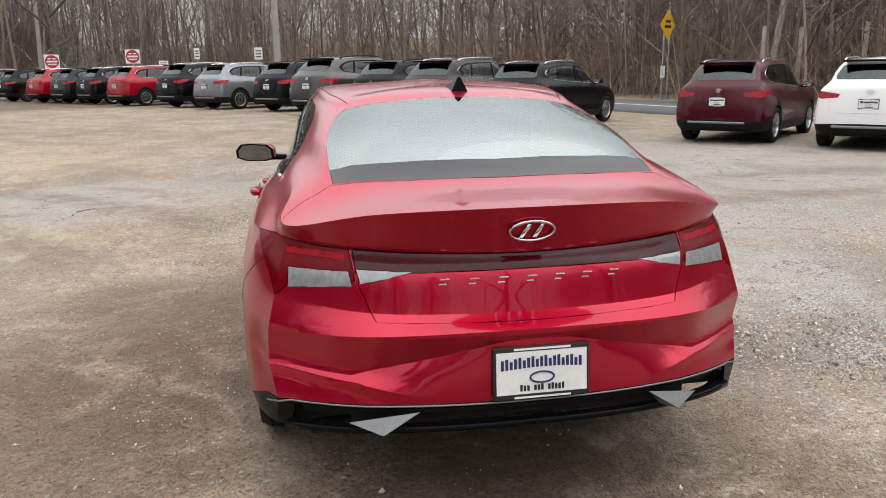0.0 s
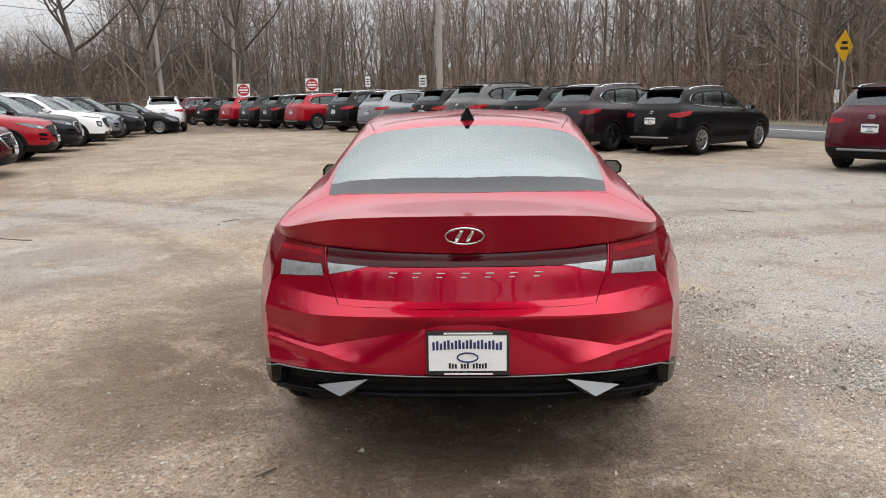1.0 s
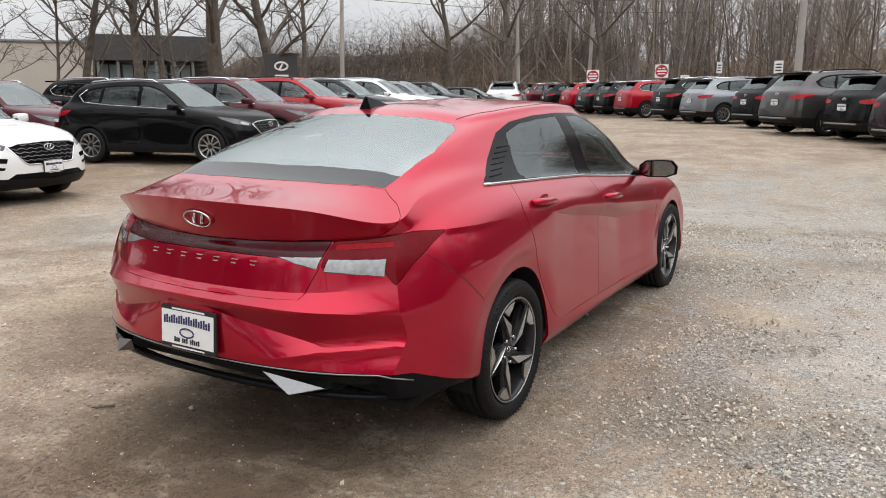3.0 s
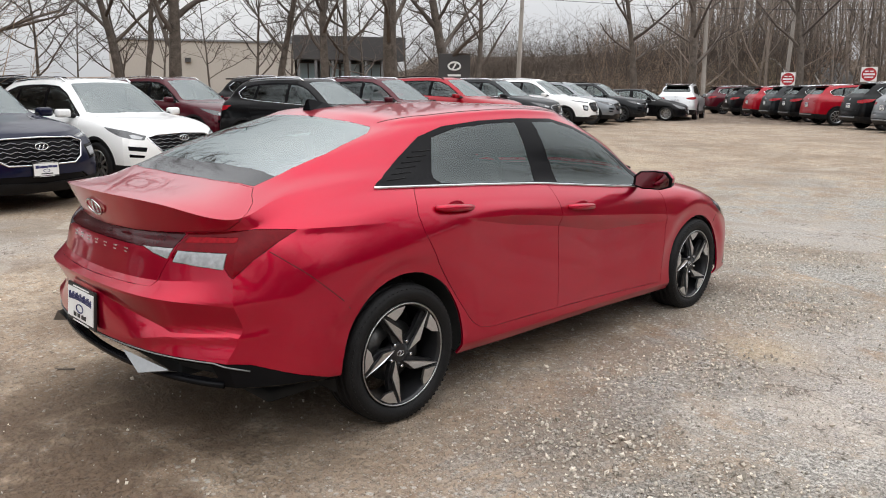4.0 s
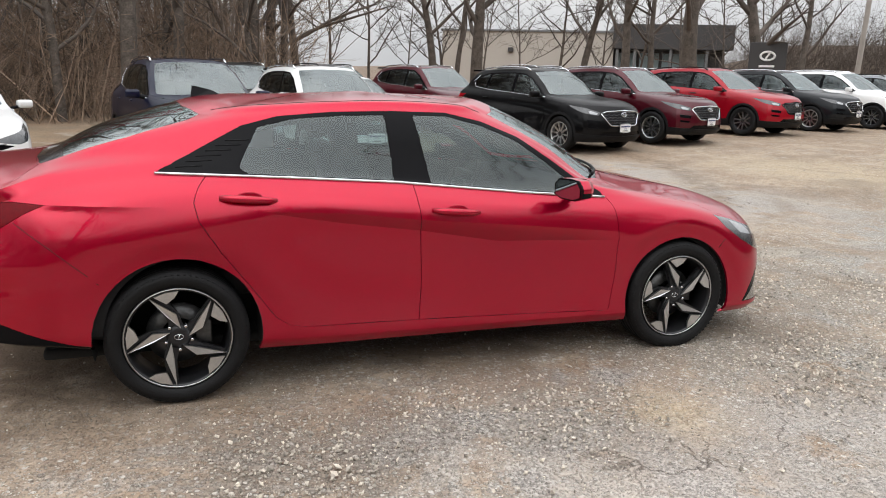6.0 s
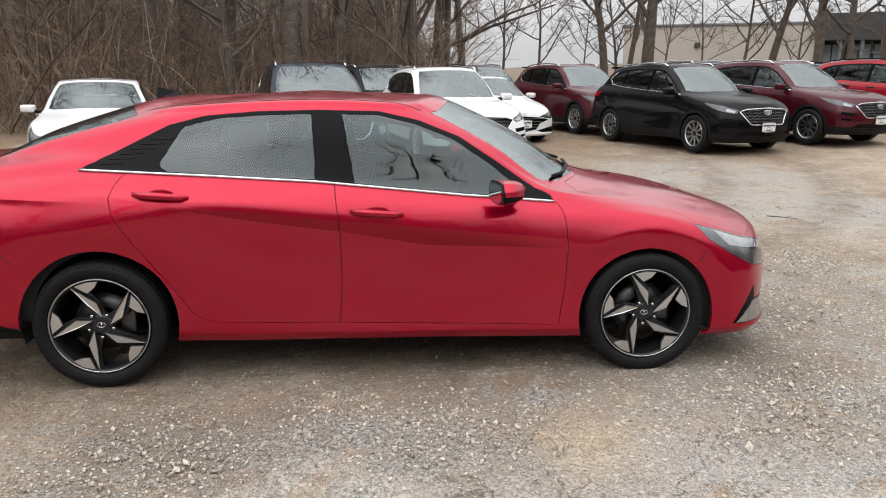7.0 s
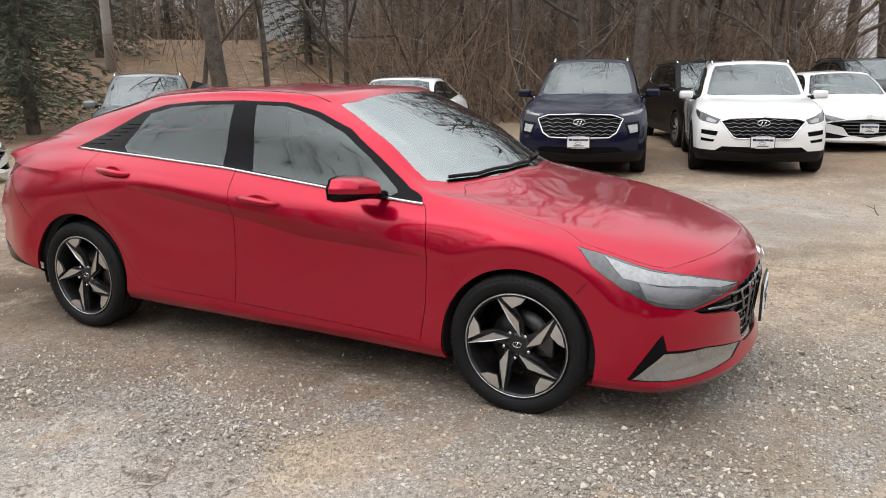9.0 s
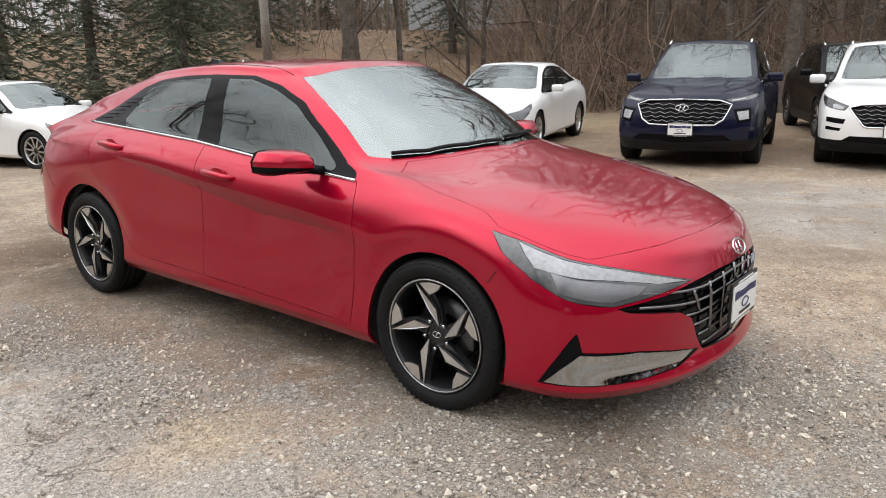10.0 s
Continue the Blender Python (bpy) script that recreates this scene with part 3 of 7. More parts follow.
MIRROR_FACE = ((-.118, -.038), (-.112, .022), (-.075, .052), (.02, .060), (.092, .056), (.126, .018), (.122, -.030), (.06, -.052), (-.06, -.054))


def mirror_half(m, top):
    """The upper or lower half of a door mirror's wedge-shaped housing, flat behind and drawn together towards the front."""
    bm = bmesh.new()
    rings = []
    for y, k, dx, dz in ((-.055, 1.0, 0, 0), (.0, .97, -.004, .001), (.045, .86, -.012, .001), (.078, .66, -.022, -.002), (.095, .36, -.030, -.006)):
        rings.append([bm.verts.new((x * k + dx, y - .02 * x / .12 * (y > 0), z * k + dz)) for x, z in MIRROR_FACE])
    n = len(MIRROR_FACE)
    for p, q in zip(rings, rings[1:]):
        for i in range(n):
            bm.faces.new((p[i], p[(i + 1) % n], q[(i + 1) % n], q[i]))
    bm.faces.new(rings[0])
    bm.faces.new(rings[-1][::-1])
    bmesh.ops.recalc_face_normals(bm, faces=bm.faces)
    bmesh.ops.bevel(bm, geom=[e for e in bm.edges if len(e.link_faces) == 2 and e.calc_face_angle(0) > .35], offset=.007, segments=2, affect="EDGES", profile=.6)
    bmesh.ops.bisect_plane(bm, geom=bm.verts[:] + bm.edges[:] + bm.faces[:], plane_co=(0, 0, -.016), plane_no=(-.10, 0, 1), clear_inner=top, clear_outer=not top)
    for v in bm.verts:
        v.co = m @ v.co
    return bm


# ---- the red sedan ----
SEDAN_CREASES = {
    1: [.9, .9, .9, .5, 0, .4, .5, .5, .4, 0, .5, .9, .9, .9],
    2: [0] * 11 + [.8, .9, .9],
    4: [0] * 10 + [.3, .9, 1, 1],
    5: [0] * 11 + [.3, .8, .9],
    7: [0] * 11 + [.5, .9, .9],
    8: [0] * 10 + [.35, 1, 1, 1],
}


def sedan_rows():
    """The sedan's net: fourteen stations from the nose round the flank to the tail, rows from the sill to the roof."""
    lo = [
        [(0, 2.26, .165), (.45, 2.19, .165), (.76, 2.00, .165), (.86, 1.76, .175), (.87, 1.36, .19), (.865, .95, .19), (.855, .35, .20), (.855, -.25, .21), (.86, -.8, .22), (.87, -1.36, .25), (.84, -1.83, .305), (.75, -2.10, .330), (.45, -2.26, .355), (0, -2.32, .365)],
        [(0, 2.285, .205), (.46, 2.215, .205), (.79, 2.02, .205), (.885, 1.76, .215), (.905, 1.36, .24), (.895, .95, .24), (.885, .35, .245), (.885, -.25, .255), (.89, -.8, .27), (.90, -1.36, .30), (.895, -1.83, .335), (.795, -2.145, .355), (.48, -2.305, .375), (0, -2.36, .385)],
        [(0, 2.255, .29), (.46, 2.19, .295), (.79, 2.00, .305), (.888, 1.76, .33), (.908, 1.36, .36), (.894, .95, .33), (.884, .35, .335), (.884, -.25, .345), (.889, -.8, .365), (.908, -1.36, .40), (.908, -1.83, .42), (.790, -2.185, .458), (.49, -2.345, .476), (0, -2.400, .482)],
        [(0, 2.265, .42), (.46, 2.195, .435), (.79, 2.00, .46), (.885, 1.76, .50), (.91, 1.36, .54), (.892, .95, .52), (.882, .35, .52), (.882, -.25, .53), (.888, -.8, .56), (.912, -1.36, .58), (.910, -1.83, .56), (.810, -2.150, .565), (.49, -2.345, .60), (0, -2.405, .62)],
        [(0, 2.275, .52), (.45, 2.195, .535), (.775, 1.985, .565), (.866, 1.75, .62), (.905, 1.36, .67), (.890, .95, .61), (.882, .35, .66), (.882, -.25, .70), (.889, -.8, .76), (.912, -1.36, .74), (.903, -1.83, .70), (.806, -2.150, .675), (.49, -2.350, .695), (0, -2.408, .706)],
        [(0, 2.26, .595), (.43, 2.165, .62), (.745, 1.96, .645), (.842, 1.72, .695), (.888, 1.36, .75), (.893, .95, .69), (.883, .35, .762), (.886, -.25, .838), (.892, -.8, .895), (.905, -1.36, .85), (.885, -1.83, .82), (.782, -2.130, .775), (.47, -2.295, .748), (0, -2.345, .742)],
        [(0, 2.22, .665), (.41, 2.13, .685), (.70, 1.91, .70), (.80, 1.67, .755), (.845, 1.36, .81), (.862, .95, .81), (.856, .35, .855), (.852, -.25, .915), (.850, -.8, .96), (.855, -1.36, .975), (.845, -1.83, .93), (.760, -2.105, .865), (.46, -2.265, .862), (0, -2.315, .86)],
    ]
    hi = [
        [(0, 2.12, .735), (.39, 2.01, .755), (.65, 1.76, .785), (.745, 1.50, .825), (.788, 1.24, .855), (.80, .90, .888), (.795, .35, .93), (.79, -.25, .985), (.788, -.8, 1.025), (.77, -1.36, 1.055), (.765, -1.83, 1.01), (.735, -2.055, .945), (.45, -2.215, .918), (0, -2.280, .908)],
        [(0, 1.80, .83), (.37, 1.70, .85), (.595, 1.46, .862), (.685, 1.27, .88), (.735, 1.09, .90), (.768, .86, .925), (.77, .35, .97), (.764, -.25, 1.02), (.758, -.8, 1.06), (.735, -1.36, 1.095), (.715, -1.83, 1.062), (.735, -2.095, .995), (.46, -2.270, 1.046), (0, -2.348, 1.063)],
        [(0, 1.18, .965), (.33, 1.12, .962), (.56, .99, .955), (.64, .91, .957), (.695, .83, .965), (.735, .70, .99), (.738, .25, 1.06), (.732, -.25, 1.10), (.722, -.75, 1.125), (.69, -1.25, 1.145), (.645, -1.65, 1.125), (.59, -1.90, 1.088), (.35, -1.96, 1.094), (0, -1.975, 1.096)],
        [(0, .80, 1.185), (.31, .76, 1.18), (.525, .66, 1.162), (.605, .60, 1.152), (.648, .53, 1.155), (.68, .40, 1.17), (.69, .05, 1.205), (.685, -.30, 1.225), (.672, -.70, 1.225), (.645, -1.10, 1.218), (.61, -1.42, 1.21), (.55, -1.61, 1.20), (.33, -1.67, 1.222), (0, -1.69, 1.228)],
        [(0, .40, 1.37), (.29, .37, 1.362), (.475, .30, 1.335), (.54, .25, 1.32), (.58, .18, 1.318), (.602, .05, 1.327), (.610, -.15, 1.341), (.607, -.38, 1.346), (.60, -.65, 1.337), (.58, -.92, 1.32), (.555, -1.10, 1.307), (.505, -1.22, 1.30), (.31, -1.30, 1.33), (0, -1.33, 1.345)],
        [(0, .22, 1.398), (.26, .20, 1.393), (.41, .15, 1.381), (.46, .10, 1.379), (.49, .04, 1.381), (.505, -.06, 1.386), (.51, -.2, 1.391), (.508, -.38, 1.392), (.50, -.6, 1.386), (.485, -.8, 1.374), (.465, -.93, 1.365), (.43, -1.02, 1.357), (.27, -1.10, 1.378), (0, -1.13, 1.387)],
    ]
    top = [(0, -.05 - .055 * k, 1.418 - .0028 * abs(k - 5)) for k in range(14)]
    return lo + hi + [top]


DOOR_TOP = ((-1.05, -.94, -.59, -.21, .23, .64, .95), (.905, .890, .868, .820, .778, .738, .705))
DOOR_LOW = ((-1.05, -.94, -.59, -.21, .06, .23, .64, .95), (.900, .882, .815, .762, .712, .680, .668, .660))


def door_crease(p):
    """Presses in the flank below the rising door line and below the line behind the tail lamp."""
    x, y, z = p[:, 0], p[:, 1], p[:, 2]
    side = np.clip((np.abs(x) - .74) / .06, 0, 1)
    line, foot = np.interp(y, *DOOR_TOP), np.interp(y, *DOOR_LOW)
    high = np.maximum(line - foot, .004)
    d = line - z
    w = np.clip((y + 1.05) / .15, 0, 1) * np.clip((1.02 - y) / .35, 0, 1) * side * (np.abs(x) < .95)
    sink = np.where(d < 0, 0, np.where(d < high, d / high, 1 - np.clip((d - high) / .54, 0, 1)))
    x = x - np.sign(x) * .48 * high * w * sink * (d < high + .54)
    # wheel arches: a ridge round each opening, tucked in towards the lip
    for cy, cz in ((1.36, .297), (-1.36, .327)):
        r = np.hypot((y - cy) * .98, z - cz)
        over = np.clip((z - cz + .05) / .25, 0, 1) * np.clip((.84 - z) / .10, 0, 1) * (np.abs(x) > .6)
        tuck = np.clip((.475 - r) / .115, 0, 1)
        x = x - np.sign(x) * over * .020 * tuck * tuck * (3 - 2 * tuck) * (r > .2)
    d = .944 - .044 * (y + 1.86) - z
    w = np.clip((y + 1.90) / .05, 0, 1) * np.clip((-1.40 - y) / .45, 0, 1) * side
    x = x - np.sign(x) * .012 * w * np.where((d < 0) | (d > .14), 0, np.where(d < .024, d / .024, 1 - (d - .024) / .116))
    # the tail: a wedge pressed in under the bumper's shoulder, and a ridge above the diffuser's corners
    ax, tail = np.abs(x), np.clip((-1.95 - y) / .12, 0, 1)
    edge = np.interp(ax, (0, .10, .56, .80), (.672, .668, .555, .565))
    high = .690 - edge
    d = .690 - z
    dip = np.where(d < 0, 0, np.where(d < high, d / np.maximum(high, .01), np.exp(-np.maximum(d - high, 0) / .06)))
    y = y + tail * np.clip(high * .42, 0, .045) * dip * (z > .40)
    ridge = np.interp(ax, (.36, .55, .84), (.500, .540, .560))
    y = y - tail * .020 * np.clip((ax - .34) / .2, 0, 1) * np.exp(-((z - ridge) / .022) ** 2)
    return np.stack([x, y, z], axis=1)


def red_sedan():
    car = tagged(new("sedan"), "shiny red four-door sedan with black diffuser, parked on gravel", "car")
    car.matrix_basis = pose(.02, 0, 0)
    sh = Shell(sedan_rows(), 10, 9, door_crease, SEDAN_CREASES, {11: [0, .4, .8, 1, 1, 1, .7] + [0] * 7})
    sh.lines += [sh.trace(" ".join("S%.3f,%.3f" % p for p in zip(*DOOR_TOP)), .05, closed=False), sh.trace(" ".join("S%.3f,%.3f" % p for p in list(zip(*DOOR_LOW))[1:]), .05, closed=False), sh.trace("S-1.85,.9436 S-1.40,.9238", .05, closed=False), sh.trace("R0,.672 R.10,.668 R.56,.555 R.74,.562", .05, closed=False), sh.trace("R.36,.500 R.55,.540 R.76,.555", .05, closed=False)]
    belt = "S.40,.927 S-.05,.972 S-.31,.998 S-.80,1.03 S-1.20,1.052"
    # panels, the later over the earlier
    sh.region("front_door", "S-.225,.992 S-.20,.76 S-.195,.5 S-.21,.305 S.30,.283 S.895,.262 S.925,.45 S.935,.67 S.92,.80 S.885,.885 S.40,.927 S-.05,.972")
    sh.region("rear_door", "S-.225,.992 S-.20,.76 S-.195,.5 S-.21,.305 S-.78,.322 S-.86,.34 S-.92,.38 S-1.05,.56 S-1.16,.71 S-1.25,.86 S-1.268,.94 S-1.245,1.0 S-1.20,1.052 S-.80,1.03 S-.31,.998")
    sh.region("daylight", "S-1.42,1.062 S-1.22,1.165 S-1.03,1.262 S-.86,1.305 S-.6,1.327 S-.3,1.334 S0,1.327 S.20,1.283 S.40,1.205 S.60,1.075 S.78,.950 S.872,.889 " + belt)
    sh.region("rear_glass", "S-1.015,1.05 S-1.03,1.13 S-.955,1.255 S-.78,1.295 S-.55,1.31 S-.335,1.314 S-.315,1.006 S-.6,1.023")
    sh.region("front_glass", "S-.125,.987 S-.185,1.313 S0,1.308 S.19,1.262 S.37,1.19 S.55,1.072 S.68,.97 S.70,.910 S.30,.943")
    sh.region("hood", "T0,1.165 T.38,1.095 T.58,.985 T.67,1.02 T.725,1.18 T.745,1.36 T.755,1.52 S1.62,.772 F.70,.676 F.55,.690 F.30,.708 F0,.715 F-.02,.715 T-.02,1.165")
    sh.region("windscreen", "T-.02,1.135 T0,1.135 T.38,1.065 T.60,.935 T.672,.83 T.605,.52 T.535,.27 T.47,.325 T.28,.385 T0,.415 T-.02,.415")
    sh.region("backlight", "T-.02,-1.315 T0,-1.315 T.30,-1.285 T.485,-1.215 T.535,-1.28 T.585,-1.55 T.583,-1.80 T.575,-1.90 T.35,-1.945 T0,-1.96 T-.02,-1.96")
    sh.region("backlight_band", "T-.02,-1.845 T0,-1.845 T.35,-1.83 T.583,-1.80 T.575,-1.90 T.35,-1.945 T0,-1.96 T-.02,-1.96")
    sh.region("trunk_lid", "T-.02,-1.963 T0,-1.963 T.35,-1.949 T.585,-1.908 T.68,-1.97 T.735,-2.03 R.70,.950 R.543,.935 R.53,.84 R.478,.728 R.40,.725 R0,.723 R-.02,.723")
    sh.region("light_bar", "R-.02,.868 R.30,.866 R.53,.862 R.537,.931 R.40,.921 R.25,.914 R-.02,.911")
    sh.region("tail_lamp", "R.548,.930 R.70,.945 S-2.06,.948 S-2.00,.953 S-1.865,.942 S-1.95,.905 S-2.05,.842 S-2.130,.778 R.762,.790 R.735,.822 R.535,.838")
    sh.region("lamp_glow", "R.56,.916 R.735,.924 R.738,.906 R.558,.897")
    sh.region("lamp_clear", "R.552,.868 R.733,.868 R.738,.808 R.543,.825")
    sh.region("lid_clear", "R.53,.874 R.36,.868 R.44,.848 R.52,.832")
    sh.region("diffuser", "R-.02,.478 R.40,.474 R.62,.466 R.745,.460 S-2.10,.445 S-1.93,.378 S-1.78,.330 S-1.66,.300 S-1.66,.20 R.6,.1 R-.02,.1")
    sh.region("diffuser_recess", "R-.02,.462 R.36,.458 R.62,.451 R.735,.445 R.745,.385 R.50,.392 R-.02,.398")
    sh.region("headlamp", "S1.60,.765 S1.76,.725 F.715,.665 F.52,.607 F.37,.566 F.56,.538 F.71,.516 S1.93,.548 S1.80,.612 S1.68,.69")
    sh.region("lamp_streak", "S1.71,.735 S1.76,.718 F.705,.655 F.52,.601 F.39,.567 F.52,.574 F.69,.607 S1.80,.652")
    sh.region("lamp_cell", "S1.86,.640 F.70,.600 F.58,.575 F.62,.548 F.71,.532 S1.90,.572")
    sh.region("grille", "F-.02,.585 F.20,.575 F.37,.557 F.52,.530 F.70,.508 F.66,.488 F.44,.452 F.37,.415 F.30,.30 F.27,.262 F-.02,.250")
    sh.region("intake", "S1.845,.232 S1.97,.43 S1.985,.355 F.62,.335 F.30,.275 F.45,.238 F.70,.226")
    sh.region("intake_plate", "S1.862,.234 S1.978,.345 F.62,.331 F.34,.280 F.46,.240 F.70,.227")
    sh.circle("arch_front", 1.36, 0.297, 0.355)
    sh.circle("arch_rear", -1.355, 0.325, 0.368)
    sh.cut()
    body = raw_part("body", sh.panel("skin"), RED, car, "red metallic painted body")
    for side in ("right", "left"):
        s = 1 if side == "right" else -1
        for nm, y, z in (("front_door", -0.02, 0.853), ("rear_door", -1.03, 0.948)):
            door = raw_part(nm, sh.panel(nm, side), RED, car, "red painted door")
            x = float(sh.at(*sh.find("S", y, z))[0][0]) * s
            bm = bmesh.new()
            tube(bm, [(x + s * .002, y - .125, z + .010), (x + s * .022, y - .085, z + .008), (x + s * .030, y, z + .002), (x + s * .024, y + .085, z - .006), (x + s * .002, y + .125, z - .010)], [.012, .017, .018, .016, .010], 10)
            part("door_handle", bm, RED, door, "red pull handle")
            bm = bmesh.new()
            bmesh.ops.create_uvsphere(bm, u_segments=16, v_segments=8, radius=1)
            for v in bm.verts:
                v.co = Vector((x + s * (0.004 + 0.004 * v.co.x), y + .062 * v.co.y, z + .006 + .030 * v.co.z))
            part("handle_cup", bm, RED, door, "shadowed cup behind the handle")
        raw_part("window_trim", sh.panel("daylight", side, gap=0.0), GLOSS, car, "gloss black window frame and pillar")
        raw_part("rear_side_window", sh.panel("rear_glass", side, gap=0.001, lip=0.004), GLASS_SIDE, car, "tinted side window")
        raw_part("front_side_window", sh.panel("front_glass", side, gap=0.001, lip=0.004), GLASS_SIDE, car, "tinted side window")
        lamp = raw_part("tail_lamp", sh.panel("tail_lamp", side), LAMP_RED, car, "red tail lamp wrapping the corner")
        raw_part("lamp_glow", sh.panel("lamp_glow", side, gap=0, lip=.003), LAMP_GLOW, lamp, "bright red light strip")
        raw_part("clear_lens", sh.panel("lamp_clear", side, lip=0.006), LAMP_CLEAR, lamp, "clear reversing lens")
        lamp = raw_part("headlamp", sh.panel("headlamp", side), LAMP_SMOKE, car, "slim grey headlamp")
        raw_part("light_strip", sh.panel("lamp_streak", side, lip=0.006), LAMP_CLEAR, lamp, "bright daytime light strip")
        raw_part("lamp_cell", sh.panel("lamp_cell", side, gap=0, lip=0.004), DARK_CHROME, lamp, "dark reflector cells")
        raw_part("side_intake", sh.panel("intake", side), GLOSS, car, "gloss black side intake")
        raw_part("intake_plate", sh.panel("intake_plate", side, lip=.006), PLATE_METAL, car, "polished silver lower plate")
        strip = [(p.x * s, p.y, p.z) for p in sh.line("S-1.425,1.060 S-1.20,1.049 S-.80,1.027 S-.31,.995 S-.05,.969 S.40,.924 S.875,.886", lift=0.003)]
        bm = bmesh.new()
        tube(bm, strip, 0.0075, 6)
        part("belt_moulding", bm, CHROME, car, "bright chrome strip under the windows")
        bm = bmesh.new()
        tube(bm, [(p.x * s, p.y, p.z) for p in sh.line("S-1.99,.870 S-1.86,.77 S-1.72,.648 S-1.675,.60", .04, -.0008)], .0022, 5)
        part("bumper_seam", bm, UNDER, car, "thin dark seam between bumper and wing")
        for nm, spec, lab in (("wing_seam", "S1.715,.662 S1.66,.622 S1.625,.575", "thin dark seam between wing and bumper"), ("roof_seam", "T.545,.22 T.565,-.15 T.565,-.55 T.535,-.90 T.475,-1.16", "dark seam along the roof edge")):
            bm = bmesh.new()
            tube(bm, [(p.x * s, p.y, p.z) for p in sh.line(spec, .04, -.0006)], .0024, 5)
            part(nm, bm, UNDER, car, lab)
        # dark slats in the rear quarter
        for k in range(6):
            y0, z0 = -1.335 + .045 * k, 1.085 + .022 * k
            p = Vector(sh.at(*sh.find("S", y0, z0))[0])
            q = Vector(sh.at(*sh.find("S", y0 + .115, z0 + .004))[0])
            bm = bmesh.new()
            tube(bm, [(p.x * s, p.y, p.z), (q.x * s, q.y, q.z)], 0.0035, 5)
            part("quarter_slat", bm, TRIM, car, "thin black slat")
        # door mirror
        c = Matrix.Translation((s * .975, .605, .962)) @ Matrix.Rotation(s * .12, 4, "Z") @ Matrix.Diagonal((s, 1, 1, 1))
        base = part("door_mirror", mirror_half(c, True), RED, car, "red door mirror with black lower shell")
        part("mirror_shell", mirror_half(c, False), GLOSS, base, "gloss black lower shell")
        for nm, k, y, mt, lab in (("mirror_bezel", 1.0, -.062, GLOSS, "gloss black mirror rim"), ("mirror_glass", .86, -.066, MIRROR_GLASS, "dark mirror glass")):
            bm = bmesh.new()
            prism(bm, [(k * x, k * z) for x, z in MIRROR_FACE], .008, c @ Matrix.Translation((0, y, 0)) @ Matrix.Rotation(.05, 4, "X"))
            part(nm, bm, mt, base, lab, smooth=False)
        bm = bmesh.new()
        tube(bm, [(s * .80, .68, .915), (s * .86, .64, .925), (s * .93, .60, .93)], [.022, .020, .024], 8)
        part("mirror_foot", bm, GLOSS, base, "black mirror foot")
        # silver fins of the diffuser
        bm = bmesh.new()
        vs = [bm.verts.new((s * x, y, z)) for x, y, z in ((.575, -2.305, .408), (.365, -2.395, .464), (.475, -2.385, .392), (.57, -2.27, .392), (.44, -2.33, .385))]
        for f in ((0, 1, 2), (0, 2, 3), (1, 2, 4), (2, 3, 4), (0, 1, 4, 3)):
            bm.faces.new([vs[i] for i in f])
        part("diffuser_fin", bm, SATIN, car, "satin silver diffuser fin", smooth=False)
        for nm, y, z, sg in (("front", 1.36, .305, 1), ("rear", -1.362, .318, -1)):
            wheel(car, (s * .788, y, z), .320, .222, .238, s, "five", turn=0.0 if sg > 0 else 0.15)
    raw_part("hood", sh.panel("hood"), RED, car, "red bonnet with sky reflections")
    raw_part("windscreen", sh.panel("windscreen", lip=0), GLASS_CLEAR, car, "raked windscreen")
    raw_part("rear_window", sh.panel("backlight", lip=0), GLASS_REAR, car, "sloping rear window")
    raw_part("rear_window_band", sh.panel("backlight_band", lip=0), FRIT, car, "black band at the foot of the rear window")
    lid = raw_part("trunk_lid", sh.panel("trunk_lid"), RED, car, "red boot lid with ducktail spoiler")
    bar = raw_part("light_bar", sh.panel("light_bar"), LAMP_DARK, lid, "dark red full-width light bar")
    for side in ("right", "left"):
        raw_part("clear_lens", sh.panel("lid_clear", side, lip=0.006), LAMP_CLEAR, bar, "clear reversing lens")
    diff = raw_part("rear_diffuser", sh.panel("diffuser"), GLOSS, car, "gloss black rear diffuser")
    raw_part("diffuser_recess", sh.panel("diffuser_recess", offset=-.045), UNDER, diff, "dark recessed slot")
    for spec, r, mt, nm, lab in (("R0,.476 R.40,.472 R.62,.464 R.745,.458 S-2.10,.420", .0032, SATIN, "diffuser_edge", "thin silver edge line"), ("R0,.390 R.48,.380 R.76,.366", .013, GLOSS, "diffuser_lip", "gloss black lower lip")):
        q = [(p.x, p.y, p.z) for p in sh.line(spec, .05, .004)]
        q = [(-a, b, c) for a, b, c in q[:0:-1]] + q
        bm = bmesh.new()
        tube(bm, q, r, 6)
        part(nm, bm, mt, diff, lab)
    bm = block(-.75, .75, -2.13, -1.98, .35, .475, bevel=.01)
    box(bm, -.56, .56, -2.25, -2.12, .36, .475, bevel=.01)
    part("diffuser_back", bm, UNDER, diff, "dark back of the slot", smooth=False)
    grille = raw_part("grille", sh.panel("grille", offset=-0.03), GLOSS, car, "black radiator grille")
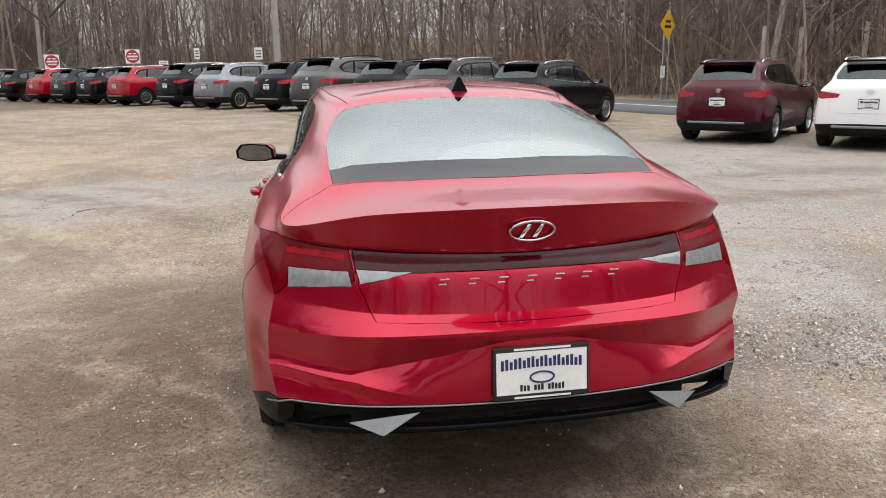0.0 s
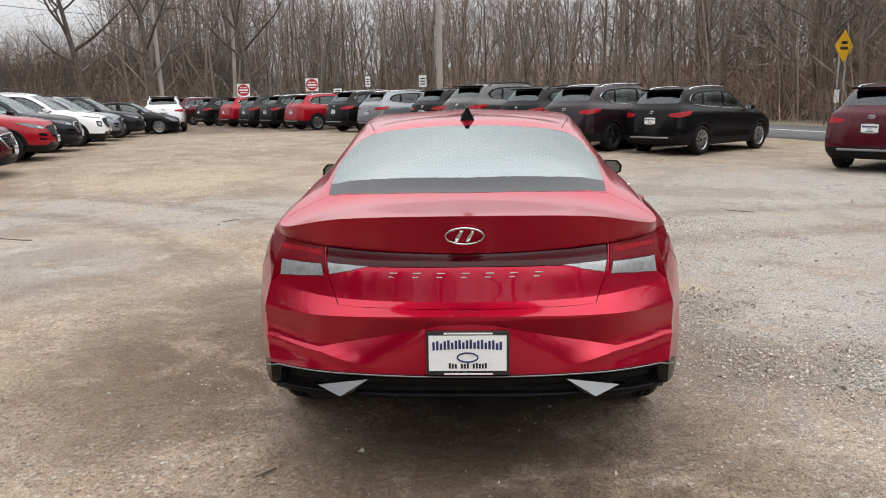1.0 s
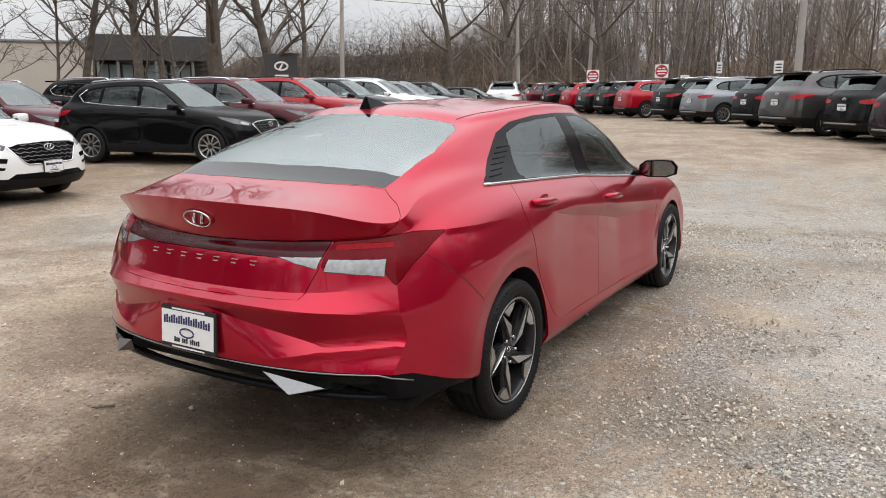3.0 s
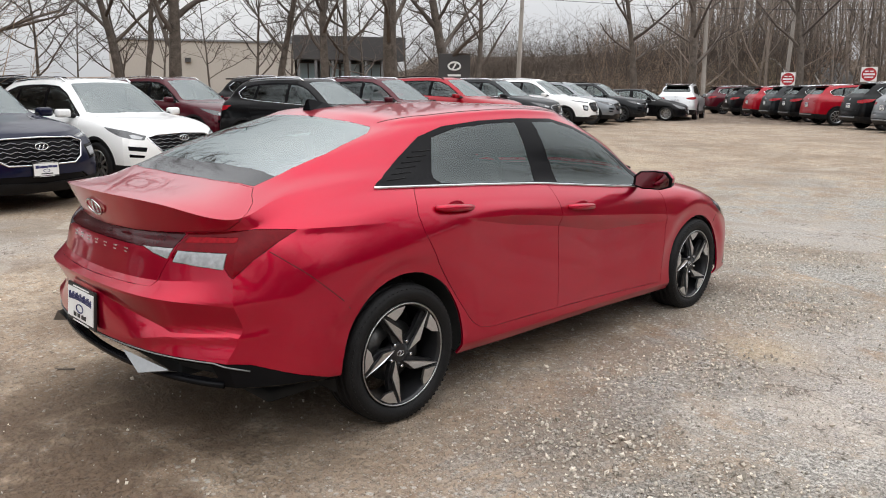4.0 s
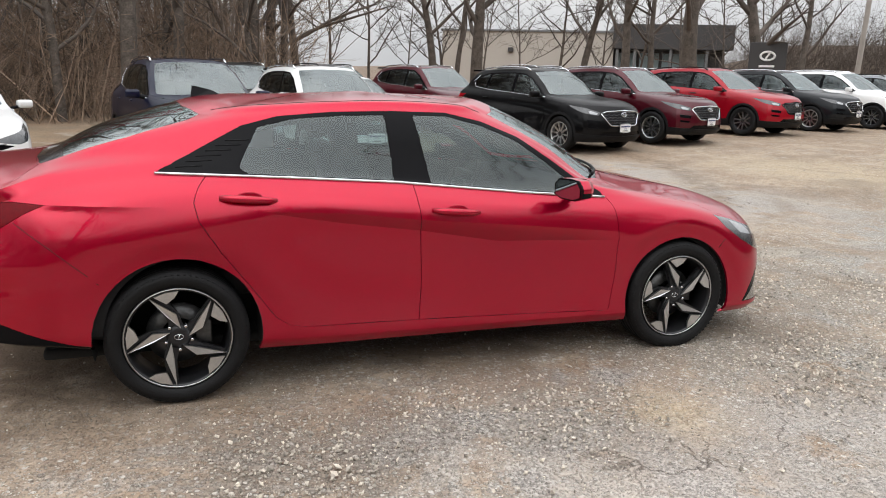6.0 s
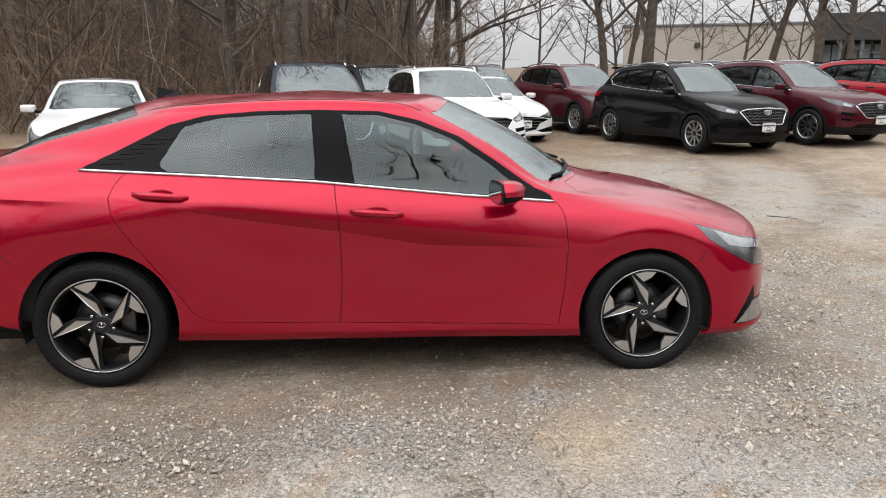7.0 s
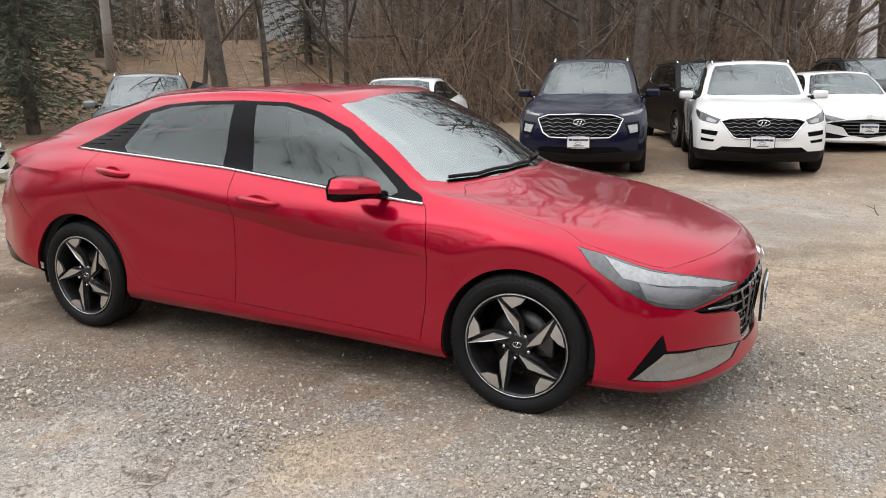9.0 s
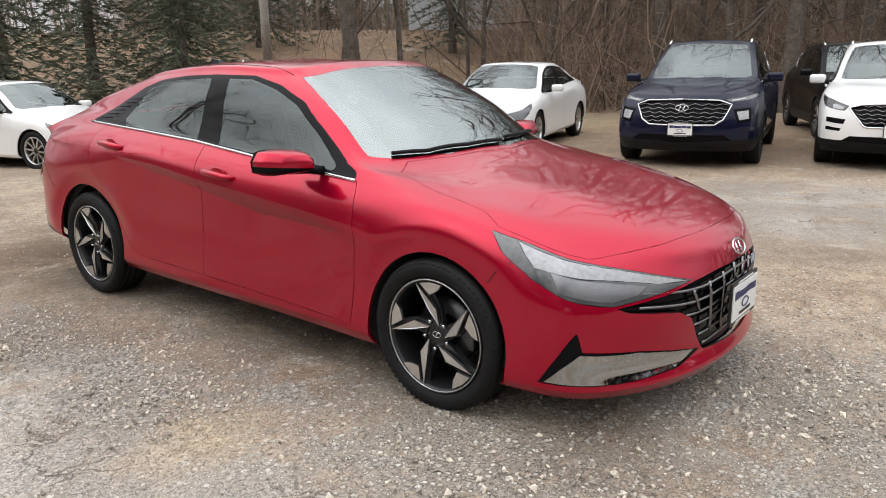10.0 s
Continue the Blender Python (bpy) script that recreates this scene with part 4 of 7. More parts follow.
    # slanting grille bars
    for k in range(4):
        for s in (1, -1):
            x0 = .055 + .105 * k
            z0, z1 = .575 - .03 * k * .55, .27 + .028 * k
            if k > 2:
                z1 = .30 + .045 * k
            pts = []
            for i in range(6):
                a = i / 5
                x, z = x0 - .05 * a * (1 if k < 5 else 1.2), z0 + (z1 - z0) * a
                if x < 0.005:
                    x = 0.005
                p = sh.at(*sh.find("F", x, z))[0]
                pts.append((s * p[0], p[1] - 0.004, p[2]))
            bm = bmesh.new()
            tube(bm, pts, 0.008, 5)
            part("grille_bar", bm, DARK_CHROME, grille, "dark chrome grille bar")
    for z, w in ((.54, .60), (.49, .62), (.44, .40), (.39, .34), (.34, .30), (.295, .27)):
        pts = [tuple(sh.at(*sh.find("F", abs(x), z + .012 * math.cos(9 * x)))[0] * (1 if x >= 0 else -1, 1, 1) - (0, .006, 0)) for x in np.linspace(-w, w, 25)]
        bm = bmesh.new()
        tube(bm, pts, 0.006, 5)
        part("grille_bar", bm, DARK_CHROME, grille, "dark chrome grille bar")
    # inner dark shell, floor and cabin
    inner = sh.panel("skin front_door rear_door hood trunk_lid tail_lamp lamp_glow lamp_clear light_bar lid_clear diffuser diffuser_recess headlamp lamp_streak lamp_cell grille intake intake_plate", gap=0, lip=0, shrink=True)
    raw_part("inner_shell", inner, UNDER, car, "dark inside of the body")
    raw_part("cabin_lining", sh.panel("skin front_door rear_door daylight", gap=0, lip=0, offset=-.014), CABIN, car, "dark lining of pillars and doors")
    part("floor_pan", block(-.70, .70, -1.95, 1.95, .20, .25, bevel=.02), UNDER, car, "dark floor pan")
    part("dashboard", block(-.66, .66, .62, .98, .70, .93, bevel=.06), CABIN, car, "black dashboard")
    bm = bmesh.new()
    ring(bm, .185, .185, .016, Matrix.Translation((-.36, .50, .86)) @ Matrix.Rotation(radians(-25), 4, "X"))
    box(bm, -.16, .16, -.02, .02, -.02, .04, bevel=.01, m=Matrix.Translation((-.36, .52, .86)))
    part("steering_wheel", bm, CABIN, car, "black steering wheel")
    part("window_sticker", block(-.672, -.668, -.99, -.72, 1.035, 1.20, bevel=.001), WHITE_SIGN, car, "white paper sticker inside a side window", smooth=False)
    part("parcel_shelf", block(-.60, .60, -1.85, -1.33, .98, 1.0, bevel=.008), CABIN, car, "black parcel shelf")
    part("console", block(-.12, .12, -.5, .7, .25, .62, bevel=.04), CABIN, car, "black centre console")
    seat(car, .36, -.05, .42)
    seat(car, -.36, -.05, .42)
    seat(car, 0, -.92, .42, 1.24, bench=True)
    for spec, flip in (("T.60,.905 T.46,1.00 T.25,1.07 T.03,1.10", 1), ("T.03,1.085 T.25,1.045 T.45,.97", -1)):
        bm = bmesh.new()
        pts = [(p.x * flip, p.y, p.z) for p in sh.line(spec, .05, .014)]
        tube(bm, pts, [.009] * len(pts), 6)
        part("wiper", bm, TRIM, car, "black windscreen wiper")
    part("cowl", block(-.42, .42, 1.04, 1.13, .905, .935, bevel=.01), TRIM, car, "black cowl under the windscreen")
    arch_liner(car, 1.36, .297, .362)
    arch_liner(car, -1.355, .325, .376)
    # fin aerial
    bm = bmesh.new()
    vs = [bm.verts.new(p) for p in ((-.038, -1.235, 1.366), (.038, -1.235, 1.366), (.038, -1.08, 1.388), (-.038, -1.08, 1.388), (-.006, -1.225, 1.432), (.006, -1.225, 1.432), (.004, -1.13, 1.412), (-.004, -1.13, 1.412))]
    for f in ((0, 1, 5, 4), (1, 2, 6, 5), (2, 3, 7, 6), (3, 0, 4, 7), (4, 5, 6, 7), (3, 2, 1, 0)):
        bm.faces.new([vs[i] for i in f])
    part("fin_aerial", bm, GLOSS, car, "black shark-fin aerial", smooth=False)
    emblem(car, Matrix.Translation((-.002, -2.322, .985)) @ Matrix.Rotation(radians(23), 4, "X"), .140)
    emblem(car, Matrix.Translation((0, 2.262, .632)) @ Matrix.Rotation(radians(180), 4, "Z") @ Matrix.Rotation(radians(-32), 4, "X"), .125)
    plate(car, Matrix.Translation((.005, -2.415, .570)) @ Matrix.Rotation(radians(-5), 4, "X"), .286, .140, fine=True)
    plate(car, Matrix.Translation((0, 2.300, .420)) @ Matrix.Rotation(radians(180), 4, "Z"))
    # seven small chrome marks where the model name stands
    for k in range(7):
        x = -.268 + .0893 * k
        y = float(sh.at(*sh.find("R", abs(x), .838))[0][1])
        bm = block(x - .015, x + .015, y - .004, y + .002, .844, .849, bevel=.0015)
        box(bm, x - .019, x + .004, y - .004, y + .002, .829, .834, bevel=.0015)
        part("name_mark", bm, CHROME, lid, "chrome mark of the model name", smooth=False)
    return car


sedan = red_sedan()


# ---- ground levels ----
def ease(a):
    a = min(max(a, 0.0), 1.0)
    return a * a * (3 - 2 * a)


def ground_z(x, y):
    """Height of the ground: a nearly level lot, a bank to the south-west and a ridge far to the north-west."""
    z = 0.25 * ease((-0.5 * x + 0.85 * y - 6) / 12) - 0.20 * ease((-y - 4) / 7)
    z += 3.6 * ease((-0.7 * x - 0.7 * y - 17) / 24) * ease((-y - 2) / 10) + 3.6 * ease((-0.6 * x + 0.8 * y - 62) / 40) * ease((y - 30) / 30)
    z += 4.0 * ease((0.81 * x + 0.58 * y - 32) / 55)
    # an unseen rise in the east, added to hide the bright horizon from reflections
    z += 5.0 * ease((x - 34) / 40) * ease((20 - y) / 30)
    # a long overgrown bank beyond the last parked cars
    az = math.degrees(math.atan2(-x, y))
    if 10 < az < 50:
        z += (2.3 + 1.6 * ease((40 - az) / 20)) * ease((math.hypot(x, y) - 62) / 12) * ease((48.5 - az) / 3) * ease((az - 12) / 8)
    return z


# ---- the other parked cars ----
def suv_rows(sx, sy, sz):
    rows = [
        [(0, 2.13, .22), (.45, 2.08, .22), (.74, 1.93, .22), (.84, 1.72, .22), (.86, 1.335, .22), (.86, .9, .22), (.855, .35, .22), (.855, -.25, .22), (.855, -.8, .22), (.86, -1.335, .23), (.85, -1.8, .26), (.74, -2.08, .28), (.45, -2.15, .30), (0, -2.17, .30)],
        [(0, 2.21, .32), (.46, 2.16, .32), (.78, 1.99, .32), (.88, 1.74, .33), (.905, 1.335, .34), (.895, .9, .33), (.89, .35, .33), (.89, -.25, .33), (.89, -.8, .34), (.905, -1.335, .36), (.89, -1.8, .38), (.80, -2.13, .40), (.48, -2.22, .42), (0, -2.245, .43)],
        [(0, 2.235, .48), (.46, 2.18, .48), (.80, 2.0, .50), (.89, 1.74, .52), (.92, 1.335, .55), (.895, .9, .52), (.882, .35, .50), (.882, -.25, .51), (.885, -.8, .54), (.92, -1.335, .57), (.905, -1.8, .58), (.825, -2.13, .58), (.49, -2.22, .58), (0, -2.245, .58)],
        [(0, 2.22, .66), (.45, 2.16, .67), (.78, 1.98, .70), (.88, 1.72, .73), (.915, 1.335, .76), (.90, .9, .74), (.888, .35, .74), (.888, -.25, .76), (.892, -.8, .79), (.915, -1.335, .80), (.895, -1.8, .80), (.81, -2.10, .80), (.48, -2.19, .80), (0, -2.21, .80)],
        [(0, 2.17, .82), (.43, 2.10, .83), (.73, 1.90, .86), (.84, 1.66, .89), (.88, 1.335, .92), (.885, .9, .92), (.882, .35, .93), (.882, -.25, .95), (.885, -.8, .98), (.888, -1.335, 1.0), (.87, -1.8, 1.0), (.79, -2.07, .99), (.47, -2.15, .98), (0, -2.17, .98)],
        [(0, 2.08, .93), (.40, 1.98, .945), (.66, 1.74, .965), (.765, 1.50, .985), (.815, 1.25, 1.0), (.835, .92, 1.015), (.838, .35, 1.03), (.835, -.25, 1.05), (.832, -.8, 1.08), (.825, -1.335, 1.10), (.81, -1.8, 1.10), (.745, -2.04, 1.09), (.45, -2.12, 1.09), (0, -2.14, 1.09)],
    ]
    rows += [
        [(0, 1.72, 1.015), (.37, 1.62, 1.03), (.60, 1.40, 1.04), (.69, 1.22, 1.045), (.745, 1.06, 1.05), (.79, .84, 1.06), (.795, .35, 1.09), (.79, -.25, 1.11), (.785, -.8, 1.135), (.775, -1.335, 1.155), (.755, -1.8, 1.16), (.69, -2.0, 1.15), (.43, -2.075, 1.15), (0, -2.09, 1.15)],
        [(0, 1.17, 1.09), (.34, 1.12, 1.09), (.57, .98, 1.085), (.65, .89, 1.09), (.71, .80, 1.10), (.75, .66, 1.13), (.755, .25, 1.19), (.75, -.28, 1.215), (.745, -.8, 1.225), (.735, -1.3, 1.23), (.715, -1.7, 1.23), (.65, -1.93, 1.22), (.41, -2.01, 1.22), (0, -2.03, 1.22)],
        [(0, .78, 1.34), (.32, .74, 1.335), (.54, .64, 1.325), (.61, .57, 1.325), (.655, .48, 1.335), (.69, .34, 1.36), (.70, .02, 1.39), (.70, -.35, 1.405), (.695, -.8, 1.41), (.685, -1.25, 1.405), (.665, -1.6, 1.395), (.60, -1.79, 1.39), (.38, -1.86, 1.39), (0, -1.88, 1.39)],
        [(0, .38, 1.56), (.30, .35, 1.555), (.48, .27, 1.54), (.55, .20, 1.535), (.59, .12, 1.54), (.615, -.02, 1.55), (.625, -.25, 1.56), (.625, -.5, 1.562), (.62, -.85, 1.555), (.61, -1.2, 1.54), (.59, -1.5, 1.52), (.54, -1.66, 1.51), (.34, -1.74, 1.52), (0, -1.76, 1.525)],
        [(0, .18, 1.615), (.27, .15, 1.612), (.41, .09, 1.605), (.46, .03, 1.60), (.49, -.04, 1.603), (.51, -.14, 1.607), (.52, -.32, 1.612), (.52, -.52, 1.612), (.515, -.82, 1.606), (.505, -1.1, 1.595), (.48, -1.38, 1.58), (.44, -1.54, 1.57), (.28, -1.72, 1.575), (0, -1.76, 1.58)],
        [(0, .05 - .11 * k, 1.642 - .0025 * abs(k - 5)) for k in range(14)],
    ]
    return [[(x * sx, y * sy, z * sz) for x, y, z in r] for r in rows]


class Scaled:
    """Writes outlines for a body scaled from the common pattern."""

    def __init__(self, sh, sx, sy, sz):
        self.sh, self.k = sh, {"S": (sy, sz), "F": (sx, sz), "R": (sx, sz), "T": (sx, sy)}

    def __call__(self, name, spec):
        out = []
        for w in spec.split():
            a, b = map(float, w[1:].split(","))
            ka, kb = self.k[w[0]]
            out.append("%s%.4f,%.4f" % (w[0], a * ka, b * kb))
        self.sh.region(name, " ".join(out), 0.12)


def suv(label, coat, sx=1.0, sy=1.0, sz=1.0, spokes="ten", rails=True, chrome=True, tall=False):
    """A sport utility vehicle with its panels, lamps, glass, wheels and plates."""
    car = tagged(new("suv"), label, "car", "parked cars")
    sh = Shell(suv_rows(sx, sy, sz), 3, 3)
    r = Scaled(sh, sx, sy, sz)
    sh.regions.append(("cladding", [(-.1, -.1), (13.1, -.1), (13.1, 1.35), (-.1, 1.35)]))
    r("front_door", "S-.22,1.06 S-.20,.8 S-.22,.40 S.80,.38 S.88,.7 S.86,1.0 S.35,1.05")
    r("rear_door", "S-.22,1.06 S-.20,.8 S-.22,.40 S-.82,.41 S-1.06,.75 S-1.20,1.0 S-1.18,1.12 S-.8,1.10")
    r("daylight", "S.80,1.04 S.55,1.22 S.30,1.40 S.05,1.505 S-.3,1.53 S-.8,1.525 S-1.2,1.50 S-1.45,1.44 S-1.62,1.33 S-1.5,1.20 S-1.0,1.150 S-.3,1.110 S.35,1.072")
    r("front_glass", "S.66,1.085 S.50,1.225 S.28,1.385 S.05,1.475 S-.18,1.495 S-.20,1.118 S.35,1.09")
    r("rear_glass", "S-.28,1.125 S-.26,1.50 S-.7,1.497 S-1.02,1.48 S-1.10,1.17")
    r("quarter_glass", "S-1.17,1.18 S-1.09,1.475 S-1.38,1.42 S-1.54,1.32 S-1.46,1.215")
    r("hood", "T-.02,1.16 T0,1.16 T.38,1.10 T.62,.93 S.90,1.005 S1.30,.975 S1.58,.948 F.68,.925 F.4,.915 F-.02,.91")
    r("windscreen", "T-.02,1.13 T0,1.13 T.38,1.07 T.60,.92 T.68,.80 T.60,.42 T.54,.20 T.46,.26 T.28,.335 T0,.365 T-.02,.365")
    r("backlight", "R-.02,1.235 R.58,1.235 R.61,1.30 R.53,1.47 R.45,1.49 R-.02,1.49")
    fr = [(0, .865), (.44, .850), (.58, .800), (.50, .62), (.40, .555), (0, .545)] if tall else [(0, .835), (.42, .815), (.55, .775), (.38, .56), (.33, .545), (0, .54)]
    r("grille", " ".join("F%.3f,%.3f" % (x or -.02, z) for x, z in fr))
    if tall:
        # slim lamps above, large lamp pockets in the bumper's corners
        r("headlamp", "F.50,.865 F.72,.895 S1.50,.935 S1.64,.895 F.74,.850 F.56,.830")
        r("lamp_lens", "F.56,.858 F.71,.882 F.73,.866 F.58,.842")
        r("fog_slot", "F.60,.745 F.79,.765 F.81,.600 F.66,.575")
        r("fog_lens", "F.64,.715 F.77,.730 F.785,.630 F.68,.612")
    else:
        r("headlamp", "F.55,.80 F.74,.875 S1.50,.925 S1.62,.87 S1.85,.79 F.60,.735")
        r("lamp_lens", "F.60,.785 F.70,.825 F.745,.812 F.735,.770 F.63,.752")
        r("fog_slot", "F.58,.635 F.80,.66 F.80,.60 F.60,.575")
        r("fog_lens", "F.62,.520 F.80,.545 F.80,.50 F.64,.485")
    r("low_intake", "F-.02,.43 F.52,.43 F.62,.36 F-.02,.33")
    r("tail_lamp", "R.47,.985 R.74,1.03 S-1.72,1.045 S-1.85,.95 R.76,.90 R.50,.925")
    r("tailgate", "R-.02,1.215 R.62,1.215 R.72,1.05 R.46,.99 R.48,.92 R.66,.88 R.60,.66 R-.02,.66")
    sh.circle("arch_trim", 1.335 * sy, .35, .435)
    sh.circle("arch_trim", -1.335 * sy, .35, .435)
    sh.circle("arch", 1.335 * sy, .35, .385)
    sh.circle("arch", -1.335 * sy, .35, .385)
    sh.cut()
    P = raw_part
    P("body", sh.panel("skin"), coat, car)
    P("cladding", sh.panel("cladding arch_trim", gap=0), TRIM, car, "black plastic lower cladding")
    P("hood", sh.panel("hood"), coat, car)
    P("tailgate", sh.panel("tailgate"), coat, car)
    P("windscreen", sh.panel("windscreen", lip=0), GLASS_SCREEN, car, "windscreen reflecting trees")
    P("rear_window", sh.panel("backlight", lip=0), GLASS_DARK, car, "dark rear window")
    grille = P("grille", sh.panel("grille", offset=-.03), GLOSS, car, "dark mesh grille")
    P("lower_intake", sh.panel("low_intake", offset=-.02), GLOSS, car, "dark lower intake")
    for side in ("right", "left"):
        s = 1 if side == "right" else -1
        for nm in ("front_door", "rear_door"):
            door = P(nm, sh.panel(nm, side), coat, car)
            y = (-.08 if nm == "front_door" else -1.0) * sy
            p = sh.at(*sh.find("S", y, .985 * sz))[0]
            part("door_handle", block(s * p[0] - .02, s * p[0] + .02, y - .09, y + .09, p[2] - .014, p[2] + .014, bevel=.012), coat if chrome else TRIM, door)
        P("window_trim", sh.panel("daylight", side, gap=0), GLOSS, car, "black window frame")
        P("front_side_window", sh.panel("front_glass", side, gap=.001, lip=.004), GLASS_SIDE, car)
        P("rear_side_window", sh.panel("rear_glass", side, gap=.001, lip=.004), GLASS_DARK, car)
        P("quarter_window", sh.panel("quarter_glass", side, gap=.001, lip=.004), GLASS_DARK, car)
        lamp = P("headlamp", sh.panel("headlamp", side), LAMP_NIGHT, car, "dark-bodied headlamp")
        P("lamp_lens", sh.panel("lamp_lens", side, lip=.004), LAMP_CLEAR, lamp, "bright lamp lens")
        slot = P("fog_slot", sh.panel("fog_slot", side), GLOSS, car, "dark slot with fog lamp")
        P("fog_lens", sh.panel("fog_lens", side, lip=.004), LENS_CORE if tall else GLOSS, slot, "grey fog lamp" if tall else "lower dark slot")
        P("tail_lamp", sh.panel("tail_lamp", side), TAIL_RED, car, "red tail lamp")
        c = Matrix.Translation((s * .975 * sx, .66 * sy, 1.105 * sz)) @ Matrix.Rotation(s * -.18, 4, "Z")
        mir = part("door_mirror", block(-.105, .105, -.065, .065, -.062, .062, bevel=.038, m=c), coat, car)
        part("mirror_glass", block(-.085, .085, -.074, -.068, -.05, .05, m=c), CHROME, mir, "mirror glass", smooth=False)
        bm = bmesh.new()
        tube(bm, [(s * .78 * sx, .72 * sy, 1.055 * sz), (s * .93 * sx, .66 * sy, 1.075 * sz)], .034, 8)
        part("mirror_foot", bm, TRIM, mir)
        if rails:
            bm = bmesh.new()
            tube(bm, [(s * .575 * sx, y * sy, z * sz) for y, z in ((.10, 1.575), (.0, 1.625), (-.4, 1.645), (-.9, 1.635), (-1.35, 1.605), (-1.48, 1.56))], .016, 6)
            part("roof_rail", bm, CHROME if chrome else TRIM, car, "bright roof rail" if chrome else "black roof rail")
        if chrome:
            bm = bmesh.new()
            tube(bm, [(p.x * s, p.y, p.z) for p in sh.line(" ".join("S%.3f,%.3f" % (y * sy, z * sz) for y, z in ((.80, 1.045), (.35, 1.07), (-.3, 1.108), (-1.0, 1.148), (-1.5, 1.198), (-1.63, 1.33), (-1.45, 1.445))), .2, .003)], .008, 5)
            part("window_moulding", bm, CHROME, car, "chrome window line")
        for y in (1.335 * sy, -1.335 * sy):
            wheel(car, (s * .80 * sx, y, .35), .35, .225, .235, s, spokes, low=True)
    # grille frame, mesh and badge
    pts = []
    for s in (1, -1):
        for x, z in (fr if s > 0 else fr[::-1]):
            p = sh.at(*sh.find("F", x * sx, z * sz))[0]
            pts.append((s * p[0], p[1] + .006, p[2]))
    bm = bmesh.new()
    tube(bm, pts + pts[:1], .012 if chrome else .008, 5, cap=False)
    part("grille_frame", bm, CHROME if chrome else GLOSS, grille, "bright grille surround" if chrome else "dark grille surround")
    for k in range(5):
        z = .60 + .05 * k
        w = ((.44 if tall else .36) + .17 * (z - .56) / .215) * sx
        bm = bmesh.new()
        tube(bm, [tuple(sh.at(*sh.find("F", abs(x), (z + .012 * (-1) ** i) * sz))[0] * (1 if x >= 0 else -1, 1, 1) - (0, .012, 0)) for i, x in enumerate(np.linspace(-w, w, 17))], .006, 4)
        part("grille_bar", bm, DARK_CHROME, grille, "dark chrome grille bar")
    p = sh.at(*sh.find("F", 0.0, .76 * sz))[0]
    emblem(car, Matrix.Translation((0, p[1] + .012, p[2])) @ Matrix.Rotation(math.pi, 4, "Z"), .16)
    p = sh.at(*sh.find("F", 0.0, .50 * sz))[0]
    plate(car, Matrix.Translation((0, p[1] + .022, p[2])) @ Matrix.Rotation(math.pi, 4, "Z"), label="white dealer plate")
    p = sh.at(*sh.find("R", 0.0, .82 * sz))[0]
    plate(car, Matrix.Translation((0, p[1] - .016, p[2])), label="white dealer plate")
    p = sh.at(*sh.find("R", 0.0, 1.0 * sz))[0]
    emblem(car, Matrix.Translation((0, p[1] - .008, p[2] + .03)), .13)
    part("rear_spoiler", block(-.52 * sx, .52 * sx, -1.90 * sy, -1.62 * sy, 1.535 * sz, 1.575 * sz, bevel=.016), GLOSS, car, "black roof spoiler")
    part("skid_plate", block(-.55 * sx, .55 * sx, -2.262 * sy, -2.16 * sy, .40 * sz, .445 * sz, bevel=.014), SATIN, car, "silver skid plate")
    bm = bmesh.new()
    tube(bm, [(-.30, -1.955 * sy, 1.255 * sz), (.10, -1.945 * sy, 1.275 * sz)], .012, 6)
    part("rear_wiper", bm, TRIM, car, "black rear wiper")
    P("inner_shell", sh.panel("skin cladding arch_trim front_door rear_door hood tailgate headlamp lamp_lens fog_slot fog_lens grille low_intake tail_lamp", gap=0, lip=0, shrink=True), UNDER, car, "dark inside of the body")
    part("floor_pan", block(-.78 * sx, .78 * sx, -2.0 * sy, 1.9 * sy, .24, .30, bevel=.02), UNDER, car)
    part("dashboard", block(-.66 * sx, .66 * sx, .62 * sy, 1.0 * sy, .85 * sz, 1.05 * sz, bevel=.05), CABIN, car, "black dashboard")
    for x in (-.36, .36):
        seat(car, x * sx, -.05, .58 * sz)
    seat(car, 0, -.95 * sy, .58 * sz, 1.2, bench=True)
    arch_liner(car, 1.335 * sy, .35, .40)
    arch_liner(car, -1.335 * sy, .35, .40)
    return car


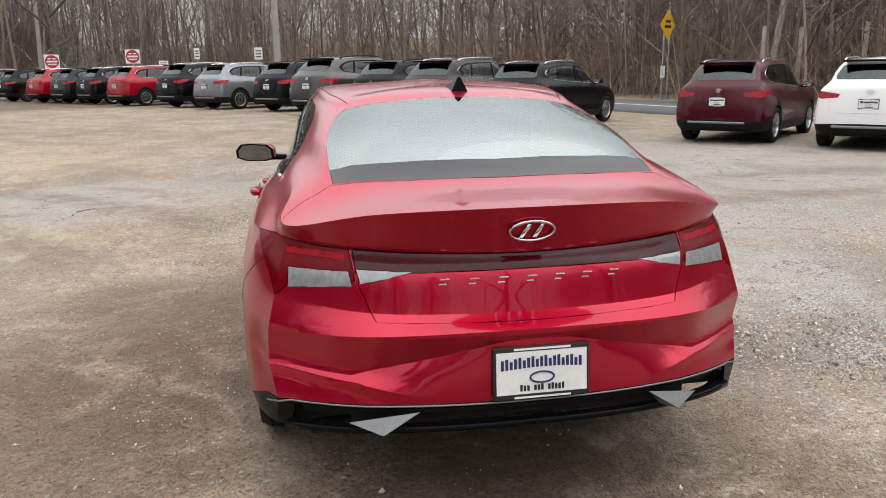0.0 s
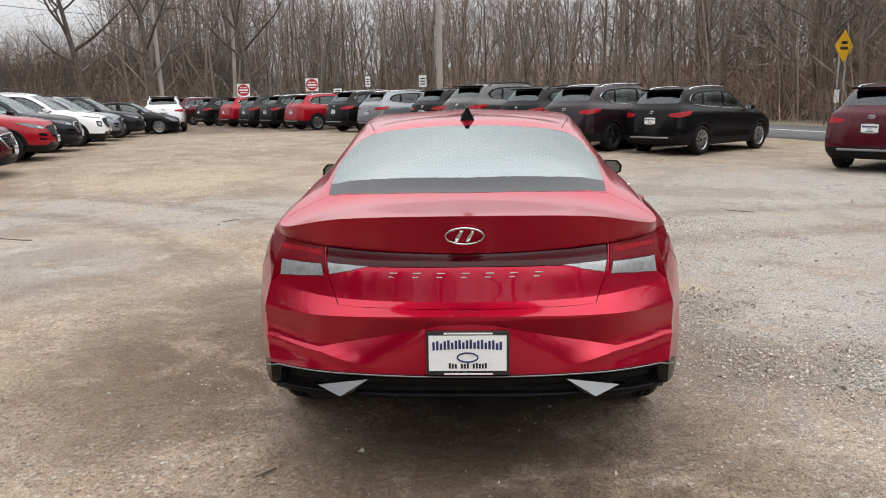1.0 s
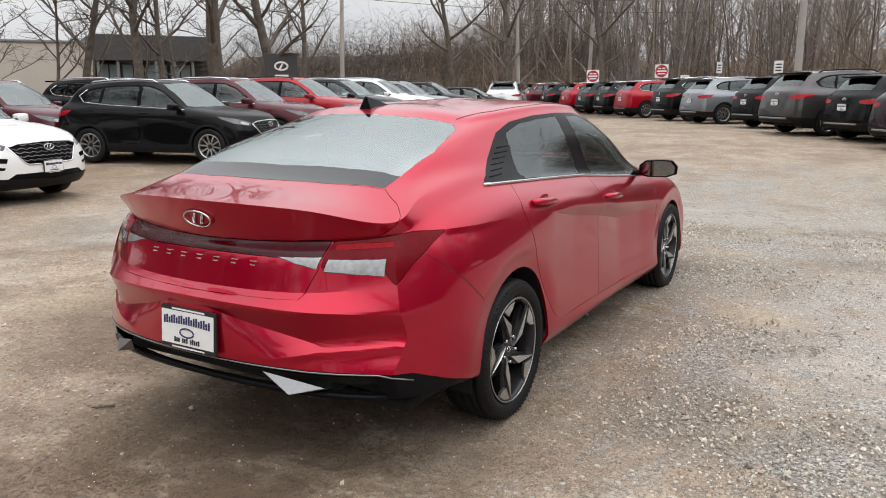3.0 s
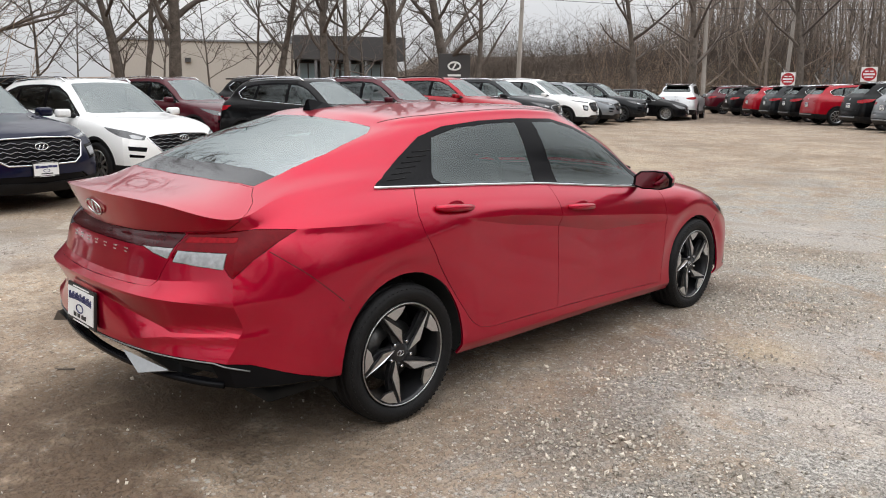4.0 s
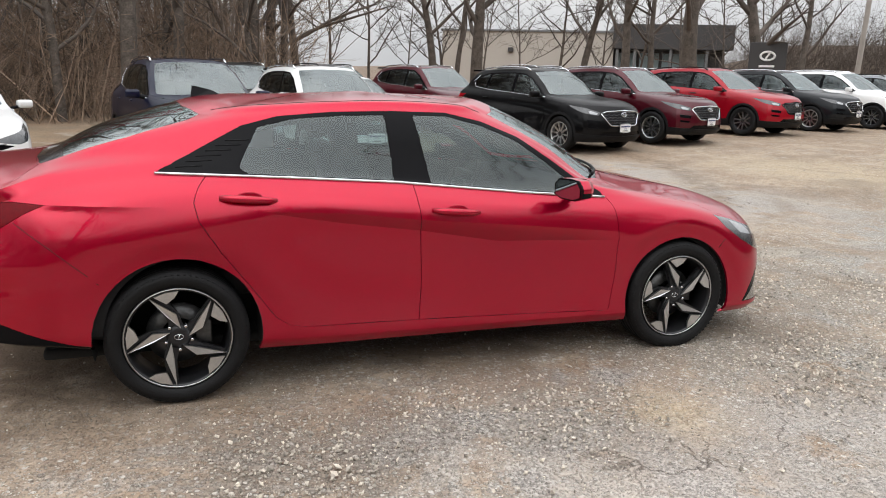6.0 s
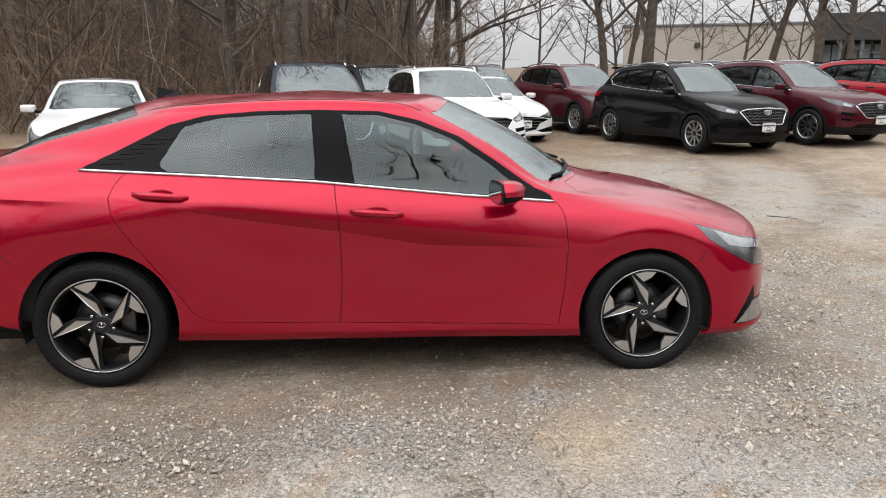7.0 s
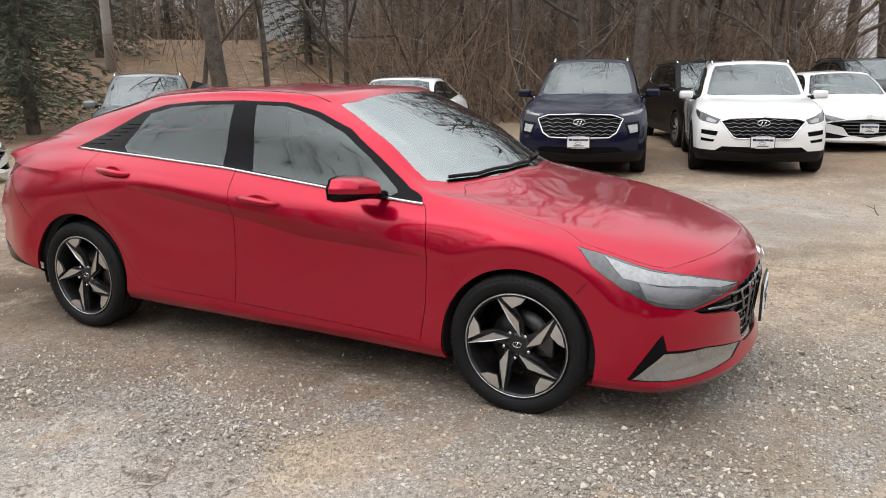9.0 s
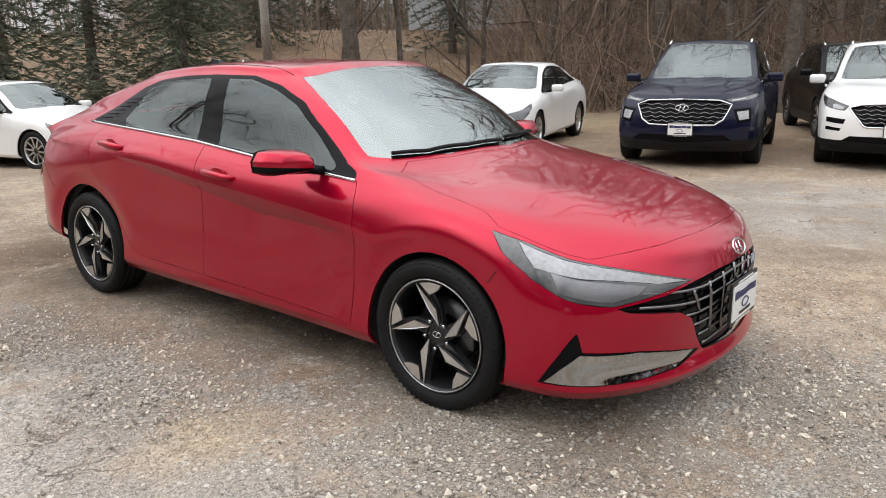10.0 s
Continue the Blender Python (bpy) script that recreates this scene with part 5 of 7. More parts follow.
def small_sedan(label, coat):
    """A plainer four-door sedan of the same pattern as the red one."""
    car = tagged(new("parked_sedan"), label, "car", "parked cars")
    sh = Shell(sedan_rows(), 4, 3, creases=SEDAN_CREASES)
    belt = "S.40,.927 S-.05,.972 S-.31,.998 S-.80,1.03 S-1.20,1.052"
    sh.region("front_door", "S-.225,.992 S-.20,.76 S-.21,.305 S.895,.262 S.935,.67 S.885,.885 S.40,.927", .12)
    sh.region("rear_door", "S-.225,.992 S-.20,.76 S-.21,.305 S-.86,.34 S-1.05,.56 S-1.25,.86 S-1.20,1.052 S-.80,1.03", .12)
    sh.region("daylight", "S-1.42,1.062 S-1.22,1.165 S-1.03,1.262 S-.86,1.305 S-.3,1.334 S0,1.327 S.20,1.283 S.40,1.205 S.60,1.075 S.872,.889 " + belt, .12)
    sh.region("rear_glass", "S-1.015,1.05 S-1.03,1.13 S-.955,1.255 S-.335,1.314 S-.315,1.006", .12)
    sh.region("front_glass", "S-.125,.987 S-.185,1.313 S.19,1.262 S.37,1.19 S.55,1.072 S.70,.910", .12)
    sh.region("hood", "T0,1.165 T.38,1.095 T.60,.965 S.93,.87 S1.30,.815 S1.62,.765 F.70,.672 F.30,.708 F-.02,.715 T-.02,1.165", .12)
    sh.region("windscreen", "T-.02,1.135 T0,1.135 T.38,1.065 T.60,.935 T.672,.83 T.535,.27 T.28,.385 T0,.415 T-.02,.415", .12)
    sh.region("backlight", "T-.02,-1.315 T0,-1.315 T.485,-1.215 T.585,-1.55 T.575,-1.90 T.35,-1.945 T-.02,-1.96", .12)
    sh.region("tail_lamp", "R.40,.93 R.715,.968 S-1.89,.952 S-2.145,.79 R.755,.83 R.40,.85", .12)
    sh.region("headlamp", "S1.60,.765 S1.76,.725 F.715,.665 F.37,.566 F.71,.516 S1.93,.548 S1.68,.69", .12)
    sh.region("grille", "F-.02,.585 F.37,.557 F.66,.50 F.40,.43 F.30,.30 F-.02,.250", .12)
    sh.region("intake", "S1.845,.232 S1.97,.43 S1.985,.355 F.62,.335 F.30,.275 F.45,.238", .12)
    sh.circle("arch", 1.36, 0.312, 0.356)
    sh.circle("arch", -1.36, 0.317, 0.358)
    sh.cut()
    P = raw_part
    P("body", sh.panel("skin"), coat, car)
    P("hood", sh.panel("hood"), coat, car)
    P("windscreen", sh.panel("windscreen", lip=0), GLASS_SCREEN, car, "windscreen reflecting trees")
    P("rear_window", sh.panel("backlight", lip=0), GLASS_DARK, car)
    grille = P("grille", sh.panel("grille", offset=-.02), GLOSS, car, "dark grille")
    for z, w in ((.53, .56), (.47, .42), (.41, .36), (.35, .31), (.29, .27)):
        bm = bmesh.new()
        tube(bm, [tuple(sh.at(*sh.find("F", abs(x), z))[0] * (1 if x >= 0 else -1, 1, 1)) for x in np.linspace(-w, w, 11)], .007, 4)
        part("grille_bar", bm, SATIN, grille, "silver grille bar")
    for side in ("right", "left"):
        s = 1 if side == "right" else -1
        P("front_door", sh.panel("front_door", side), coat, car)
        P("rear_door", sh.panel("rear_door", side), coat, car)
        P("window_trim", sh.panel("daylight", side, gap=0), GLOSS, car, "black window frame")
        P("front_side_window", sh.panel("front_glass", side, gap=.001, lip=.004), GLASS_SIDE, car)
        P("rear_side_window", sh.panel("rear_glass", side, gap=.001, lip=.004), GLASS_SIDE, car)
        P("headlamp", sh.panel("headlamp", side), LAMP_SMOKE, car, "slim headlamp")
        P("tail_lamp", sh.panel("tail_lamp", side), TAIL_RED, car, "red tail lamp")
        P("side_intake", sh.panel("intake", side), GLOSS, car, "black side intake")
        c = Matrix.Translation((s * .975, .60, .97)) @ Matrix.Rotation(s * -.2, 4, "Z")
        part("door_mirror", block(-.10, .10, -.08, .08, -.055, .06, bevel=.04, m=c), coat, car)
        bm = bmesh.new()
        tube(bm, [(s * .80, .68, .915), (s * .93, .60, .94)], .022, 6)
        part("mirror_foot", bm, GLOSS, car)
        bm = bmesh.new()
        tube(bm, [(p.x * s, p.y, p.z) for p in sh.line("S-1.425,1.060 S-.80,1.027 S-.05,.969 S.875,.886", .2, .003)], .0075, 5)
        part("belt_moulding", bm, CHROME, car, "chrome strip under the windows")
        for y in (1.36, -1.36):
            wheel(car, (s * .785, y, .317), .317, .215, .222, s, "ten", low=True)
    emblem(car, Matrix.Translation((0, 2.262, .632)) @ Matrix.Rotation(math.pi, 4, "Z") @ Matrix.Rotation(radians(-32), 4, "X"), .125)
    plate(car, Matrix.Translation((0, 2.300, .420)) @ Matrix.Rotation(math.pi, 4, "Z"), label="white dealer plate")
    P("inner_shell", sh.panel("skin front_door rear_door hood headlamp grille intake tail_lamp", gap=0, lip=0, shrink=True), UNDER, car, "dark inside of the body")
    part("floor_pan", block(-.80, .80, -2.1, 2.0, .20, .25, bevel=.02), UNDER, car)
    part("dashboard", block(-.66, .66, .62, .98, .70, .93, bevel=.05), CABIN, car, "black dashboard")
    seat(car, .36, -.05, .42)
    seat(car, -.36, -.05, .42)
    seat(car, 0, -.92, .42, 1.24, bench=True)
    arch_liner(car, 1.36, .312, .362)
    arch_liner(car, -1.36, .317, .364)
    return car


def parked(proto, x, y, heading, label, coat=None):
    """A copy of a car, set on the ground in another paint."""
    m = pose(x, y, ground_z(x, y), 0, 0, heading)
    ob = copy_thing(proto, m)
    if coat is not None:
        own = proto["coat"]
        for o in ob.children_recursive:
            if o.type == "MESH" and o.data.materials and o.data.materials[0] and o.data.materials[0].name == own:
                o.material_slots[0].link = "OBJECT"
                o.material_slots[0].material = coat
    return tagged(ob, label)


def proto_of(ob, coat, x, y, heading):
    ob["coat"] = coat.name
    ob.matrix_basis = pose(x, y, ground_z(x, y), 0, 0, heading)
    return ob


# the row that faces the camera, along the west side
compact = proto_of(suv("white compact suv with black mesh grille and bright roof rails", WHITE_PAINT), WHITE_PAINT, -9.7, 1.38, -79)
large = proto_of(suv("dark navy blue suv with wide chrome-edged grille", NAVY_PAINT, 1.02, 1.065, 1.035, "split", tall=True), NAVY_PAINT, -8.8, -1.0, -78)
parked(compact, -10.6, 6.45, -73, "black compact suv with chrome-framed grille", BLACK_PAINT)
parked(compact, -11.3, 9.0, -70, "maroon compact suv with chrome-framed grille", MAROON_PAINT)
plain = proto_of(suv("bright red compact suv with dark grille", BRIGHT_RED, 1.01, 1.03, 1.0, "split", True, False), BRIGHT_RED, -12.4, 12.4, -70)
parked(compact, -13.4, 15.6, -70, "dark slate grey suv in a row of cars", SLATE_PAINT)
parked(large, -14.3, 18.8, -70, "white suv with silver grille bars", WHITE_PAINT)
parked(plain, -15.2, 21.9, -70, "silver grey suv with clear headlamps", PALE_PAINT)
parked(plain, -15.8, 25.0, -70, "dark grey suv behind the silver ones", SLATE_PAINT)
sedan_b = proto_of(small_sedan("white sedan with chrome window line, dark roof reflection", WHITE_PAINT), WHITE_PAINT, -8.5, -4.4, -75)
parked(sedan_b, -2.7, -11.0, 17, "white sedan parked on dry grass edge")
parked(sedan_b, -13.6, 2.7, -75, "white sedan with wide chrome grille")
parked(sedan_b, -15.6, 28.3, -66, "black low sedan at the end of the row", BLACK_PAINT)
# second row behind
parked(compact, -14.8, 5.3, -72, "dark maroon suv in the second row", MAROON_PAINT)
parked(large, -13.4, 0.2, -66, "black suv standing between two front cars", BLACK_PAINT)
parked(plain, -18.4, 3.4, -70, "dark grey suv in the second row", SLATE_PAINT)
parked(compact, -16.2, 9.4, -70, "black suv in the second row", BLACK_PAINT)
parked(plain, -16.8, 12.6, -70, "white suv in the second row", WHITE_PAINT)
parked(large, -18.0, 16.0, -70, "grey suv in the second row", GREY_PAINT)
parked(large, -7.0, -9.2, -46, "silver grey suv with bright roof edges", PALE_PAINT)
# the long row that shows its tails, along the road
ROW = [
    (compact, 5.95, 15.2, "black compact suv with red tail lamps", BLACK_PAINT),
    (large, 4.05, 16.35, "purple-brown large suv with chrome window line", BROWN_PAINT),
    (plain, 2.87, 18.4, "black suv with slim tail lamps", BLACK_PAINT),
    (plain, -.14, 22.9, "black suv beside the minivan", BLACK_PAINT),
    (compact, -2.5, 25.6, "pale grey crossover with bright wheels", PALE_PAINT),
    (large, -4.1, 27.9, "black suv with chrome tail trim", BLACK_PAINT),
    (compact, -6.75, 30.9, "bright red suv in the long row", BRIGHT_RED),
    (compact, -8.7, 33.6, "black suv in the long row", BLACK_PAINT),
    (plain, -10.3, 35.5, "black suv in the long row", SLATE_PAINT),
    (compact, -12.1, 37.5, "red suv in the long row", BRIGHT_RED),
    (plain, -14.4, 40.2, "black crossover in the long row", BLACK_PAINT),
    (large, -17.0, 43.0, "dark red suv at the far end", MAROON_PAINT),
    (compact, 8.93, 10.70, "maroon compact suv with silver skid plate", MAROON_PAINT),
    (compact, 10.55, 8.60, "white compact suv seen from its tail", WHITE_PAINT),
]
for p, x, y, label, coat in ROW:
    parked(p, x, y, -48.5, label, coat)
proto_of(suv("taupe grey minivan with dark side glass", TAUPE_PAINT, 1.06, 1.13, 1.06, "six", True, False), TAUPE_PAINT, 1.3, 20.1, -48.5)
parked(large, -15.2, 31.8, 20, "silver suv seen from behind", SILVER_PAINT)


# ---- trees ----
def branch(vs, fs, p, d, length, r0, r1, sides, segs, rng, wander, lift):
    """One tapered limb; gives its points."""
    pts, rad = [p.copy()], [r0]
    for i in range(segs):
        d = (d + Vector((rng.uniform(-1, 1), rng.uniform(-1, 1), rng.uniform(-1, 1) + lift)) * wander).normalized()
        pts.append(pts[-1] + d * (length / segs))
        rad.append(r0 + (r1 - r0) * (i + 1) / segs)
    base = len(vs)
    side = d.orthogonal().normalized()
    for i, (q, r) in enumerate(zip(pts, rad)):
        ax = (pts[min(i + 1, segs)] - pts[max(i - 1, 0)]).normalized()
        side = (side - ax * side.dot(ax)).normalized()
        up = ax.cross(side)
        for k in range(sides):
            a = 2 * math.pi * k / sides
            vs.append(tuple(q + r * (math.cos(a) * side + math.sin(a) * up)))
    for i in range(segs):
        for k in range(sides):
            a, b = base + i * sides + k, base + i * sides + (k + 1) % sides
            fs.append((a, b, b + sides, a + sides))
    return pts, rad


def tree_data(seed, height, girth, limbs=9, subs=5, twigs=4, lean=0.0, first=0.35, spread=0.85, fine=True):
    """A bare tree: trunk, limbs, branches and twigs. Returns its trunk and its crown as (vertices, faces)."""
    rng = random.Random(seed)
    tv, tf, cv, cf = [], [], [], []
    pts, rad = branch(tv, tf, Vector((0, 0, -0.25)), Vector((lean, rng.uniform(-.05, .05), 1)).normalized(), height * .82, girth * .72, girth * .16, 8 if fine else 5, 9, rng, .07, .10)
    for k in range(limbs):
        f = first + (1 - first) * (k + rng.random()) / limbs
        i = min(int(f * 9), 8)
        p = pts[i].lerp(pts[i + 1], f * 9 - i)
        a = k * 2.4 + rng.uniform(-.6, .6)
        d = Vector((math.cos(a) * spread, math.sin(a) * spread, rng.uniform(.35, 1.1))).normalized()
        L = height * rng.uniform(.24, .42) * (1.15 - .6 * f)
        lp, lr = branch(cv, cf, p, d, L, rad[i] * rng.uniform(.42, .66), .030 if fine else .018, 5 if fine else 3, 5, rng, .22, .25)
        for j in range(subs):
            g = .25 + .75 * (j + rng.random()) / subs
            q = min(int(g * 5), 4)
            sp = lp[q].lerp(lp[q + 1], g * 5 - q)
            sd = Vector((rng.uniform(-1, 1), rng.uniform(-1, 1), rng.uniform(-.25, .9))).normalized()
            bp, br = branch(cv, cf, sp, (sd + d * .5).normalized(), L * rng.uniform(.28, .5), max(lr[q] * .55, .020 if fine else .014), .009, 3, 3 if fine else 2, rng, .3, .15)
            for w in range(twigs):
                tp = bp[rng.randint(1, len(bp) - 1)]
                td = Vector((rng.uniform(-1, 1), rng.uniform(-1, 1), rng.uniform(-.3, .9))).normalized()
                branch(cv, cf, tp, td, L * rng.uniform(.12, .26), .011, .005, 3, 2 if fine else 1, rng, .3, .1)
    return (tv, tf), (cv, cf)


def mesh_of(name, data, material):
    me = bpy.data.meshes.new(name)
    me.from_pydata(data[0], [], data[1])
    me.materials.append(material)
    me.polygons.foreach_set("use_smooth", [True] * len(me.polygons))
    return me


BARK = surface("bark", (0.098, 0.080, 0.066), 0.9, vary=0.75, scale=4.0, bump=1.0, grain=22)
TWIG = surface("twigs", (0.200, 0.162, 0.135), 0.9, vary=0.3, scale=1.2, island=0.5)
LIMB = surface("limbs", (0.092, 0.075, 0.063), 0.9, vary=0.4, scale=3.0, island=0.25)
BANK_BRUSH = surface("bank_brush", (0.105, 0.082, 0.066), 0.9, vary=0.3, scale=0.6, island=0.5)
BRUSH = surface("dry_brush", (0.225, 0.160, 0.115), 0.9, vary=0.4, scale=0.6, island=0.7)
PALE_BARK = surface("pale_bark", (0.30, 0.27, 0.23), 0.85, vary=0.3, scale=3.0, bump=0.4, grain=20)


def bare_tree(x, y, seed, height, girth, label, lean=0.0, turn=0.0, **more):
    trunk, crown = tree_data(seed, height, girth, lean=lean, **more)
    t = tagged(new("bare_tree"), label, "tree", "bare trees")
    t.matrix_basis = pose(x, y, ground_z(x, y), 0, 0, turn)
    link("trunk", mesh_of("trunk", trunk, BARK), None, t)
    link("crown", mesh_of("crown", crown, LIMB), None, t, "leafless branches and twigs")
    return t


BIG = [
    (-33.8, 3.6, 15, .42, .16), (-33.4, 4.9, 14, .30, -.10), (-38.2, 13.6, 15, .36, -.05), (-37.9, 14.6, 14, .24, .02), (-32.6, 13.9, 14, .50, -.06),
    (-37.1, 22.5, 15, .34, .0), (-32.2, 22.5, 15, .40, .02), (-33.0, 24.8, 14, .30, .03), (-25.3, 21.6, 15, .62, .22), (-26.1, 26.6, 14, .50, -.08), (-27.9, 30.5, 13, .28, .05),
    (-21.7, 45.4, 15, .42, .0), (-27.6, 48.0, 15, .40, .03), (-17.0, 52.0, 16, .38, -.03),
]
for k, (x, y, h, g, lean) in enumerate(BIG):
    bare_tree(x, y, 40 + k, h, g, "large leafless tree with dark furrowed trunk", lean, 37 * k, limbs=11, subs=6, twigs=5, first=.25)
for k in range(13):
    far, way_to = 43 + 4 * ((k * 7) % 5), radians(45 + 3.1 * k)
    bare_tree(-far * math.sin(way_to), far * math.cos(way_to), 60 + k, 9 + (k * 5) % 4, .11 + .03 * (k % 3), "slim leafless tree before the long building", .03 * (k % 3 - 1), 71 * k, limbs=13, subs=6, twigs=5, first=.22, spread=1.0)
NEAR = [
    (-19.5, -10.2, .18), (-23.8, -10.2, .22), (-22.8, -6.3, .20), (-25.1, -5.3, .40), (-29.3, -4.0, .25), (-25.5, -1.5, .30), (-25.5, .9, .22), (-22.5, 1.6, .34), (-27.4, 3.2, .30),
    (-13.5, -14.2, .14), (-13.3, -12.9, .42), (-14.8, -12.7, .16), (-19.3, -13.4, .12), (-19.6, -12.9, .18), (-20.5, -6.6, .42), (-19.3, -4.1, .24), (-18.6, -2.3, .40), (-20.5, -1.0, .30), (-21.2, 1.4, .18),
]
for k, (x, y, g) in enumerate(NEAR):
    bare_tree(x, y, 80 + k, 21 if g > .38 else 14 + 4 * ((k * 7) % 5) / 4, g * .85, "leafless woodland tree beside the lot", .05 * ((k % 5) - 2), 53 * k, limbs=18 if g > .38 else 12, subs=5, twigs=3, first=.36 if g > .38 else .14, spread=1.15 if g > .38 else .85)


# the woods behind, joined with an added belt out of view to the east
def gather(parts):
    """Joins (array of vertices, array of quads, matrix) into one mesh's arrays."""
    V, F, n = [], [], 0
    for v, f, m in parts:
        a = np.array(m)
        V.append(v @ a[:3, :3].T + a[:3, 3])
        F.append(f + n)
        n += len(v)
    return np.concatenate(V), np.concatenate(F)


def quad_mesh(name, V, F, material):
    me = bpy.data.meshes.new(name)
    me.vertices.add(len(V))
    me.vertices.foreach_set("co", V.astype(np.float32).ravel())
    me.loops.add(F.size)
    me.loops.foreach_set("vertex_index", F.astype(np.int32).ravel())
    me.polygons.add(len(F))
    me.polygons.foreach_set("loop_start", np.arange(0, F.size, F.shape[1], dtype=np.int32))
    me.polygons.foreach_set("use_smooth", np.ones(len(F), bool))
    me.update(calc_edges=True)
    me.materials.append(material)
    return me


KINDS = []
for k in range(7):
    (tv, tf), (cv, cf) = tree_data(200 + k, 12 + k % 4, .075 + .035 * (k % 4), limbs=9, subs=5, twigs=3, first=.12, lean=.05 * (k % 3 - 1), spread=.8, fine=False)
    KINDS.append((np.array(tv + cv), np.array(tf + [tuple(i + len(tv) for i in f) for f in cf])))
FAR = []
for k in range(7):
    (tv, tf), (cv, cf) = tree_data(230 + k, 12 + k % 4, .10 + .03 * (k % 4), limbs=7, subs=4, twigs=1, first=.12, lean=.05 * (k % 3 - 1), spread=.75, fine=False)
    FAR.append((np.array(tv + cv), np.array(tf + [tuple(i + len(tv) for i in f) for f in cf])))
rng = random.Random(5)
ALONG, ACROSS = Vector((-.58, .81)), Vector((.81, .58))


def wood_places(count, near, far, az0, az1, keep):
    out = []
    while len(out) < count:
        a, d = radians(rng.uniform(az0, az1)), math.sqrt(rng.uniform(near * near, far * far))
        x, y = -d * math.sin(a), d * math.cos(a)
        if keep(x, y):
            out.append((x, y))
    return out


def behind_road(x, y):
    return .81 * x + .58 * y > 29


def west_woods(x, y):
    return x < -22 and y < 2 and -.7 * x - .7 * y < 75


places = wood_places(330, 34, 66, -62, 30, behind_road) + wood_places(420, 60, 112, -62, 34, lambda x, y: .81 * x + .58 * y > 40)
places += wood_places(270, 56, 105, -2, 27, lambda x, y: .81 * x + .58 * y < 42 and -.58 * x + .81 * y > 54)
# from azimuth 165 up: unseen trees, added to darken the flank's reflections
places += wood_places(160, 23, 52, 84, 121, west_woods) + wood_places(60, 36, 62, 121, 150, west_woods) + wood_places(90, 50, 80, 118, 160, lambda x, y: True) + wood_places(220, 26, 46, 195, 335, lambda x, y: x > 14)
places += wood_places(60, 42, 75, 165, 290, lambda x, y: True) + wood_places(130, 30, 50, 195, 300, lambda x, y: x > 14)
V, F = gather([(*(KINDS if math.hypot(x, y) < 52 else FAR)[rng.randrange(7)], Matrix.Translation((x, y, ground_z(x, y))) @ Matrix.Rotation(rng.uniform(0, 6.28), 4, "Z") @ Matrix.Scale(rng.uniform(.75, 1.25), 4)) for x, y in places])
tagged(link("woods", quad_mesh("woods", V, F, TWIG)), "dense leafless brown woods behind the lot, with an added unseen belt to the east", "woods", kind="stuff")
# thicket of thin stems under the trees
stems = wood_places(4200, 34, 70, -62, 30, behind_road) + wood_places(4000, 19, 46, 82, 122, lambda x, y: x < -17 and y < 3) + wood_places(420, 24, 60, 122, 165, lambda x, y: x < -14) + wood_places(1300, 54, 100, 0, 34, lambda x, y: .81 * x + .58 * y < 40 and -.58 * x + .81 * y > 53)
# the 2200 eastern stems stay unseen; they are added to dim the paint's reflections
stems += wood_places(1500, 44, 66, 118, 152, lambda x, y: True) + wood_places(2200, 26, 44, 195, 335, lambda x, y: x > 14)


def brush(name, places, material, label):
    """A tangle of thin crooked stems at the places given, joined into one mesh."""
    sv, sf = [], []
    for x, y in places:
        z = ground_z(x, y)
        h = rng.choice((1.0, 1.6, 2.4, 3.4, 5.0)) * rng.uniform(.7, 1.3)
        far = math.hypot(x, y) > 33
        for w in range(2):
            q = Vector((x + rng.uniform(-.6, .6), y + rng.uniform(-.6, .6), z - .1))
            got, _ = branch(sv, sf, q, Vector((rng.uniform(-.7, .7), rng.uniform(-.7, .7), 1)).normalized(), h * rng.uniform(.6, 1.1), (.010 if far else .006) + .004 * h, .005, 3, 2, rng, .42, .15)
            for k in range(3):
                branch(sv, sf, got[rng.randint(1, 2)], Vector((rng.uniform(-1, 1), rng.uniform(-1, 1), rng.uniform(-.3, .9))).normalized(), h * rng.uniform(.25, .55), .011 if far else .007, .004, 3, 1, rng, .3, .2)
    return tagged(link(name, quad_mesh(name, np.array(sv), np.array(sf), material)), label, "brush", kind="stuff")


brush("thicket", stems, BRUSH, "tangled dry brown brush under the trees and in the added unseen east belt")
brush("bank_brush", wood_places(2600, 64, 80, 17, 49, lambda x, y: True), BANK_BRUSH, "dark overgrown brush along the far bank")


# ---- evergreens ----
NEEDLE = surface("needles", (0.100, 0.112, 0.075), 0.9, vary=0.55, scale=1.8)


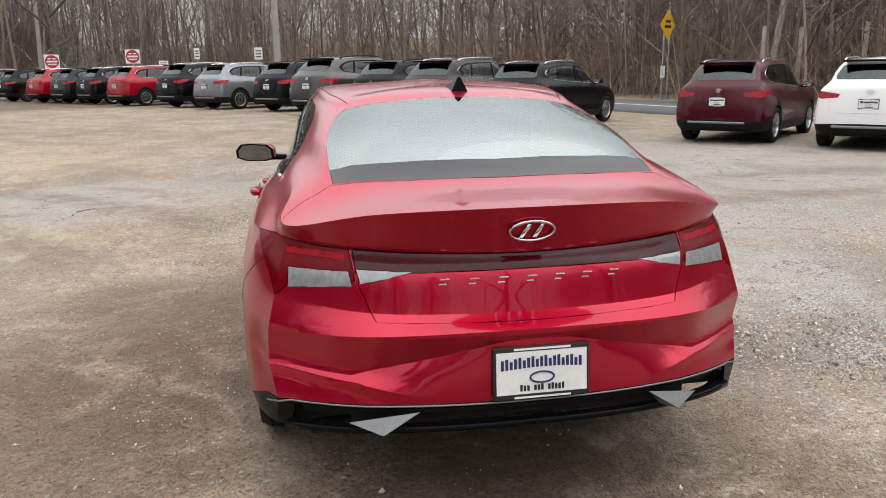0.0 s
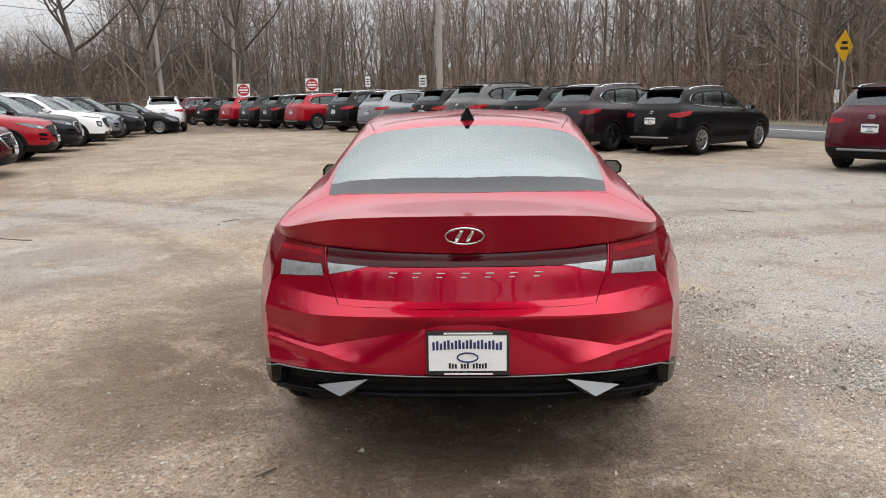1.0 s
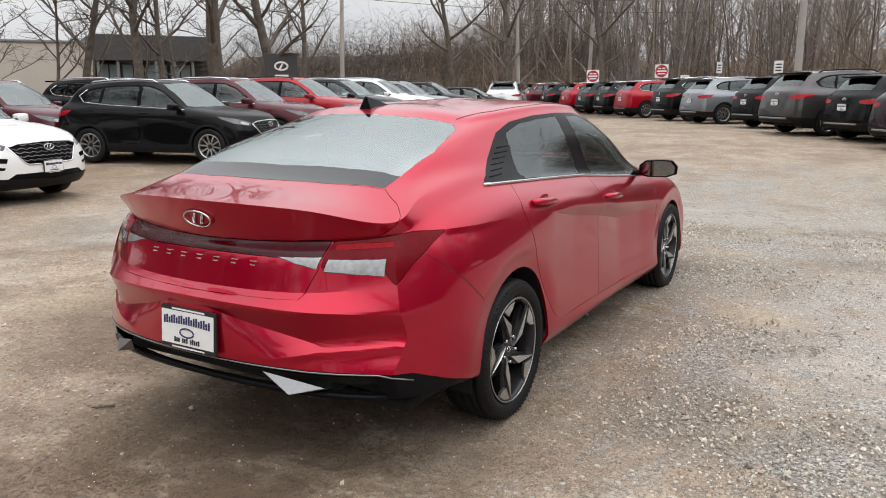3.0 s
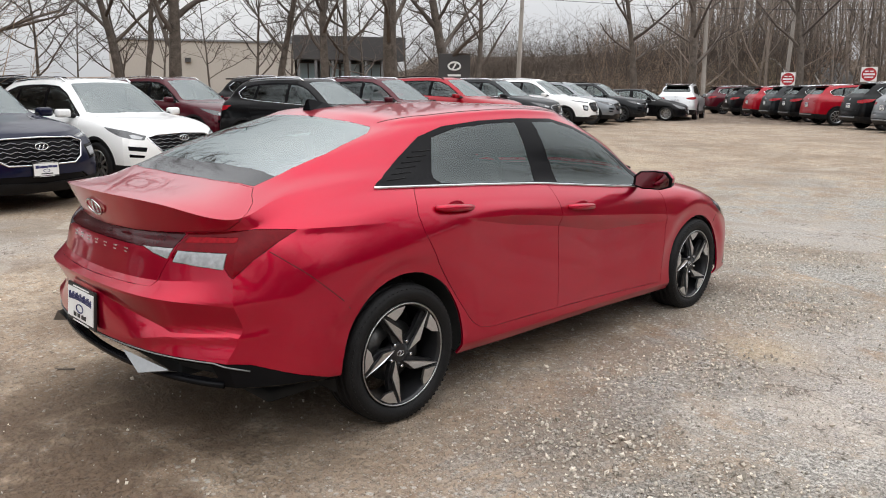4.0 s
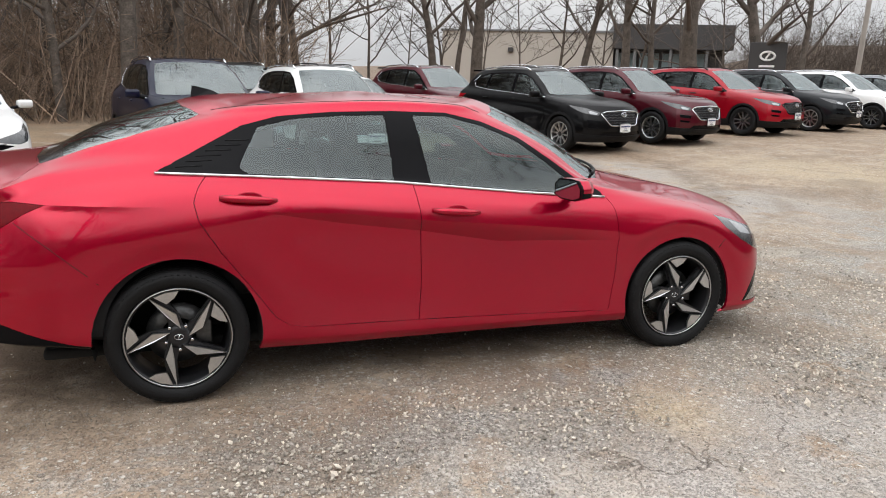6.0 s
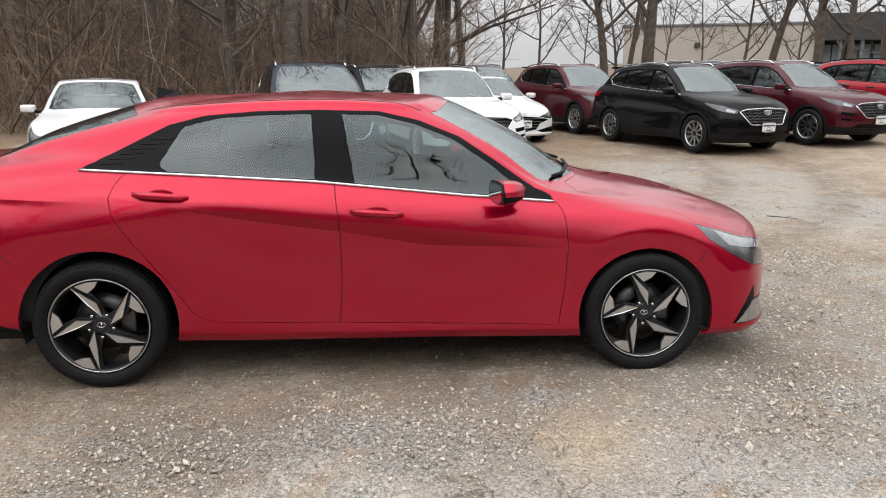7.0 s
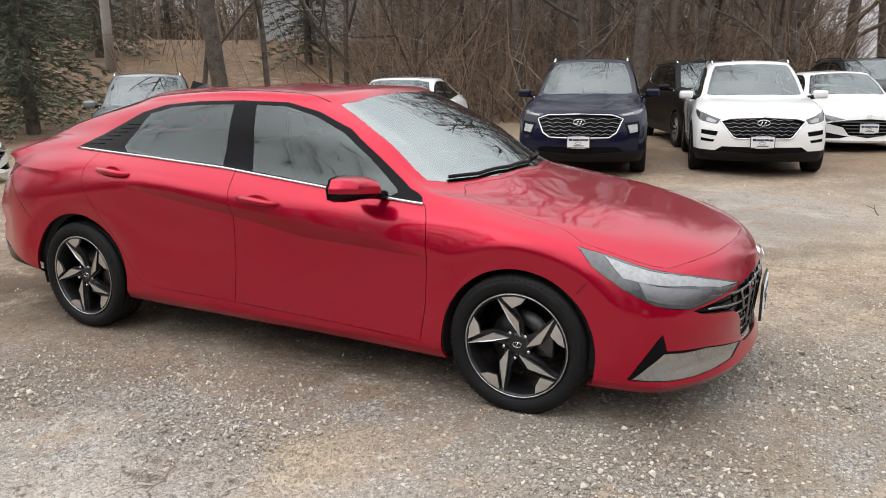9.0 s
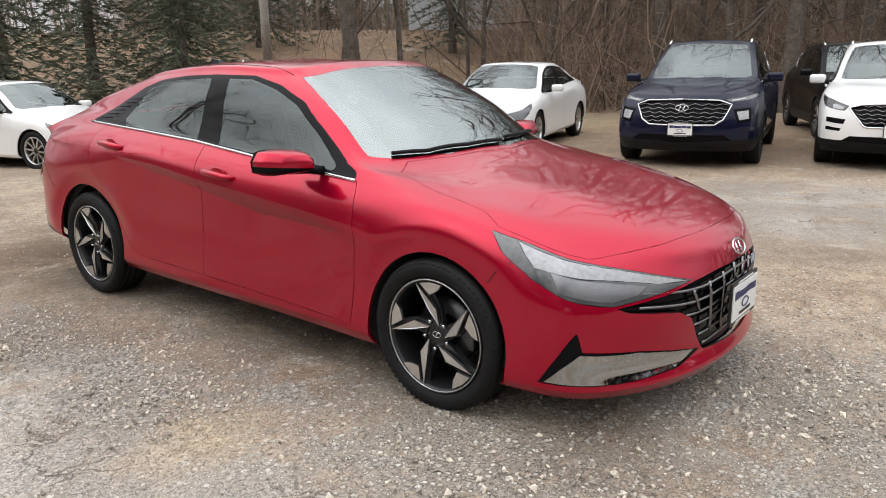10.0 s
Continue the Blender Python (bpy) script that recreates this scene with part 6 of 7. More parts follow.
def evergreen(x, y, seed, height, width):
    """A fir with drooping boughs hung with needle sprays."""
    r = random.Random(seed)
    t = tagged(new("evergreen_tree"), "dark green evergreen with drooping boughs", "tree", "evergreens")
    t.matrix_basis = pose(x, y, ground_z(x, y))
    v, f = [], []
    branch(v, f, Vector((0, 0, -.2)), Vector((0, 0, 1)), height, .20, .03, 8, 6, r, .02, .1)
    link("trunk", mesh_of("trunk", (v, f), BARK), None, t)
    v, f = [], []
    for k in range(190):
        g = (k + r.random()) / 190
        z = height * (.04 + .94 * g)
        a = k * 2.399 + r.uniform(-.3, .3)
        L = width * (1.02 - g) * r.uniform(.65, 1.15) + .15
        n = 8
        for i in range(n):
            s = (i + .6) / n
            c = Vector((math.cos(a) * L * s, math.sin(a) * L * s, z - .35 * L * s * s))
            for w in range(13):
                d = Vector((math.cos(a + r.uniform(-1.3, 1.3)), math.sin(a + r.uniform(-1.3, 1.3)), r.uniform(-.7, .25)))
                q = c + d * r.uniform(.10, .30) * (1.2 - .5 * g)
                side = d.cross(Vector((r.uniform(-1, 1), r.uniform(-1, 1), r.uniform(-1, 1)))).normalized() * r.uniform(.008, .024)
                b = len(v)
                v += [tuple(c - side), tuple(c + side), tuple(q + side * .4), tuple(q - side * .4)]
                f.append((b, b + 1, b + 2, b + 3))
    link("crown", mesh_of("crown", (v, f), NEEDLE), None, t, "needle boughs")
    return t


for k, (x, y, h, w) in enumerate(((-10.3, -17.4, 9, 2.6), (-9.0, -20.4, 10, 3.0), (-13.6, -22.8, 10, 2.8), (-5.2, -17.6, 9, 3.0), (-2.2, -21.0, 10, 3.2), (-20.0, -26.0, 9, 2.6), (-25.0, -18.5, 11, 2.4), (-31.0, -33.0, 12, 3.4), (-36.0, -27.0, 12, 3.2), (-26.0, -38.0, 12, 3.4), (-40.0, -34.0, 13, 3.6))):
    evergreen(x, y, 300 + k, h, w)


# ---- ground ----
def ground_material():
    m, n, l, p = nodes_of("lot_ground")
    co = n.new("ShaderNodeTexCoord")

    def noise_at(scale, detail=6, rough=.55, dist=0.0):
        t = n.new("ShaderNodeTexNoise")
        t.inputs["Scale"].default_value, t.inputs["Detail"].default_value, t.inputs["Roughness"].default_value, t.inputs["Distortion"].default_value = scale, detail, rough, dist
        l.new(co.outputs["Object"], t.inputs["Vector"])
        return t.outputs["Fac"]

    def span(src, a, b, lo=0.0, hi=1.0):
        t = n.new("ShaderNodeMapRange")
        t.interpolation_type = "SMOOTHSTEP"
        for key, v in zip(("From Min", "From Max", "To Min", "To Max"), (a, b, lo, hi)):
            t.inputs[key].default_value = v
        l.new(src, t.inputs["Value"])
        return t.outputs[0]

    def mix(fac, a, b, kind="MIX"):
        t = n.new("ShaderNodeMixRGB")
        t.blend_type = kind
        for key, v in (("Fac", fac), ("Color1", a), ("Color2", b)):
            if isinstance(v, (float, int)):
                t.inputs[key].default_value = v
            elif isinstance(v, tuple):
                t.inputs[key].default_value = (*v, 1)
            else:
                l.new(v, t.inputs[key])
        return t.outputs[0]

    def zone(key):
        t = n.new("ShaderNodeAttribute")
        t.attribute_name = key
        return t.outputs["Fac"]

    def times(a, b):
        t = n.new("ShaderNodeMath")
        t.operation = "MULTIPLY"
        l.new(a, t.inputs[0])
        l.new(b, t.inputs[1])
        return t.outputs[0]

    v1, v2 = n.new("ShaderNodeTexVoronoi"), n.new("ShaderNodeTexVoronoi")
    for v, s in ((v1, 34), (v2, 78)):
        v.inputs["Scale"].default_value = s
        l.new(co.outputs["Object"], v.inputs["Vector"])
    bw = n.new("ShaderNodeRGBToBW")
    l.new(v1.outputs["Color"], bw.inputs[0])
    bw2 = n.new("ShaderNodeRGBToBW")
    l.new(v2.outputs["Color"], bw2.inputs[0])
    in1, in2 = span(v1.outputs["Distance"], .30, .48, 1.0, 0.0), span(v2.outputs["Distance"], .30, .50, 1.0, 0.0)
    dirt = mix(span(noise_at(1.3), .35, .65), (0.335, 0.228, 0.145), (0.53, 0.405, 0.285))
    dirt = mix(span(noise_at(7, 9, .7), .44, .62, 0, .65), dirt, (0.220, 0.145, 0.090))
    dirt = mix(span(noise_at(110, 3, .7), .50, .68, 0, .55), dirt, (0.50, 0.42, 0.33))
    dirt = mix(times(span(bw2.outputs[0], .60, .68), in2), dirt, (0.48, 0.42, 0.345))
    dirt = mix(times(span(bw.outputs[0], .68, .74), in1), dirt, (0.52, 0.47, 0.40))
    dirt = mix(times(span(bw.outputs[0], .32, .26, 0, .7), in1), dirt, (0.095, 0.066, 0.044))
    pebble = mix(span(bw2.outputs[0], .30, .70), (0.25, 0.225, 0.195), (0.78, 0.74, 0.68))
    pebble = mix(in2, (0.31, 0.270, 0.222), pebble)
    chip = mix(span(bw.outputs[0], .52, .78), (0.28, 0.26, 0.23), (0.72, 0.69, 0.64))
    pebble = mix(times(span(bw.outputs[0], .58, .62), in1), pebble, chip)
    pebble = mix(span(noise_at(2.2, 8, .65), .47, .62, 0, .7), pebble, dirt)
    sand = mix(span(noise_at(30), .35, .65), (0.42, 0.33, 0.22), (0.56, 0.46, 0.33))
    base = mix(times(span(noise_at(.55, 7, .6, .6), .40, .60), zone("stony")), dirt, pebble)
    base = mix(times(zone("stony"), span(noise_at(4.0), .35, .75, .35, 1.0)), base, pebble)
    base = mix(times(zone("sandy"), span(noise_at(5), .30, .50)), base, sand)
    base = mix(span(noise_at(3.1, 8, .7, 1.0), .60, .68, 0, .6), base, pebble)
    base = mix(span(noise_at(24, 9, .8, .4), .53, .64, 0, .42), base, (0.150, 0.125, 0.10))
    base = mix(span(noise_at(38, 8, .8), .54, .64, 0, .6), base, (0.64, 0.59, 0.52))
    crust = mix(span(noise_at(42, 8, .85), .42, .58), (0.15, 0.138, 0.122), (0.58, 0.55, 0.50))
    base = mix(times(zone("stony"), span(noise_at(1.0, 8, .72, .9), .50, .58)), base, crust)
    # patches of dense gravel and of old broken asphalt with cracks
    gravel = mix(span(bw.outputs[0], .25, .75), (0.32, 0.282, 0.24), (0.76, 0.70, 0.615))
    gravel = mix(in1, (0.27, 0.235, 0.195), gravel)
    gravel = mix(span(noise_at(9, 6, .7), .50, .60, 0, .6), gravel, pebble)
    base = mix(times(zone("gravelly"), span(noise_at(3.2, 8, .72, .7), .40, .60, 0, .8)), base, gravel)
    old = mix(span(noise_at(60, 6, .8), .38, .62), (0.265, 0.240, 0.218), (0.56, 0.515, 0.465))
    old = mix(span(noise_at(5, 8, .7), .45, .62, 0, .7), old, (0.43, 0.375, 0.32))
    bent = n.new("ShaderNodeVectorMath")
    bent.operation = "ADD"
    warp = n.new("ShaderNodeTexNoise")
    warp.inputs["Scale"].default_value, warp.inputs["Detail"].default_value = 2.2, 8
    l.new(co.outputs["Object"], warp.inputs["Vector"])
    push = n.new("ShaderNodeVectorMath")
    push.operation = "SCALE"
    push.inputs["Scale"].default_value = 1.1
    l.new(warp.outputs["Color"], push.inputs[0])
    l.new(push.outputs[0], bent.inputs[0])
    l.new(co.outputs["Object"], bent.inputs[1])
    net = n.new("ShaderNodeTexVoronoi")
    net.feature = "DISTANCE_TO_EDGE"
    net.inputs["Scale"].default_value = 1.5
    l.new(bent.outputs[0], net.inputs["Vector"])
    crack = times(span(net.outputs["Distance"], .004, .015, 1.0, 0.0), span(noise_at(1.7), .42, .56))
    old = mix(crack, old, (0.115, 0.098, 0.084))
    base = mix(times(zone("broken"), span(noise_at(1.9, 8, .7, .6), .36, .50)), base, old)
    base = mix(times(zone("track"), span(noise_at(3.5, 7, .7), .35, .60, .1, .65)), base, (0.215, 0.162, 0.115))
    leaf = mix(bw.outputs[0], (0.17, 0.100, 0.058), (0.43, 0.285, 0.170))
    leaf = mix(span(noise_at(.8), .4, .6, 0, .6), leaf, (0.20, 0.140, 0.090))
    grass = mix(span(noise_at(14), .35, .65), (0.22, 0.18, 0.095), (0.40, 0.33, 0.20))
    base = mix(times(zone("litter"), span(noise_at(1.1), .25, .45)), base, leaf)
    floor = mix(bw.outputs[0], (0.105, 0.076, 0.055), (0.26, 0.185, 0.130))
    base = mix(times(zone("woodfloor"), span(noise_at(1.1), .2, .4)), base, floor)
    base = mix(times(zone("grass"), span(noise_at(2.4), .25, .5)), base, grass)
    # broad worn and trodden areas over the whole lot
    base = mix(span(noise_at(.45, 9, .62, .8), .50, .62, 0, .45), base, (0.235, 0.185, 0.135))
    base = mix(span(noise_at(.8, 9, .66, 1.2), .58, .66, 0, .4), base, (0.56, 0.50, 0.425))
    # damp soil, with the shade below the sedan painted in as dark brown
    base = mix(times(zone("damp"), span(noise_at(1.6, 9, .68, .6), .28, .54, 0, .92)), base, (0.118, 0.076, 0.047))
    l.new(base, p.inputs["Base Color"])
    p.inputs["Roughness"].default_value = 0.93
    high = n.new("ShaderNodeMath")
    high.operation = "ADD"
    lumps = n.new("ShaderNodeMath")
    lumps.operation = "ADD"
    l.new(times(times(bw.outputs[0], in1), zone("gravelly")), lumps.inputs[0])
    l.new(times(bw2.outputs[0], in2), lumps.inputs[1])
    l.new(lumps.outputs[0], high.inputs[0])
    l.new(noise_at(12, 8), high.inputs[1])
    bp = n.new("ShaderNodeBump")
    bp.inputs["Strength"].default_value, bp.inputs["Distance"].default_value = 1.0, .034
    l.new(high.outputs[0], bp.inputs["Height"])
    l.new(bp.outputs[0], p.inputs["Normal"])
    return m


GRAVEL = ((1.55, .30, .50), (1.60, -.90, .48), (1.3, 2.0, .75), (-.1, 2.6, .7), (1.30, -.25, .30), (2.3, -1.2, .7), (2.3, 3.4, .9), (.6, 3.6, .9), (-1.4, 3.4, .8))
BROKEN = ((2.6, .45, .85), (2.3, 1.55, .75), (3.2, 2.5, 1.2), (2.7, 4.2, 1.3), (.6, 5.0, 1.2), (3.7, -.9, 1.0), (5.5, 6.5, 3.0), (8.0, 3.0, 3.0), (-4.6, 1.6, 1.8), (-5.2, -2.6, 2.0), (-3.6, 5.2, 1.8), (-6.5, 5.0, 2.0))


def patch(x, y, blobs):
    """How far a place lies inside any of some round patches."""
    return max(ease(1.35 - math.hypot(x - cx, y - cy) / rr) for cx, cy, rr in blobs)


def ground_sheet():
    radii = [0.0]
    while radii[-1] < 700:
        radii.append(radii[-1] + max(.22, radii[-1] * .045))
    n = 220
    vs, fs = [(0, 0, ground_z(0, 0))], []
    for r in radii[1:]:
        for k in range(n):
            a = 2 * math.pi * k / n
            x, y = r * math.cos(a), r * math.sin(a)
            bump = .018 * noise.noise((x * .8, y * .8, 0)) + .008 * noise.noise((x * 3, y * 3, 1))
            near_car = ease((math.hypot(x / 1.6, y / 3.2) - .75) / .5)
            vs.append((x, y, ground_z(x, y) + bump * near_car * min(1, 40 / max(r, 1))))
    for k in range(n):
        fs.append((0, 1 + k, 1 + (k + 1) % n))
    for j in range(len(radii) - 2):
        for k in range(n):
            a, b = 1 + j * n + k, 1 + j * n + (k + 1) % n
            fs.append((a, a + n, b + n, b))
    me = bpy.data.meshes.new("ground")
    me.from_pydata(vs, [], fs)
    zones = {"stony": [], "gravelly": [], "broken": [], "track": [], "sandy": [], "damp": [], "litter": [], "grass": [], "woodfloor": []}
    for x, y, z in vs:
        w = noise.noise((x * .35, y * .35, 4)) * 1.6
        zones["stony"].append(ease((x + .45 * y + .9 + w) / 2.2) * ease((14 - math.hypot(x - 4, y)) / 6) * (.35 + .6 * ease((y + 4.5) / 3.5)) + .12)
        sandy = 0
        for cx, cy, rr in ((1.66, .79, .34), (2.4, -2.1, .5), (-3.6, 3.0, 1.0), (-5.5, 9, 2.2), (3.4, 4.2, .8), (-2.6, -1.2, .5)):
            sandy = max(sandy, ease(1.25 - math.hypot((x - cx), (y - cy) * 1.3) / rr))
        zones["sandy"].append(sandy)
        zones["gravelly"].append(patch(x, y, GRAVEL))
        zones["broken"].append(patch(x, y, BROKEN))
        # wheel tracks that curve across the lot
        track = 0
        for cx, cy, rr in ((-9.0, -1.5, 7.2), (-9.0, -1.5, 8.7), (6.5, -9.0, 12.5), (6.5, -9.0, 14.1)):
            track = max(track, ease(1.5 - abs(math.hypot(x - cx, y - cy) - rr) / .22))
        zones["track"].append(track * ease((x * x + y * y - 6) / 8))
        # wet spots beside the sedan; those under and behind it also paint its shade
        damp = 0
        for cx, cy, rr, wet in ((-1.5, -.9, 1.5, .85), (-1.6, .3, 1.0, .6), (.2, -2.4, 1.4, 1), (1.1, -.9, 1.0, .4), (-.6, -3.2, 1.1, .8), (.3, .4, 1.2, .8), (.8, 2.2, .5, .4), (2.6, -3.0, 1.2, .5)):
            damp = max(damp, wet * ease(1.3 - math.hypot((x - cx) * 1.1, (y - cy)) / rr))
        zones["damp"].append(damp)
        s = -.7 * x - .7 * y
        road = .81 * x + .58 * y
        litter = max(.75 * ease((-x - 5.2 + 1.5 * w - .25 * max(y, 0)) / 5), ease((s - 14 + w) / 3))
        zones["woodfloor"].append(max(ease((road - 26.5) / 2.0), ease((-.58 * x + .81 * y - 52) / 6), ease((math.hypot(x, y) - 27) / 4) * ease((x + .3 * y + 12) / 10)))
        zones["litter"].append(litter)
        zones["grass"].append(max(ease((s - 8.0 + w) / 2) * ease((16.5 - s) / 3) * ease((-y - 3) / 4), ease((road - 16.8 + .4 * w) / 1.0) * ease((19 - road) / .6), ease((road - 25.2) / .8) * ease((28.5 - road) / 2) * .8))
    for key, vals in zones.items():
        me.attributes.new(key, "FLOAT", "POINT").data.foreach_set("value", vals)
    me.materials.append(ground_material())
    me.polygons.foreach_set("use_smooth", [True] * len(me.polygons))
    return tagged(new("ground", me), "worn gravel and dirt lot with sandy patches", "ground", kind="structure")


ground_sheet()
# loose stones
STONE = surface("loose_stone", (0.49, 0.440, 0.372), 0.9, vary=0.35, scale=25, bump=0.3, island=0.5)
iv = np.array([(1, 0, 0), (-1, 0, 0), (0, 1, 0), (0, -1, 0), (0, 0, 1), (0, 0, -1)], float)
itri = np.array([(0, 2, 4), (2, 1, 4), (1, 3, 4), (3, 0, 4), (2, 0, 5), (1, 2, 5), (3, 1, 5), (0, 3, 5)])
g = np.random.default_rng(3)
spots = []
while len(spots) < 27000:
    near = len(spots) < 20000
    x, y = (g.uniform(-1.6, 4.6), g.uniform(-3.2, 4.6)) if near else (g.uniform(-8, 8), g.uniform(-5, 13))
    dense = patch(x, y, GRAVEL)
    if g.random() < (.12 + .5 * dense) * (.3 if y < -1.6 else 1) * (.45 if abs(x) < .95 and abs(y) < 2.2 else 1):
        spots.append((x, y, ground_z(x, y), .003 + (.005 + .007 * dense) * g.random() ** 2 + .012 * g.random() ** 12))
spots = np.array(spots)
size = spots[:, 3][:, None, None]
turn = g.normal(size=(len(spots), 3, 3))
e1 = turn[:, 0] / np.linalg.norm(turn[:, 0], axis=1, keepdims=True)
e2 = np.cross(e1, turn[:, 1])
e2 /= np.linalg.norm(e2, axis=1, keepdims=True)
axes3 = np.stack([e1, e2, np.cross(e1, e2)], axis=1)
shapes = iv[None] * g.uniform(.6, 1.25, (len(spots), 6, 3)) * size * (1, .8, .62)
V = shapes @ axes3 + spots[:, None, :3] + np.array((0, 0, .25)) * size
V = V.reshape(-1, 3)
F = (itri[None] + 6 * np.arange(len(spots))[:, None, None]).reshape(-1, 3)
me = quad_mesh("loose_stones", V, F, STONE)
me.polygons.foreach_set("use_smooth", np.zeros(len(me.polygons), bool))
tagged(link("loose_stones", me), "scattered small grey gravel stones", "gravel", kind="stuff")

# ---- road ----
ASPHALT = surface("asphalt", (0.115, 0.112, 0.11), 0.9, vary=0.25, scale=1.0, bump=0.4, grain=90)
LINE = surface("road_paint", (0.62, 0.62, 0.60), 0.8, vary=0.25, scale=4)


def strip(name, off0, off1, z, material, label, steps=70):
    bm = bmesh.new()
    rows = []
    for k in range(steps + 1):
        s = -70 + 180 * k / steps
        row = []
        for off, dz in ((off0, -.06), (off0, z), (off1, z), (off1, -.06)):
            q = ACROSS * off + ALONG * s
            c = ACROSS * (off0 + off1) / 2 + ALONG * s
            row.append(bm.verts.new((q.x, q.y, ground_z(c.x, c.y) + dz)))
        rows.append(row)
    for a, b in zip(rows, rows[1:]):
        for i in range(3):
            bm.faces.new((a[i], a[i + 1], b[i + 1], b[i]))
    return tagged(part(name, bm, material), label, "road", kind="structure")


strip("road", 19.0, 25.2, .05, ASPHALT, "grey asphalt road beyond the parked row")
strip("road_line_1", 19.35, 19.50, .056, LINE, "white edge line on the road")
strip("road_line_2", 22.0, 22.14, .056, LINE, "pale centre line on the road")

# ---- poles and signs ----
WOOD_POLE = surface("weathered_pole", (0.34, 0.31, 0.28), 0.85, vary=0.2, scale=2, bump=0.4, grain=30)
GALV = surface("galvanised_steel", (0.36, 0.37, 0.37), 0.5, 0.6, vary=0.15)
SIGN_RED = surface("sign_red", (0.42, 0.02, 0.03), 0.5, vary=0.1)
SIGN_YELLOW = surface("sign_yellow", (0.72, 0.40, 0.01), 0.5, vary=0.1)


def utility_pole(x, y, height, r, label, lean=0.0, arm=False):
    t = tagged(new("utility_pole"), label, "pole", "poles")
    t.matrix_basis = pose(x, y, ground_z(x, y))
    bm = bmesh.new()
    tube(bm, [(lean * z, 0, z) for z in np.linspace(-.4, height, 6)], [r * (1 - .35 * k / 5) for k in range(6)], 12)
    part("shaft", bm, WOOD_POLE, t)
    if arm:
        part("cross_arm", block(-1.1, 1.1, -.06, .06, height - 1.0, height - .88, bevel=.02), WOOD_POLE, t)
        part("transformer", lathe([(.001, height - 2.9), (.26, height - 2.9), (.28, height - 2.8), (.28, height - 2.0), (.20, height - 1.9), (.001, height - 1.9)], 16, "z"), GALV, t, "grey transformer drum").location.x = .45
        for x0 in (-1.0, -.45, .45, 1.0):
            bm = lathe([(.001, height - .88), (.05, height - .86), (.04, height - .72), (.001, height - .70)], 8, "z")
            part("insulator", bm, WHITE_SIGN, t).location.x = x0
    return t


utility_pole(-1.9, 36.5, 12, .19, "tall weathered wooden pole behind the parked cars")
utility_pole(-30.5, 37.5, 11, .17, "wooden utility pole with transformer", .03, True)
utility_pole(-21.5, 46.8, 10, .16, "thin grey pole at the wood's edge", -.03)
utility_pole(-18.8, 54.0, 11, .16, "wooden pole before the woods", .03)
utility_pole(-18.3, -23.4, 11, .20, "wooden pole on the leaf-covered bank")
utility_pole(19.4, 26.2, 10, .15, "leaning wooden pole beyond the road", .12)


def do_not_enter(x, y, z, w, turn):
    t = tagged(new("traffic_sign"), "square white sign with red disc and bar on a post", "sign", "road signs")
    t.matrix_basis = pose(x, y, ground_z(x, y), 0, 0, turn)
    zz = z - ground_z(x, y)
    part("post", block(-.03, .03, .012, .06, -.3, zz + w / 2, bevel=.008), GALV, t)
    part("panel", block(-w / 2, w / 2, 0, .01, zz - w / 2, zz + w / 2, bevel=.004), WHITE_SIGN, t, "white sign panel", smooth=False)
    bm = bmesh.new()
    prism(bm, [(w * .46 * math.cos(math.pi * k / 18), zz + w * .46 * math.sin(math.pi * k / 18)) for k in range(36)], .005, Matrix.Translation((0, -.008, 0)))
    disc = part("disc", bm, SIGN_RED, t, "red disc", smooth=False)
    part("bar", block(-w * .36, w * .36, -.014, -.009, zz - w * .06, zz + w * .06), WHITE_SIGN, disc, "white bar", smooth=False)
    bm = bmesh.new()
    for dz in (.20, -.20):
        for x0, x1 in ((-.26, -.04), (.04, .26)) if dz > 0 else ((-.28, .28),):
            box(bm, x0 * w, x1 * w, -.014, -.009, zz + dz * w - .045 * w, zz + dz * w + .045 * w)
    part("writing", bm, WHITE_SIGN, disc, "white printed bars", smooth=False)
    return t


do_not_enter(-15.8, 46.6, 2.42, .84, 14)
do_not_enter(-10.9, 45.8, 2.66, .84, 10)


def diamond_sign(x, y, z, w, turn):
    t = tagged(new("warning_sign"), "yellow diamond warning sign on two steel posts", "sign", "road signs")
    t.matrix_basis = pose(x, y, ground_z(x, y), 0, 0, turn)
    zz = z - ground_z(x, y)
    for x0 in (-.22, .22):
        part("post", block(x0 - .03, x0 + .03, .012, .06, -.3, zz + .05, bevel=.008), GALV, t)
    bm = bmesh.new()
    prism(bm, [(0, zz - w), (w, zz), (0, zz + w), (-w, zz)], .010)
    panel = part("panel", bm, SIGN_YELLOW, t, "yellow diamond panel", smooth=False)
    bm = bmesh.new()
    for dz, h in ((.22, .32), (-.12, .42)):
        box(bm, -h * w, h * w, -.005, -.001, zz + dz * w - .09 * w, zz + dz * w + .09 * w)
    part("writing", bm, BLACK_INK, panel, "black printed bars", smooth=False)
    part("small_panel", block(-.42, -.08, -.004, .006, zz - 2.15, zz - 1.65, bevel=.003), WHITE_SIGN, t, "small white notice", smooth=False)
    return t


diamond_sign(14.4, 25.8, 3.25, .62, 34)


